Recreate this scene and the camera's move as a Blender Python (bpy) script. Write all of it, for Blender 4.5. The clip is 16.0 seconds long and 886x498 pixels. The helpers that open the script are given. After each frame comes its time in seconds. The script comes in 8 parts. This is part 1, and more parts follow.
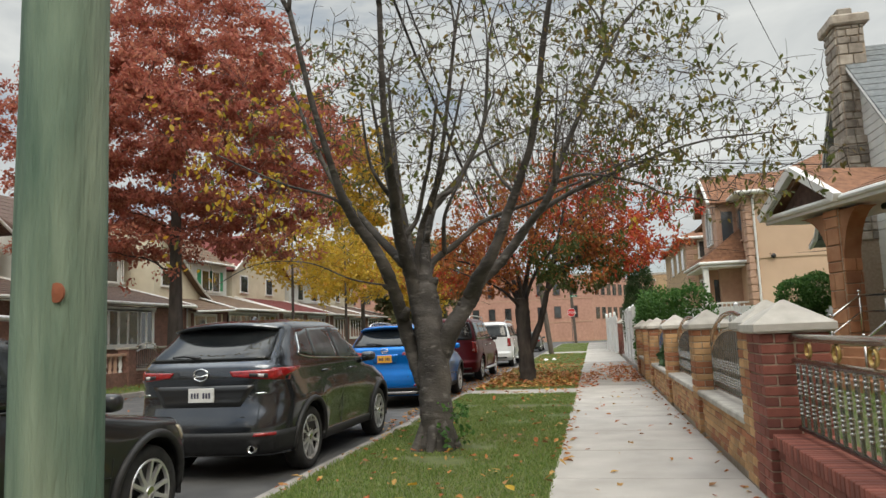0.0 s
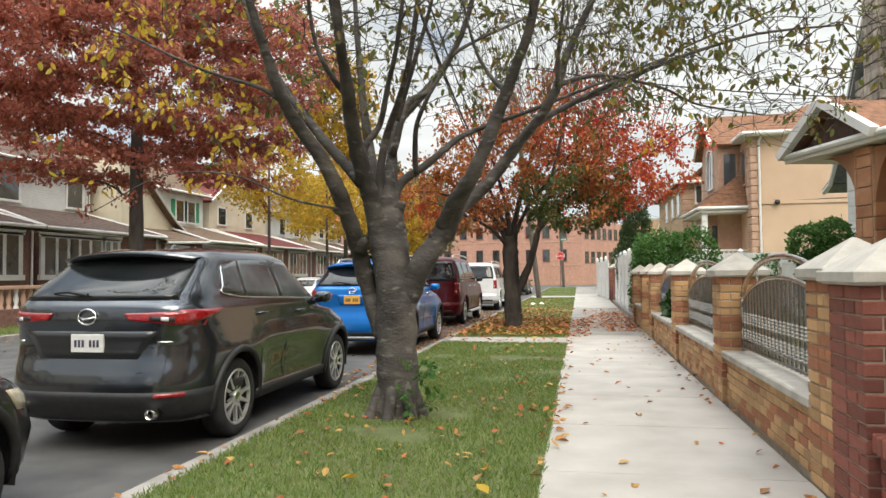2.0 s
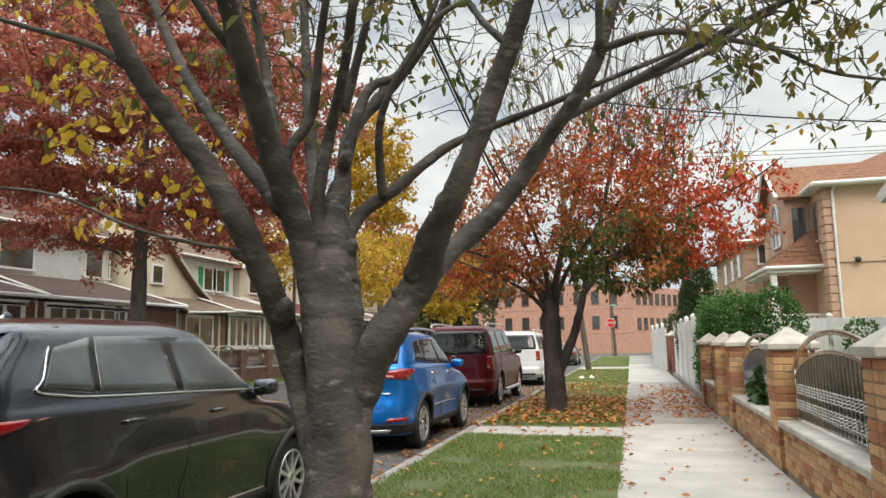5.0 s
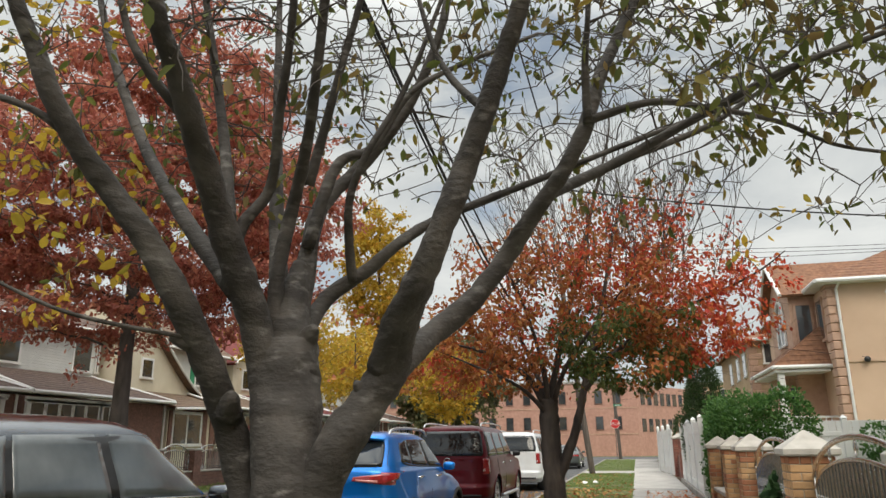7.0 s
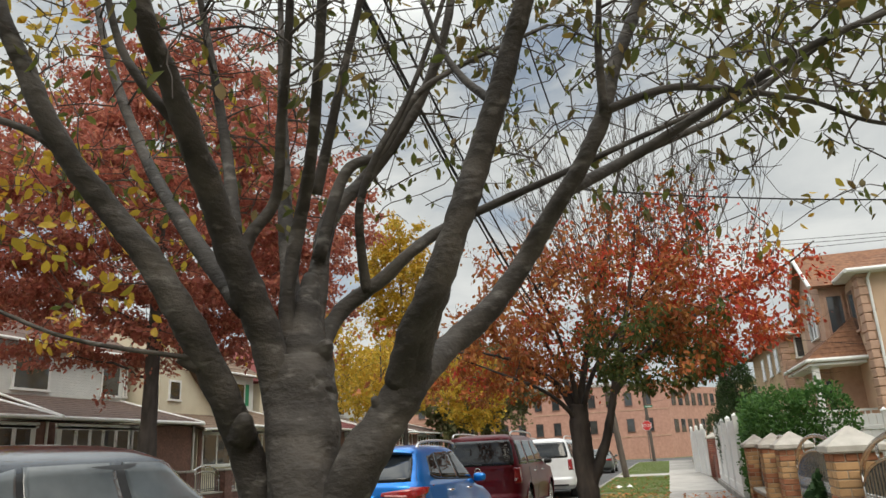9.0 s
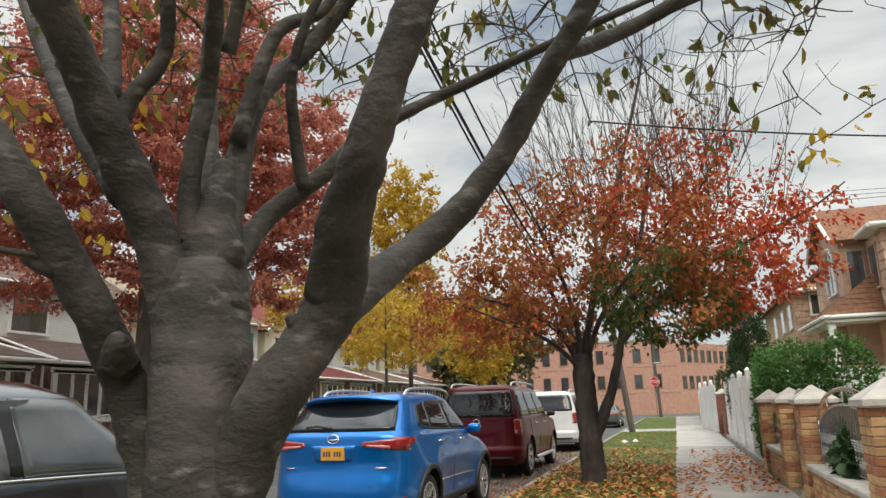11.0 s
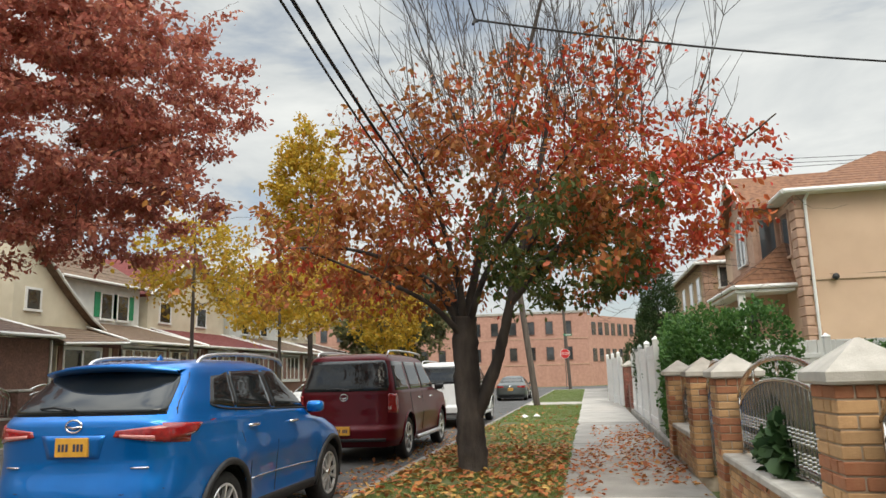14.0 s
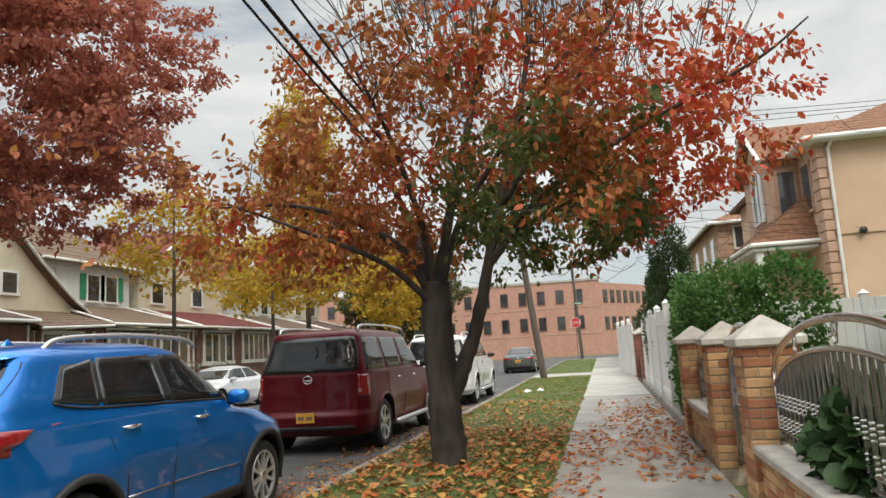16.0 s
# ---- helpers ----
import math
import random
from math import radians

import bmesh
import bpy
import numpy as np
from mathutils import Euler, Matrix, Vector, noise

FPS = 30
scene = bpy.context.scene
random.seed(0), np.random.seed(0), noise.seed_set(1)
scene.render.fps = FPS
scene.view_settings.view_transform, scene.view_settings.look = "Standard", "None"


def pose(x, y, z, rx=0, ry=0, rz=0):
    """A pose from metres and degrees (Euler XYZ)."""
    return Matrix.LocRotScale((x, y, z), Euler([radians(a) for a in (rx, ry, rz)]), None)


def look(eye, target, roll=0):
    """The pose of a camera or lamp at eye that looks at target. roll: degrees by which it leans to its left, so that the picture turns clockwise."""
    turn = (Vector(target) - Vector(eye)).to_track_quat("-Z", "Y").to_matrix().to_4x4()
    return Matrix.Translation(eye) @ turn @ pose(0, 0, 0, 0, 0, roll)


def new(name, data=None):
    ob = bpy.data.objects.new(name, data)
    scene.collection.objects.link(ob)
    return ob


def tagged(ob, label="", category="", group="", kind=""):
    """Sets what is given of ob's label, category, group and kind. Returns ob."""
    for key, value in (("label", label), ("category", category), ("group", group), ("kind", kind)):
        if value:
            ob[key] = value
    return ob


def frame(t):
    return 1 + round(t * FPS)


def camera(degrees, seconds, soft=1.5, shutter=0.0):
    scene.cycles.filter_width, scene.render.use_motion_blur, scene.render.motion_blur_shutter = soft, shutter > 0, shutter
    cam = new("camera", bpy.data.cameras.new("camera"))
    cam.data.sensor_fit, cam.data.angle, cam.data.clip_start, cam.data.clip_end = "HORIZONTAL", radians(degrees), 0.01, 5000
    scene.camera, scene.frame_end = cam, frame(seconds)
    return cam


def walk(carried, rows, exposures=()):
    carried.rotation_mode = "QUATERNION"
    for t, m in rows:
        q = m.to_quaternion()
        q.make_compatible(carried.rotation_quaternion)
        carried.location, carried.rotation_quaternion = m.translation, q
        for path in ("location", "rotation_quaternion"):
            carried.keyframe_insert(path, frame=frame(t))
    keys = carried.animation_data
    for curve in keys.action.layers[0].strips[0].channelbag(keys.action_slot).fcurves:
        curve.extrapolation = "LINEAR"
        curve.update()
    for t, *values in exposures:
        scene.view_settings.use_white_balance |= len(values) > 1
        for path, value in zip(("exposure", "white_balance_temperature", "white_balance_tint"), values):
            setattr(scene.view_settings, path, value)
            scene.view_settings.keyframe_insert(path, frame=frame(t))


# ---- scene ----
cam = camera(63.8, 16.0)
PATH = [
    (0, (0.452, 0.953, 1.373), (0.055, 2.899, 1.611), -2.3),
    (0.5, (0.418, 1.466, 1.376), (0.011, 3.417, 1.544), -2.0),
    (1, (0.381, 1.978, 1.358), (-0.069, 3.925, 1.421), -1.7),
    (1.5, (0.298, 2.361, 1.362), (-0.072, 4.326, 1.395), -1.6),
    (2, (0.278, 2.844, 1.36), (-0.097, 4.807, 1.431), -0.6),
    (2.5, (0.24, 3.378, 1.38), (-0.082, 5.349, 1.476), -1.0),
    (3, (0.241, 3.809, 1.376), (-0.08, 5.78, 1.493), -0.6),
    (3.5, (0.206, 4.216, 1.384), (-0.153, 6.179, 1.52), -1.1),
    (3.7, (0.191, 4.454, 1.398), (-0.171, 6.415, 1.546), -1.1),
    (5.8, (0.201, 6.068, 1.448), (-0.353, 7.946, 1.856), -0.5),
    (6, (0.196, 6.132, 1.451), (-0.319, 8.011, 1.905), -0.0),
    (6.5, (0.238, 6.152, 1.471), (-0.234, 8.025, 1.988), 0.3),
    (7, (0.234, 6.15, 1.456), (-0.252, 8.017, 1.983), -0.5),
    (7.5, (0.254, 6.154, 1.495), (-0.267, 8.004, 2.048), -1.2),
    (8, (0.256, 6.176, 1.487), (-0.27, 8.022, 2.05), -1.8),
    (8.5, (0.251, 6.235, 1.485), (-0.273, 8.082, 2.045), -2.5),
    (8.7, (0.22, 6.27, 1.484), (-0.312, 8.115, 2.043), -2.9),
    (10.8, (0.195, 7.192, 1.444), (-0.419, 9.041, 1.895), -1.5),
    (11, (0.171, 7.348, 1.419), (-0.414, 9.211, 1.852), -1.8),
    (11.5, (0.125, 7.835, 1.423), (-0.334, 9.748, 1.778), -1.3),
    (12, (0.198, 8.245, 1.43), (-0.227, 10.173, 1.748), -0.5),
    (12.5, (0.235, 8.703, 1.433), (-0.219, 10.623, 1.759), -1.6),
    (13, (0.28, 9.104, 1.426), (-0.222, 11.009, 1.773), -1.6),
    (13.5, (0.317, 9.585, 1.418), (-0.122, 11.502, 1.779), -1.9),
    (14, (0.404, 10.049, 1.407), (0.024, 11.981, 1.758), -1.6),
    (14.5, (0.489, 10.46, 1.422), (0.075, 12.383, 1.781), -2.0),
    (15, (0.519, 10.961, 1.419), (0.067, 12.874, 1.787), -1.6),
    (15.5, (0.603, 11.429, 1.436), (0.114, 13.338, 1.781), -1.9),
    (16, (0.638, 11.96, 1.425), (0.221, 13.896, 1.704), -3.3),
]
walk(cam, [(t, look(eye, target, roll)) for t, eye, target, roll in PATH], [(t, e, 6850, 8) for t, e in ((0, 0.06), (0.5, 0.15), (1.5, 0.48), (2.5, 0.52), (3.5, 0.42), (6, 0.38), (7, 0.13), (8.5, 0.05), (11, 0.2), (11.5, 0.25), (16, 0.25))])

# ---- world, sun, exposure ----
world = bpy.data.worlds.new("overcast_world")
scene.world = world
world.use_nodes = True
wn, wl = world.node_tree.nodes, world.node_tree.links
wn.clear()
w_out = wn.new("ShaderNodeOutputWorld")
w_bg = wn.new("ShaderNodeBackground")
w_sky = wn.new("ShaderNodeTexSky")
w_sky.sky_type = "NISHITA"
w_sky.sun_disc = False
w_sky.sun_elevation, w_sky.sun_rotation = radians(48), radians(152)
w_dim = wn.new("ShaderNodeVectorMath")
w_dim.operation = "SCALE"
w_dim.inputs[3].default_value = 0.12
w_co = wn.new("ShaderNodeTexCoord")
w_map = wn.new("ShaderNodeMapping")
w_map.inputs["Scale"].default_value = (1.0, 1.0, 3.2)
w_noise = wn.new("ShaderNodeTexNoise")
w_noise.inputs["Scale"].default_value = 2.3
w_noise.inputs["Detail"].default_value = 7.0
w_noise.inputs["Roughness"].default_value = 0.55
w_noise.inputs["Distortion"].default_value = 0.35
w_ramp = wn.new("ShaderNodeValToRGB")
w_ramp.color_ramp.elements[0].position, w_ramp.color_ramp.elements[0].color = 0.34, (0.38, 0.425, 0.475, 1)
w_ramp.color_ramp.elements[1].position, w_ramp.color_ramp.elements[1].color = 0.62, (0.72, 0.75, 0.77, 1)
w_cover = wn.new("ShaderNodeMapRange")
w_cover.inputs["From Min"].default_value, w_cover.inputs["From Max"].default_value = 0.36, 0.48
w_cover.inputs["To Min"].default_value, w_cover.inputs["To Max"].default_value = 0.5, 1.0
w_mix = wn.new("ShaderNodeMix")
w_mix.data_type = "RGBA"
wl.new(w_sky.outputs[0], w_dim.inputs[0])
wl.new(w_co.outputs["Generated"], w_map.inputs[0])
wl.new(w_map.outputs[0], w_noise.inputs["Vector"])
wl.new(w_noise.outputs["Fac"], w_ramp.inputs[0])
wl.new(w_noise.outputs["Fac"], w_cover.inputs["Value"])
wl.new(w_cover.outputs[0], w_mix.inputs[0])
wl.new(w_dim.outputs[0], w_mix.inputs[6])
wl.new(w_ramp.outputs[0], w_mix.inputs[7])
# an overcast sky is brightest overhead
w_sep = wn.new("ShaderNodeSeparateXYZ")
w_up = wn.new("ShaderNodeMapRange")
w_up.interpolation_type = "SMOOTHSTEP"
w_up.inputs["From Min"].default_value, w_up.inputs["From Max"].default_value = 0.48, 1.0
w_up.inputs["To Min"].default_value, w_up.inputs["To Max"].default_value = 1.0, 4.4
wl.new(w_co.outputs["Generated"], w_sep.inputs[0])
wl.new(w_sep.outputs[2], w_up.inputs["Value"])
wl.new(w_mix.outputs[2], w_bg.inputs[0])
wl.new(w_up.outputs[0], w_bg.inputs[1])
wl.new(w_bg.outputs[0], w_out.inputs[0])

sun_data = bpy.data.lights.new("sun", "SUN")
sun_data.energy, sun_data.angle, sun_data.color = 1.7, radians(35), (1.0, 0.93, 0.82)
sun = new("sun", sun_data)
sun.matrix_world = look((16, -12, 38), (0, 18, 0))


# ---- materials ----
def shader(name):
    m = bpy.data.materials.new(name)
    m.use_nodes = True
    nt = m.node_tree
    return m, nt.nodes, nt.links, nt.nodes["Principled BSDF"]


def pbr(name, a, b, scale=6.0, rough=0.8, metal=0.0, bump=0.2, grain=60.0, coat=0.0, stain=0.0, stain_colour=(0.1, 0.09, 0.07), stretch=(1, 1, 1), vary=0.0, depth=0.01):
    """A mottled surface: two colours mixed by noise, larger stains, fine bump, an optional change from piece to piece."""
    m, n, l, p = shader(name)
    co = n.new("ShaderNodeTexCoord")
    mp = n.new("ShaderNodeMapping")
    mp.inputs["Scale"].default_value = stretch
    l.new(co.outputs["Object"], mp.inputs[0])
    n1 = n.new("ShaderNodeTexNoise")
    n1.inputs["Scale"].default_value, n1.inputs["Detail"].default_value = scale, 6
    n2 = n.new("ShaderNodeTexNoise")
    n2.inputs["Scale"].default_value, n2.inputs["Detail"].default_value = grain, 4
    for q in (n1, n2):
        l.new(mp.outputs[0], q.inputs["Vector"])
    r = n.new("ShaderNodeValToRGB")
    r.color_ramp.elements[0].position, r.color_ramp.elements[0].color = 0.33, (*a, 1)
    r.color_ramp.elements[1].position, r.color_ramp.elements[1].color = 0.67, (*b, 1)
    l.new(n1.outputs["Fac"], r.inputs[0])
    colour = r.outputs[0]
    if stain:
        n3 = n.new("ShaderNodeTexNoise")
        n3.inputs["Scale"].default_value, n3.inputs["Detail"].default_value = scale * 0.22, 5
        l.new(mp.outputs[0], n3.inputs["Vector"])
        s = n.new("ShaderNodeMapRange")
        s.inputs["From Min"].default_value, s.inputs["From Max"].default_value = 0.45, 0.72
        s.inputs["To Max"].default_value = stain
        l.new(n3.outputs["Fac"], s.inputs["Value"])
        x = n.new("ShaderNodeMix")
        x.data_type = "RGBA"
        x.inputs[7].default_value = (*stain_colour, 1)
        l.new(s.outputs[0], x.inputs[0])
        l.new(colour, x.inputs[6])
        colour = x.outputs[2]
    if vary:
        oi = n.new("ShaderNodeObjectInfo")
        hv = n.new("ShaderNodeHueSaturation")
        v = n.new("ShaderNodeMapRange")
        v.inputs["To Min"].default_value, v.inputs["To Max"].default_value = 1 - vary, 1 + vary
        l.new(oi.outputs["Random"], v.inputs["Value"])
        l.new(v.outputs[0], hv.inputs["Value"])
        l.new(colour, hv.inputs["Color"])
        colour = hv.outputs[0]
    l.new(colour, p.inputs["Base Color"])
    p.inputs["Roughness"].default_value, p.inputs["Metallic"].default_value = rough, metal
    p.inputs["Coat Weight"].default_value = coat
    p.inputs["Coat Roughness"].default_value = 0.025
    if bump:
        bp = n.new("ShaderNodeBump")
        bp.inputs["Strength"].default_value, bp.inputs["Distance"].default_value = bump, depth
        l.new(n2.outputs["Fac"], bp.inputs["Height"])
        l.new(bp.outputs[0], p.inputs["Normal"])
    return m


def leafy(name, colours, through_light=0.35):
    """Leaves whose colour changes from leaf to leaf along a palette."""
    m, n, l, p = shader(name)
    g = n.new("ShaderNodeNewGeometry")
    r = n.new("ShaderNodeValToRGB")
    r.color_ramp.interpolation = "LINEAR"
    for i in range(len(colours) - 2):
        r.color_ramp.elements.new((i + 1) / (len(colours) - 1))
    for e, c in zip(r.color_ramp.elements, colours):
        e.color = (*c, 1)
    l.new(g.outputs["Random Per Island"], r.inputs[0])
    l.new(r.outputs[0], p.inputs["Base Color"])
    p.inputs["Roughness"].default_value = 0.55
    p.inputs["Specular IOR Level"].default_value = 0.3
    t = n.new("ShaderNodeBsdfTranslucent")
    l.new(r.outputs[0], t.inputs[0])
    x = n.new("ShaderNodeMixShader")
    x.inputs[0].default_value = through_light
    l.new(p.outputs[0], x.inputs[1])
    l.new(t.outputs[0], x.inputs[2])
    l.new(x.outputs[0], n["Material Output"].inputs[0])
    return m


def paint(name, c, metal=0.5, rough=0.32):
    m = pbr(name, tuple(v * 0.9 for v in c), c, 3.0, rough, metal, 0.0, 300, 1.0)
    p = m.node_tree.nodes["Principled BSDF"]
    p.inputs["Specular IOR Level"].default_value = 0.1
    p.inputs["Coat IOR"].default_value = 1.45
    return m


def bark(name, a, b, ring=0.0):
    m = pbr(name, a, b, 9.0 if ring else 5.0, 0.9, 0, 0.6, 30, 0, 0.5, tuple(v * 0.5 for v in a), (1, 1, 1.7 if ring else 0.35), 0, 0.02)
    return m


def ringed_bark(name):
    """Smooth grey bark with dark and pale rings across the limb and pale flecks."""
    m, n, l, p = shader(name)
    co = n.new("ShaderNodeTexCoord")

    def tex(scale, stretch, detail, lo, hi):
        mp = n.new("ShaderNodeMapping")
        mp.inputs["Scale"].default_value = stretch
        l.new(co.outputs["Object"], mp.inputs[0])
        q = n.new("ShaderNodeTexNoise")
        q.inputs["Scale"].default_value, q.inputs["Detail"].default_value = scale, detail
        l.new(mp.outputs[0], q.inputs["Vector"])
        r = n.new("ShaderNodeMapRange")
        r.inputs["From Min"].default_value, r.inputs["From Max"].default_value = lo, hi
        l.new(q.outputs["Fac"], r.inputs["Value"])
        return r.outputs[0]

    def blend(fac, a, b):
        x = n.new("ShaderNodeMix")
        x.data_type = "RGBA"
        l.new(fac, x.inputs[0])
        for socket, v in ((x.inputs[6], a), (x.inputs[7], b)):
            if isinstance(v, tuple):
                socket.default_value = (*v, 1)
            else:
                l.new(v, socket)
        return x.outputs[2]
    patches = tex(2.6, (1, 1, 0.8), 6, 0.36, 0.62)
    rings = tex(3.0, (1, 1, 2.6), 5, 0.44, 0.62)
    flecks = tex(8.0, (1, 1, 2.2), 5, 0.58, 0.74)
    base = blend(patches, (0.030, 0.025, 0.022), (0.105, 0.092, 0.080))
    ringed = blend(rings, base, (0.040, 0.034, 0.029))
    colour = blend(flecks, ringed, (0.165, 0.152, 0.138))
    l.new(colour, p.inputs["Base Color"])
    p.inputs["Roughness"].default_value = 0.75
    total = n.new("ShaderNodeMath")
    l.new(rings, total.inputs[0])
    l.new(tex(26.0, (1, 1, 1.4), 5, 0.2, 0.8), total.inputs[1])
    bp = n.new("ShaderNodeBump")
    bp.inputs["Strength"].default_value, bp.inputs["Distance"].default_value = 0.55, 0.012
    l.new(total.outputs[0], bp.inputs["Height"])
    l.new(bp.outputs[0], p.inputs["Normal"])
    return m


M_ASPHALT = pbr("asphalt", (0.060, 0.060, 0.062), (0.115, 0.112, 0.11), 2.0, 0.9, 0, 0.5, 160, 0, 0.5, (0.05, 0.048, 0.046))
M_WALK = pbr("sidewalk_concrete", (0.35, 0.325, 0.295), (0.46, 0.43, 0.395), 1.6, 0.9, 0, 0.25, 130, 0, 0.45, (0.30, 0.275, 0.25))
M_WALK_OLD = pbr("old_sidewalk_concrete", (0.22, 0.205, 0.19), (0.36, 0.34, 0.31), 1.1, 0.92, 0, 0.3, 110, 0, 0.6, (0.17, 0.155, 0.14))
M_CURB = pbr("curb_concrete", (0.22, 0.205, 0.185), (0.36, 0.33, 0.30), 3.5, 0.92, 0, 0.4, 90, 0, 0.6, (0.12, 0.11, 0.1))
M_SOIL = pbr("lawn_soil", (0.075, 0.10, 0.03), (0.13, 0.155, 0.055), 3.0, 0.95, 0, 0.6, 60, 0, 0.5, (0.12, 0.09, 0.055), depth=0.03)
M_GRASS = leafy("grass_blade", [(0.105, 0.175, 0.036), (0.155, 0.24, 0.052), (0.21, 0.285, 0.075), (0.32, 0.32, 0.13)], 0.35)
M_BRICK_Y = pbr("buff_brick", (0.43, 0.25, 0.12), (0.55, 0.335, 0.165), 9, 0.9, 0, 0.4, 120, 0, 0.3, (0.28, 0.15, 0.08), vary=0.22)
M_BRICK_O = pbr("orange_brick", (0.33, 0.125, 0.06), (0.42, 0.18, 0.09), 9, 0.9, 0, 0.4, 120, 0, 0.3, (0.2, 0.09, 0.06), vary=0.18)
M_BRICK_R = pbr("red_brick", (0.185, 0.056, 0.04), (0.275, 0.09, 0.062), 9, 0.9, 0, 0.45, 110, 0, 0.35, (0.09, 0.05, 0.05), vary=0.3)
M_MORTAR = pbr("mortar", (0.34, 0.27, 0.2), (0.44, 0.36, 0.28), 14, 0.95, 0, 0.4, 120)
M_CAP = pbr("cast_stone_cap", (0.38, 0.35, 0.31), (0.52, 0.49, 0.44), 5, 0.9, 0, 0.35, 90, 0, 0.5, (0.24, 0.21, 0.18))
M_STEEL = pbr("polished_steel", (0.52, 0.50, 0.47), (0.62, 0.60, 0.57), 8, 0.22, 1.0, 0.0)
M_IRON = pbr("dark_steel_bar", (0.25, 0.245, 0.235), (0.37, 0.36, 0.35), 8, 0.25, 0.95, 0.0)
M_BEAD = pbr("bright_bead", (0.60, 0.59, 0.57), (0.72, 0.71, 0.69), 8, 0.25, 0.9, 0.0)
M_BLACK = pbr("black_plastic", (0.012, 0.012, 0.013), (0.022, 0.022, 0.023), 20, 0.55, 0, 0.1, 200)
M_RUBBER = pbr("tyre_rubber", (0.012, 0.012, 0.012), (0.03, 0.029, 0.028), 12, 0.8, 0, 0.3, 90)
M_ALLOY = pbr("alloy_rim", (0.62, 0.62, 0.63), (0.72, 0.72, 0.73), 10, 0.3, 0.7, 0)
M_CHROME = pbr("chrome_trim", (0.75, 0.75, 0.76), (0.8, 0.8, 0.8), 10, 0.12, 1.0, 0)
M_GLASS = pbr("tinted_car_glass", (0.010, 0.012, 0.013), (0.018, 0.020, 0.021), 4, 0.04, 0.0, 0.0)
M_GLASS.node_tree.nodes["Principled BSDF"].inputs["IOR"].default_value = 1.55
# opaque; the pale mottle imitates daylight seen through the side windows
M_GLASS_LIT = pbr("painted_lit_car_glass", (0.045, 0.055, 0.06), (0.15, 0.168, 0.178), 1.6, 0.03, 0.0, 0.0)
M_GLASS_LIT.node_tree.nodes["Principled BSDF"].inputs["IOR"].default_value = 1.65
M_TAIL = pbr("red_tail_lens", (0.20, 0.004, 0.006), (0.34, 0.010, 0.012), 30, 0.12, 0, 0, coat=1.0)
M_TAIL_W = pbr("clear_lens", (0.55, 0.5, 0.5), (0.7, 0.66, 0.64), 30, 0.12, 0, 0, coat=1.0)
M_LENS_PINK = pbr("pale_pink_lens", (0.55, 0.17, 0.15), (0.62, 0.25, 0.22), 30, 0.12, 0, 0, coat=1.0)
M_HEAD = pbr("hazy_head_lamp", (0.42, 0.36, 0.25), (0.55, 0.49, 0.37), 12, 0.25, 0, 0, coat=0.6)
M_PLATE_W = pbr("white_plate", (0.6, 0.6, 0.58), (0.72, 0.72, 0.70), 20, 0.5, 0, 0)
M_PLATE_Y = pbr("yellow_plate", (0.66, 0.32, 0.035), (0.74, 0.38, 0.05), 20, 0.5, 0, 0)
M_INK = pbr("dark_blue_ink", (0.03, 0.03, 0.06), (0.05, 0.05, 0.09), 20, 0.6, 0, 0)
M_BARK_A = ringed_bark("cherry_bark")
M_BARK_B = bark("maple_bark", (0.026, 0.020, 0.017), (0.085, 0.068, 0.056))
M_BARK_C = bark("oak_bark", (0.055, 0.045, 0.04), (0.11, 0.092, 0.08))
M_TWIG = pbr("twig_bark", (0.055, 0.045, 0.04), (0.10, 0.085, 0.075), 9, 0.9, 0, 0.0)
M_POLE = pbr("green_treated_pole", (0.07, 0.125, 0.09), (0.19, 0.26, 0.19), 3.2, 0.85, 0, 0.9, 14, 0, 0.75, (0.27, 0.29, 0.21), (3.4, 3.4, 0.42), 0, 0.02)
M_POLE_DARK = pbr("weathered_pole", (0.075, 0.06, 0.05), (0.14, 0.115, 0.095), 4, 0.9, 0, 0.5, 20, 0, 0.3, (0.05, 0.04, 0.035), (3, 3, 0.3))
M_WIRE = pbr("cable", (0.012, 0.012, 0.013), (0.02, 0.02, 0.02), 5, 0.7, 0, 0)
M_WHITE = pbr("white_paint", (0.70, 0.70, 0.68), (0.8, 0.8, 0.78), 2.5, 0.6, 0, 0.1, 60, 0, 0.25, (0.55, 0.54, 0.5))
M_VINYL = pbr("white_vinyl", (0.74, 0.74, 0.73), (0.82, 0.82, 0.81), 1.5, 0.45, 0, 0.0, 60, 0, 0.2, (0.62, 0.61, 0.58))
M_STUCCO = pbr("peach_stucco", (0.60, 0.42, 0.30), (0.67, 0.48, 0.345), 0.9, 0.95, 0, 0.4, 90, 0, 0.35, (0.44, 0.30, 0.20))
M_QUOIN = pbr("pink_stone", (0.46, 0.29, 0.21), (0.55, 0.36, 0.265), 4, 0.9, 0, 0.35, 60, 0, 0.3, (0.36, 0.22, 0.16))
M_TANBRICK = pbr("tan_facing", (0.42, 0.29, 0.17), (0.52, 0.37, 0.23), 5, 0.9, 0, 0.4, 60, 0, 0.3, (0.34, 0.23, 0.14))
M_SHINGLE = pbr("brown_shingle", (0.16, 0.075, 0.042), (0.28, 0.135, 0.075), 6, 0.95, 0, 0.5, 30, 0, 0.3, (0.12, 0.06, 0.04))
M_SHINGLE_D = pbr("dark_brown_shingle", (0.085, 0.056, 0.045), (0.16, 0.105, 0.085), 6, 0.95, 0, 0.5, 30, 0, 0.3, (0.06, 0.04, 0.035))
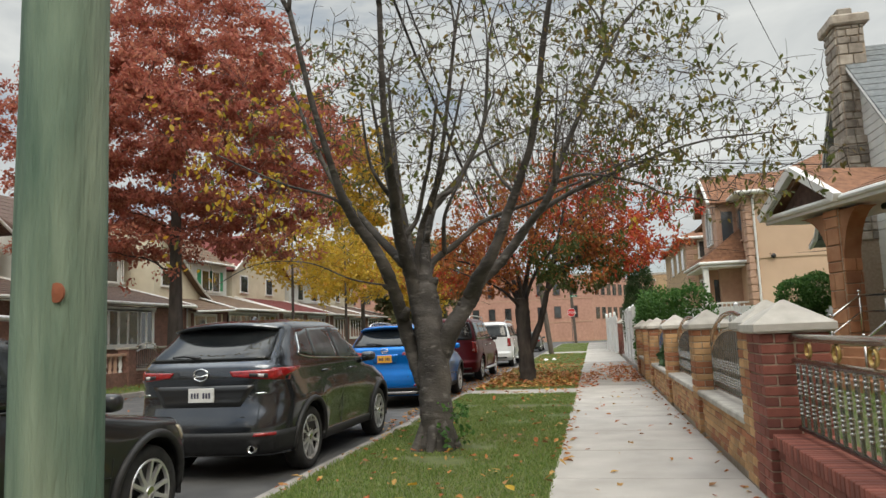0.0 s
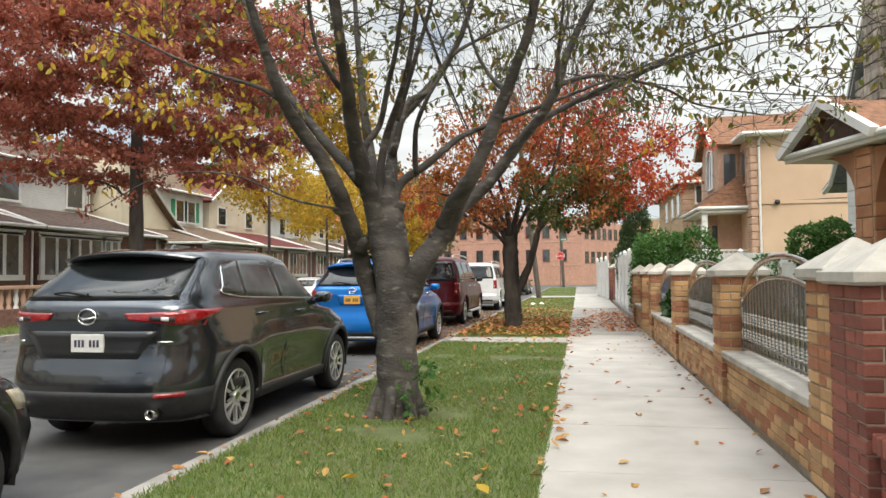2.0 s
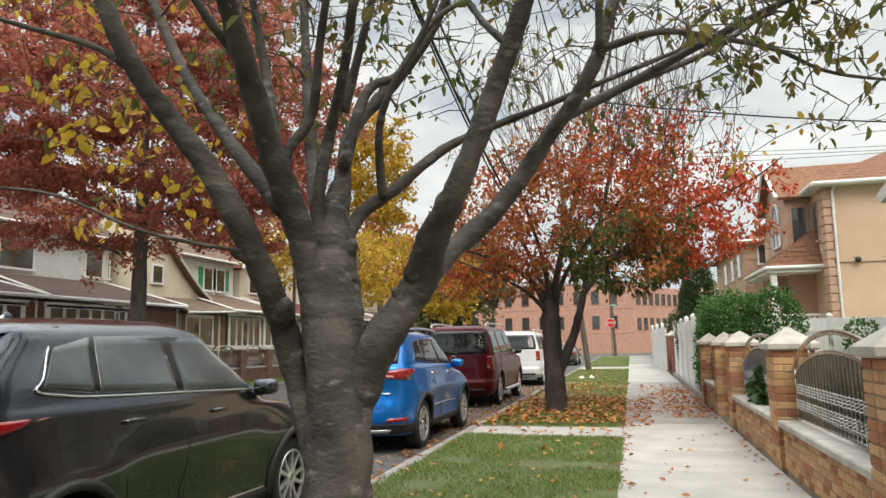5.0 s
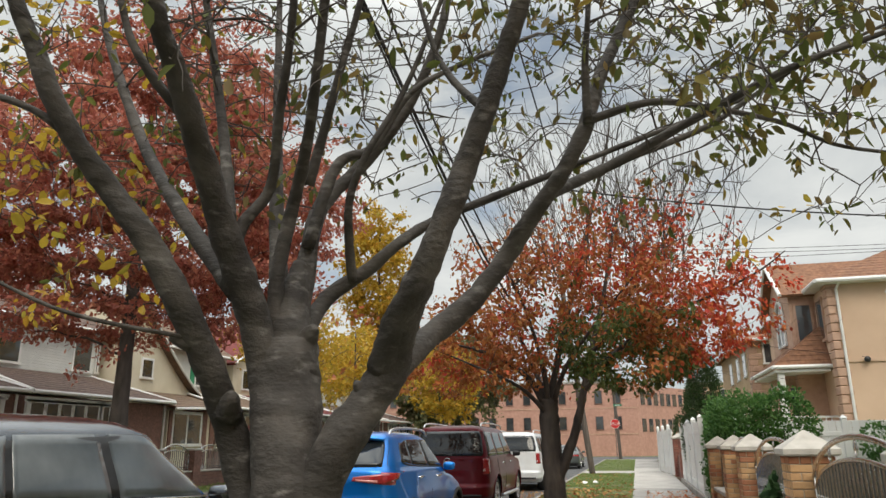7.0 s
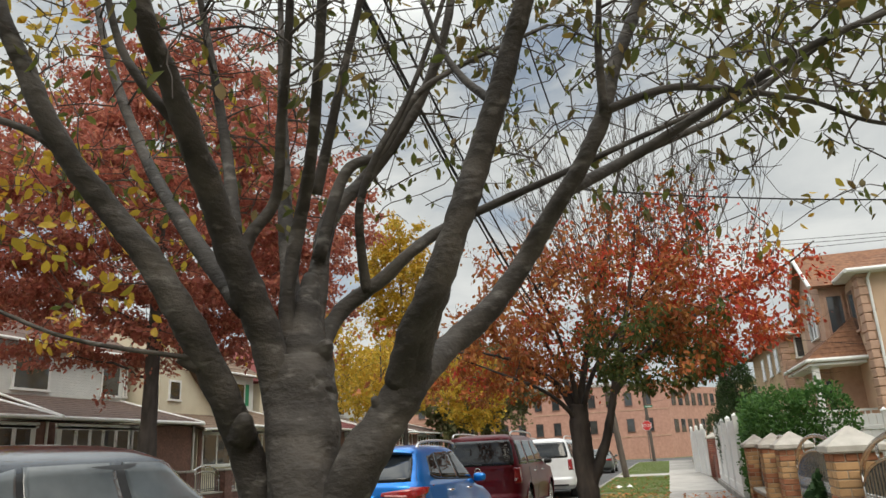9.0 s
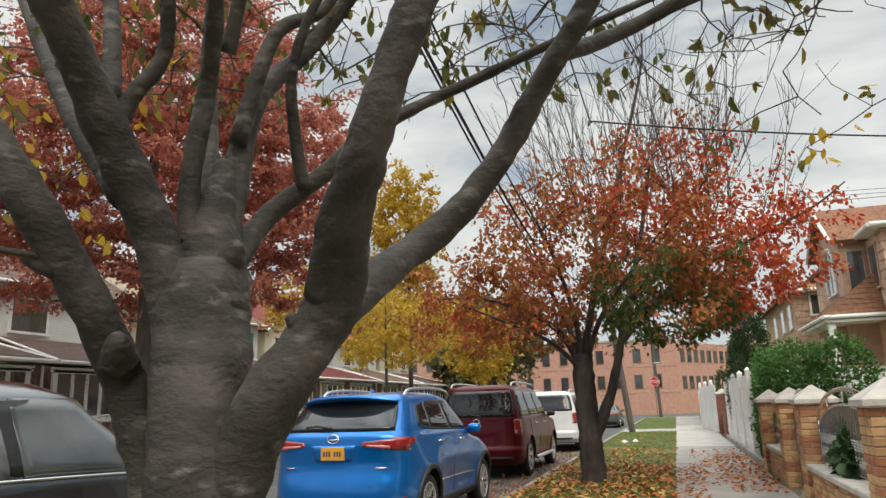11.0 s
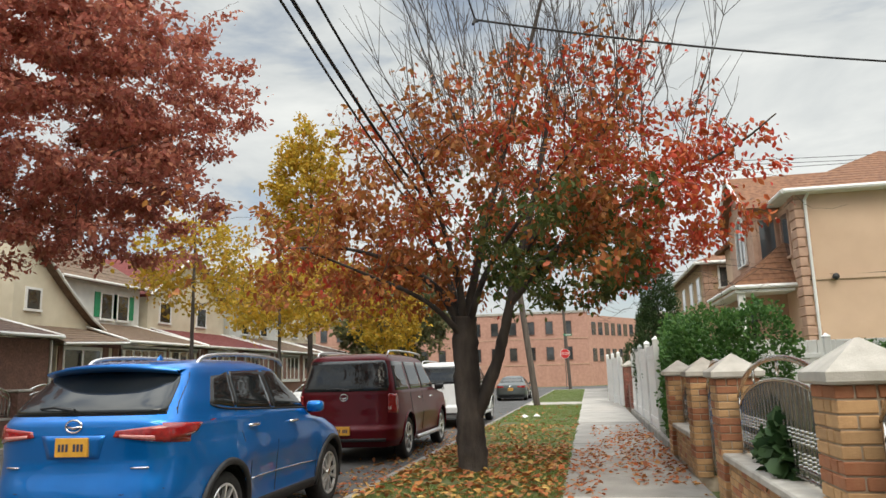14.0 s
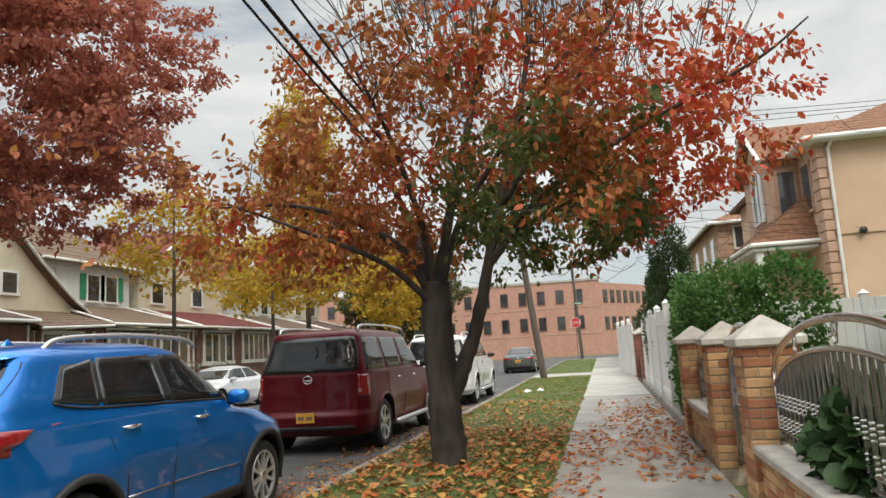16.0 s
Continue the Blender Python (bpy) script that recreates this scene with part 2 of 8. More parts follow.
M_SHINGLE_B = pbr("weathered_brown_shingle", (0.115, 0.075, 0.05), (0.20, 0.135, 0.09), 6, 0.95, 0, 0.5, 30, 0, 0.3, (0.09, 0.06, 0.045))
M_SHINGLE_R = pbr("dark_red_shingle", (0.13, 0.028, 0.026), (0.20, 0.05, 0.045), 6, 0.95, 0, 0.5, 30, 0, 0.3, (0.08, 0.02, 0.02))
M_SLATE = pbr("grey_slate", (0.13, 0.145, 0.15), (0.21, 0.225, 0.23), 7, 0.9, 0, 0.5, 30, 0, 0.3, (0.17, 0.18, 0.19))
M_STONE = pbr("rubble_stone", (0.25, 0.21, 0.17), (0.44, 0.39, 0.33), 5, 0.92, 0, 0.6, 40, 0, 0.4, (0.17, 0.14, 0.115), vary=0.3)
M_STONE_O = pbr("orange_flagstone", (0.36, 0.155, 0.075), (0.50, 0.26, 0.14), 2.5, 0.85, 0, 0.5, 40, 0, 0.6, (0.22, 0.10, 0.06), vary=0.2)
M_CREAM = pbr("cream_siding", (0.62, 0.56, 0.42), (0.70, 0.64, 0.50), 1.5, 0.85, 0, 0.2, 60, 0, 0.3, (0.52, 0.46, 0.34))
M_SIDING = pbr("white_siding", (0.62, 0.63, 0.60), (0.72, 0.73, 0.70), 2, 0.8, 0, 0.2, 60, 0, 0.3, (0.5, 0.5, 0.47))
M_YELLOW = pbr("yellow_siding", (0.55, 0.40, 0.16), (0.62, 0.46, 0.2), 2, 0.85, 0, 0.2, 60)
M_DBRICK = pbr("dark_red_brick", (0.16, 0.085, 0.065), (0.27, 0.145, 0.115), 12, 0.92, 0, 0.5, 60, 0, 0.4, (0.07, 0.045, 0.04))
M_PINKBRICK = pbr("pink_brick", (0.44, 0.24, 0.185), (0.54, 0.31, 0.24), 3, 0.92, 0, 0.4, 40, 0, 0.35, (0.35, 0.18, 0.14))
M_PANE = pbr("window_pane", (0.02, 0.023, 0.026), (0.075, 0.08, 0.085), 0.7, 0.05, 0, 0, coat=1.0)
M_GREEN = pbr("green_shutter", (0.02, 0.22, 0.10), (0.03, 0.28, 0.13), 5, 0.5, 0, 0)
M_STOP = pbr("stop_red", (0.5, 0.02, 0.025), (0.58, 0.035, 0.035), 6, 0.45, 0, 0)
M_SIGN_G = pbr("sign_green", (0.01, 0.16, 0.08), (0.02, 0.2, 0.1), 6, 0.45, 0, 0)
M_DOOR = pbr("dark_door", (0.03, 0.032, 0.034), (0.06, 0.062, 0.065), 3, 0.3, 0, 0)
M_DRYLEAF = leafy("fallen_leaf", [(0.42, 0.20, 0.05), (0.35, 0.11, 0.035), (0.50, 0.30, 0.08), (0.26, 0.13, 0.06), (0.45, 0.10, 0.03), (0.55, 0.38, 0.12)], 0.15)
M_REDFALL = leafy("red_fallen_leaf", [(0.42, 0.09, 0.025), (0.50, 0.16, 0.04), (0.30, 0.10, 0.05), (0.48, 0.24, 0.07)], 0.15)
M_LEAF_A = leafy("cherry_leaf", [(0.10, 0.125, 0.03), (0.15, 0.16, 0.04), (0.19, 0.125, 0.045), (0.075, 0.09, 0.028), (0.13, 0.15, 0.035), (0.32, 0.22, 0.045)], 0.5)
M_LEAF_RED = leafy("red_leaf", [(0.46, 0.045, 0.03), (0.56, 0.07, 0.032), (0.50, 0.12, 0.035), (0.36, 0.04, 0.028), (0.56, 0.18, 0.045)], 0.32)
M_LEAF_ORANGE = leafy("orange_brown_leaf", [(0.38, 0.14, 0.036), (0.33, 0.095, 0.032), (0.44, 0.19, 0.045), (0.26, 0.11, 0.04), (0.42, 0.09, 0.032)], 0.32)
M_LEAF_GREEN = leafy("late_green_leaf", [(0.05, 0.085, 0.025), (0.085, 0.12, 0.03), (0.14, 0.14, 0.04), (0.065, 0.10, 0.028)], 0.4)
M_LEAF_OAK = leafy("pin_oak_leaf", [(0.38, 0.115, 0.085), (0.50, 0.17, 0.125), (0.28, 0.095, 0.07), (0.60, 0.26, 0.16), (0.46, 0.14, 0.10)], 0.5)
M_LEAF_YEL = leafy("yellow_leaf", [(0.54, 0.33, 0.03), (0.62, 0.42, 0.06), (0.46, 0.28, 0.03), (0.42, 0.34, 0.05), (0.54, 0.27, 0.03)], 0.45)
M_LEAF_HEDGE = leafy("hedge_leaf", [(0.045, 0.115, 0.03), (0.07, 0.165, 0.04), (0.12, 0.24, 0.06), (0.055, 0.13, 0.035)], 0.4)
M_LEAF_DARK = leafy("dark_broad_leaf", [(0.022, 0.058, 0.02), (0.04, 0.085, 0.028), (0.065, 0.115, 0.04)], 0.2)
M_LEAF_ARB = leafy("arborvitae_spray", [(0.022, 0.05, 0.016), (0.04, 0.075, 0.022), (0.06, 0.10, 0.03)], 0.2)
M_LEAF_FAR = leafy("far_tree_leaf", [(0.10, 0.125, 0.055), (0.15, 0.155, 0.07), (0.21, 0.18, 0.08)], 0.4)


# ---- mesh helpers ----
def mesh_ob(name, verts, faces, material, parent=None, label="", smooth=False):
    me = bpy.data.meshes.new(name)
    me.from_pydata(verts, [], faces)
    me.materials.append(material)
    if smooth:
        me.shade_smooth()
    ob = new(name, me)
    ob.parent = parent
    if label:
        tagged(ob, label)
    return ob


def part(name, bm, material, parent, label="", smooth=False):
    me = bpy.data.meshes.new(name)
    bm.to_mesh(me)
    bm.free()
    me.materials.append(material)
    if smooth:
        me.shade_smooth()
    ob = new(name, me)
    ob.parent = parent
    if label:
        tagged(ob, label)
    return ob


def thing(name, at, label, category, group="", kind="", turn=0.0):
    ob = new(name)
    ob.empty_display_size = 0.2
    ob.matrix_world = pose(*at, 0, 0, turn)
    return tagged(ob, label, category, group, kind)


def box_bm(x0, y0, z0, x1, y1, z1, bevel=0.0, bm=None):
    own = bm is None
    bm = bm or bmesh.new()
    g = bmesh.ops.create_cube(bm, size=1, matrix=Matrix.LocRotScale(((x0 + x1) / 2, (y0 + y1) / 2, (z0 + z1) / 2), None, (abs(x1 - x0), abs(y1 - y0), abs(z1 - z0))))
    if bevel:
        es = list({e for v in g["verts"] for e in v.link_edges})
        bmesh.ops.bevel(bm, geom=es, offset=bevel, segments=1, affect="EDGES")
    return bm


def box(name, b, material, parent=None, bevel=0.0, label=""):
    return part(name, box_bm(*b, bevel), material, parent, label)


def prism(name, outline, axis, a, b, material, parent=None, label=""):
    """An outline extruded along an axis from a to b. axis x: outline in (y, z); axis y: in (x, z); axis z: in (x, y)."""
    def put(u, v, w):
        return {"x": (w, u, v), "y": (u, w, v), "z": (u, v, w)}[axis]
    n = len(outline)
    verts = [put(u, v, a) for u, v in outline] + [put(u, v, b) for u, v in outline]
    faces = [tuple(range(n - 1, -1, -1)), tuple(range(n, 2 * n))] + [(i, (i + 1) % n, n + (i + 1) % n, n + i) for i in range(n)]
    ob = mesh_ob(name, verts, faces, material, parent, label)
    bm = bmesh.new()
    bm.from_mesh(ob.data)
    bmesh.ops.recalc_face_normals(bm, faces=bm.faces)
    bm.to_mesh(ob.data)
    bm.free()
    return ob


def tube(V, F, pts, radii, sides=8, closed_tip=True):
    """Adds a tube along pts to the lists V and F."""
    base = len(V)
    pts = [Vector(p) for p in pts]
    side = None
    for i, p in enumerate(pts):
        d = (pts[min(i + 1, len(pts) - 1)] - pts[max(i - 1, 0)])
        d = d.normalized() if d.length > 1e-9 else Vector((0, 0, 1))
        if side is None:
            side = d.orthogonal().normalized()
        else:
            side = side - d * side.dot(d)
            side = side.normalized() if side.length > 1e-6 else d.orthogonal().normalized()
        up = d.cross(side)
        for k in range(sides):
            a = 2 * math.pi * k / sides
            V.append(tuple(p + (side * math.cos(a) + up * math.sin(a)) * radii[i]))
    for i in range(len(pts) - 1):
        for k in range(sides):
            a, b = base + i * sides + k, base + i * sides + (k + 1) % sides
            F.append((a, b, b + sides, a + sides))
    if closed_tip:
        F.append(tuple(base + (len(pts) - 1) * sides + k for k in range(sides)))
        F.append(tuple(base + sides - 1 - k for k in range(sides)))


def smooth_line(pts, n=4):
    """A Catmull-Rom line through the points."""
    P = [Vector(p) for p in pts]
    P = [P[0] * 2 - P[1]] + P + [P[-1] * 2 - P[-2]]
    out = []
    for i in range(1, len(P) - 2):
        for k in range(n):
            t = k / n
            a, b, c, d = P[i - 1:i + 3]
            out.append(0.5 * ((2 * b) + (c - a) * t + (2 * a - 5 * b + 4 * c - d) * t * t + (3 * b - a - 3 * c + d) * t ** 3))
    out.append(P[-2])
    return out


def lathe(V, F, profile, sides, centre, axis="z"):
    """Adds a turned form: profile rows are (radius, height) round an axis through centre."""
    base = len(V)
    c = Vector(centre)
    for r, h in profile:
        for k in range(sides):
            a = 2 * math.pi * k / sides
            u, v = r * math.cos(a), r * math.sin(a)
            V.append(tuple(c + Vector({"z": (u, v, h), "x": (h, u, v), "y": (u, h, v)}[axis])))
    for i in range(len(profile) - 1):
        for k in range(sides):
            a, b = base + i * sides + k, base + i * sides + (k + 1) % sides
            F.append((a, b, b + sides, a + sides))


# ---- ground, road, kerbs, pavement ----
ground = tagged(mesh_ob("ground", [(-900, -600, -0.17), (900, -600, -0.17), (900, 1500, -0.17), (-900, 1500, -0.17)], [(0, 1, 2, 3)], M_SOIL), "earth and grass stretching to the horizon", "ground", kind="structure")
road = tagged(box("road", (-13.2, -40, -0.5, -2.6, 72.5, -0.13), M_ASPHALT), "worn grey asphalt street with fallen leaves along the kerb", "road", kind="structure")
cross = tagged(box("road_cross", (-140, 72.502, -0.5, 140, 90, -0.13), M_ASPHALT), "asphalt cross street at the corner", "road", kind="structure")
CURB_X = -2.6


def kerb(x0, x1, y0, y1, step=3.05):
    y = y0
    root = tagged(thing("kerb", (0, 0, 0), "weathered grey concrete kerb along the street", "kerb", kind="structure"))
    while y < y1:
        e = min(y + step, y1)
        bm = box_bm(x0, y + 0.006, -0.45, x1, e - 0.006, random.uniform(-0.004, 0.004), 0.018)
        part("kerb_stone", bm, M_CURB, root)
        y = e
    return root


kerb(CURB_X, CURB_X + 0.16, -6, 72)
kerb(-13.36, -13.2, -6, 72)

# lawns between kerb and sidewalk, broken by paved crossings
def lawn(x0, x1, y0, y1, z=0.0):
    """A lawn sheet with a gently uneven top."""
    nx, ny = max(3, int((x1 - x0) / 0.25)), max(3, int((y1 - y0) / 0.3))
    V, F = [], []
    for j in range(ny + 1):
        for i in range(nx + 1):
            x, y = x0 + (x1 - x0) * i / nx, y0 + (y1 - y0) * j / ny
            edge = 0 if i in (0, nx) or j in (0, ny) else 1
            V.append((x, y, z - 0.015 + edge * (0.02 + 0.03 * noise.noise((x * 0.8, y * 0.8, 3)))))
    for j in range(ny):
        for i in range(nx):
            a = j * (nx + 1) + i
            F.append((a, a + 1, a + nx + 2, a + nx + 1))
    return tagged(mesh_ob("lawn", V, F, M_SOIL, smooth=True), "short green lawn strip with scattered leaves beside the kerb", "lawn", kind="structure")


LAWN = ((CURB_X + 0.16, 0.0, -6.0, 17.0), (CURB_X + 0.16, 0.0, 18.16, 42.9), (CURB_X + 0.16, 0.0, 46.0, 71.4))
for b in LAWN:
    lawn(*b)
lawn(-15.5, -13.36, -6, 72)
lawn(-40, -15.9, -6, 74, -0.02)
lawn(2.0, 30, -6, 72, -0.03)


def slab(b, material):
    return tagged(box("pavement", b, material, bevel=0.01), "pale concrete sidewalk slab with a worn joint", "pavement", "sidewalk slabs", "structure")


y = -6.2
while y < 72:
    e = y + 1.56
    old = 18.9 < (y + e) / 2 < 31 or (y + e) / 2 > 50
    slab((0.0, y + 0.005, -0.4, 1.72, e - 0.005, random.uniform(-0.004, 0.003)), M_WALK_OLD if old else M_WALK)
    y = e
for y0, y1 in ((17.005, 18.155), (42.905, 45.995)):
    slab((CURB_X + 0.165, y0, -0.4, -0.005, y1, -0.004), M_WALK)
slab((-2.4, 71.42, -0.4, 3.0, 72.4, -0.004), M_WALK)


# ---- vehicles ----
def lerp_table(rows, z):
    if z <= rows[0][0]:
        return rows[0][1]
    for (a, u), (b, v) in zip(rows, rows[1:]):
        if z <= b:
            f = (z - a) / (b - a)
            f = f * f * (3 - 2 * f) * 0.4 + f * 0.6
            return u + (v - u) * f
    return rows[-1][1]


class Shell:
    """A car's outer skin as level rings: at each height a half width, a rear end and a front end."""

    def __init__(self, width, rear, front, n=((22.0, 2.5), (12.0, 2.2)), wheels=(), swell=0.03):
        self.width, self.rear, self.front, self.n, self.wheels, self.swell = width, rear, front, n, wheels, swell

    def sculpt(self, y, z):
        """Swollen fenders over the wheels and a hollow in the lower doors."""
        if not self.wheels or z > 1.05:
            return 0.0
        rise = max(0.0, min(1.0, (z - 0.15) / 0.35)) * max(0.0, min(1.0, (1.05 - z) / 0.22))
        out = self.swell * sum(math.exp(-((y - wy) / 0.52) ** 4) for wy in self.wheels) * rise
        mid = sum(self.wheels) / 2
        return out - 0.035 * math.exp(-((z - 0.56) / 0.17) ** 2) * math.exp(-((y - mid) / 0.82) ** 4)

    def ring(self, z):
        return lerp_table(self.width, z), lerp_table(self.rear, z), lerp_table(self.front, z)

    def side(self, y, z):
        w, r, f = self.ring(z)
        c, h = (r + f) / 2, (f - r) / 2
        u = min(0.9999, abs(y - c) / h)
        n, m = self.n[0] if y < c else self.n[1]
        return w * (1 - u ** n) ** (1 / m) + self.sculpt(y, z)

    def end(self, x, z, front=False):
        w, r, f = self.ring(z)
        c, h = (r + f) / 2, (f - r) / 2
        n, m = self.n[1] if front else self.n[0]
        u = min(0.9999, abs(x) / w)
        return c + (h if front else -h) * (1 - u ** m) ** (1 / n)

    def outline(self, z, ns=110, ne=22):
        w, r, f = self.ring(z)
        c, h = (r + f) / 2, (f - r) / 2
        pts = []
        for k in range(ns):
            u = -0.972 + 1.932 * k / (ns - 1)
            n, m = self.n[0] if u < 0 else self.n[1]
            pts.append((w * (1 - abs(u) ** n) ** (1 / m) + self.sculpt(c + u * h, z), c + u * h))
        x1, x0 = pts[-1][0], pts[0][0]
        for k in range(1, ne):
            x = x1 - 2 * x1 * k / ne
            n, m = self.n[1]
            pts.append((x, c + h * (1 - (abs(x) / w) ** m) ** (1 / n)))
        pts += [(-x, y) for x, y in reversed(pts[:ns])]
        for k in range(1, ne):
            x = -x0 + 2 * x0 * k / ne
            n, m = self.n[0]
            pts.append((x, c - h * (1 - (abs(x) / w) ** m) ** (1 / n)))
        return pts

    def body(self, heights, wheels, arch, material, parent):
        """The closed skin, open at the wheel arches."""
        rings = [self.outline(z) for z in heights]
        n = len(rings[0])
        V = [[x, y, z] for ring, z in zip(rings, heights) for x, y in ring]
        wz, wr = arch
        for v in V:
            if abs(v[0]) > 0.5 and v[2] < wz + wr + 0.06:
                for wy in wheels:
                    d = math.hypot(v[1] - wy, v[2] - wz)
                    if abs(d - wr) < 0.022 and d > 1e-6:
                        v[1], v[2] = wy + (v[1] - wy) * wr / d, wz + (v[2] - wz) * wr / d
        F = []
        for i in range(len(heights) - 1):
            for k in range(n):
                q = (i * n + k, i * n + (k + 1) % n, (i + 1) * n + (k + 1) % n, (i + 1) * n + k)
                cx, cy, cz = (sum(V[j][a] for j in q) / 4 for a in range(3))
                if abs(cx) > 0.45 and any(math.hypot(cy - wy, cz - wz) < wr - 0.004 for wy in wheels):
                    continue
                F.append(q)
        F.append(tuple(range((len(heights) - 1) * n, len(heights) * n)))
        return mesh_ob("body", V, F, material, parent, smooth=True)

    def patch(self, name, corners, where, material, parent, proud=0.006, nu=14, nv=6, label="", round_off=0.0):
        """A sheet that follows the skin. corners: rows of outline quads (bottom edge from a to b, top edge from d to c), in (x, z) for the ends and (y, z) for the sides."""
        a, b, c, d = corners
        V, F = [], []
        for j in range(nv + 1):
            t = j / nv
            for i in range(nu + 1):
                s = i / nu
                if round_off:
                    sq = 1 - round_off * (abs(2 * t - 1) ** 4)
                    s = 0.5 + (s - 0.5) * sq
                p = (a[0] * (1 - s) + b[0] * s) * (1 - t) + (d[0] * (1 - s) + c[0] * s) * t
                z = (a[1] * (1 - s) + b[1] * s) * (1 - t) + (d[1] * (1 - s) + c[1] * s) * t
                if where == "rear":
                    V.append((p, self.end(p, z) - proud, z))
                elif where == "front":
                    V.append((p, self.end(p, z, True) + proud, z))
                else:
                    sg = 1 if where == "right" else -1
                    V.append((sg * (self.side(p, z) + proud), p, z))
        for j in range(nv):
            for i in range(nu):
                q = j * (nu + 1) + i
                F.append((q, q + 1, q + nu + 2, q + nu + 1))
        # turned-in rim, so that the sheet has thickness
        loop = [i for i in range(nu + 1)] + [(j + 1) * (nu + 1) - 1 for j in range(1, nu * 0 + nv + 1)] + [nv * (nu + 1) + i for i in range(nu - 1, -1, -1)] + [j * (nu + 1) for j in range(nv - 1, 0, -1)]
        base = len(V)
        for q in loop:
            x, yy, z = V[q]
            if where == "rear":
                V.append((x, yy + proud * 2, z))
            elif where == "front":
                V.append((x, yy - proud * 2, z))
            else:
                V.append((x - math.copysign(proud * 2, x), yy, z))
        m = len(loop)
        for k in range(m):
            F.append((loop[k], base + k, base + (k + 1) % m, loop[(k + 1) % m]))
        ob = mesh_ob(name, V, F, material, parent, label, True)
        bm = bmesh.new()
        bm.from_mesh(ob.data)
        bmesh.ops.recalc_face_normals(bm, faces=bm.faces)
        bm.to_mesh(ob.data)
        bm.free()
        return ob


def wheel(parent, x, y, r, spokes=10, width=0.22, rim=None):
    """A wheel: tyre, rim with spokes, hub, standing at (x, y)."""
    s = 1 if x > 0 else -1
    rr = r * 0.70
    V, F = [], []
    h = width / 2
    lathe(V, F, [(rr, -h * s), (r * 0.9, -h * s), (r * 0.985, -h * 0.75 * s), (r, -h * 0.4 * s), (r, h * 0.4 * s), (r * 0.985, h * 0.78 * s), (r * 0.93, h * s), (rr * 1.06, h * 1.02 * s), (rr * 1.0, h * 0.9 * s)], 40, (x, y, r), "x")
    tyre = mesh_ob("wheel", V, F, M_RUBBER, parent, smooth=True)
    V, F = [], []
    o = h * s
    # black barrel: shade between the spokes is put in by colour
    lathe(V, F, [(rr * 0.93, o * 0.80), (rr * 0.90, o * 0.3), (rr * 0.3, o * 0.15), (0.0, o * 0.15)], 36, (x, y, r), "x")
    mesh_ob("barrel", V, F, M_BLACK, tyre, "wheel barrel coloured black for the shade behind the spokes")
    V, F = [], []
    lathe(V, F, [(rr * 1.03, o * 0.90), (rr * 0.99, o * 1.0), (rr * 0.93, o * 0.97), (rr * 0.92, o * 0.72)], 40, (x, y, r), "x")
    for k in range(spokes):
        a = 2 * math.pi * (k + 0.3 + (0.16 if spokes == 10 and k % 2 else 0.0)) / spokes
        ca, sa = math.cos(a), math.sin(a)
        b = len(V)
        for rad, wd, off in ((rr * 0.1, 0.026, 0.92), (rr * 0.55, 0.014, 0.88), (rr * 0.95, 0.016 if spokes > 6 else 0.03, 0.95)):
            if spokes <= 6:
                wd *= 1.6
            for t in (-wd, wd):
                V.append((x + o * off, y + ca * rad - sa * t, r + sa * rad + ca * t))
            for t in (-wd, wd):
                V.append((x + o * (off - 0.3), y + ca * rad - sa * t, r + sa * rad + ca * t))
        for i in range(2):
            q = b + i * 4
            F += [(q, q + 1, q + 5, q + 4), (q, q + 4, q + 6, q + 2), (q + 1, q + 3, q + 7, q + 5)]
    part_rim = mesh_ob("rim", V, F, rim or M_ALLOY, tyre, "silver alloy rim")
    V, F = [], []
    lathe(V, F, [(rr * 0.2, o * 0.7), (rr * 0.18, o * 1.0), (0.0, o * 1.04)], 18, (x, y, r), "x")
    mesh_ob("hub_cap", V, F, M_CHROME, tyre)
    return tyre


def car(name, at, label, colour, shell, heights, wheels, tyre_r, group, turn=0.0, cladding=True, spokes=10, track=None, plate=None, detail=True):
    root = thing(name, at, label, "car", group, turn=turn)
    wmax = max(w for _, w in shell.width)
    track = track or wmax - 0.125
    shell.body(heights, wheels, (tyre_r, tyre_r + 0.065), colour, root)
    # underside and wheel wells
    r0, f0 = shell.rear[0][1] + 0.12, shell.front[0][1] - 0.12
    box("underbody", (-wmax + 0.22, r0, heights[0] - 0.02, wmax - 0.22, f0, heights[0] + 0.35), M_BLACK, root)
    for s in (-1, 1):
        for wy in wheels:
            V, F = [], []
            lathe(V, F, [(tyre_r + 0.075, -0.16 * s), (tyre_r + 0.075, 0.115 * s)], 28, (s * (wmax - 0.14), wy, tyre_r), "x")
            F = [f for f in F if sum(V[i][2] for i in f) / 4 > heights[0]]
            mesh_ob("wheel_well", V, F, M_BLACK, root)
            wheel(root, s * track, wy, tyre_r, spokes)
            V, F = [], []
            a0 = math.asin(min(0.9, (heights[0] + 0.02 - tyre_r) / (tyre_r + 0.09)))
            pts = []
            for k in range(25):
                a = a0 + (math.pi - 2 * a0) * k / 24
                yy, zz = wy + math.cos(a) * (tyre_r + 0.088), tyre_r + math.sin(a) * (tyre_r + 0.088)
                pts.append((s * (shell.side(yy, zz) + 0.001), yy, zz))
            tube(V, F, pts, [0.034 if cladding else 0.02] * 25, 6)
            mesh_ob("wheel_arch", V, F, M_BLACK if cladding else colour, root, smooth=True)
    return root


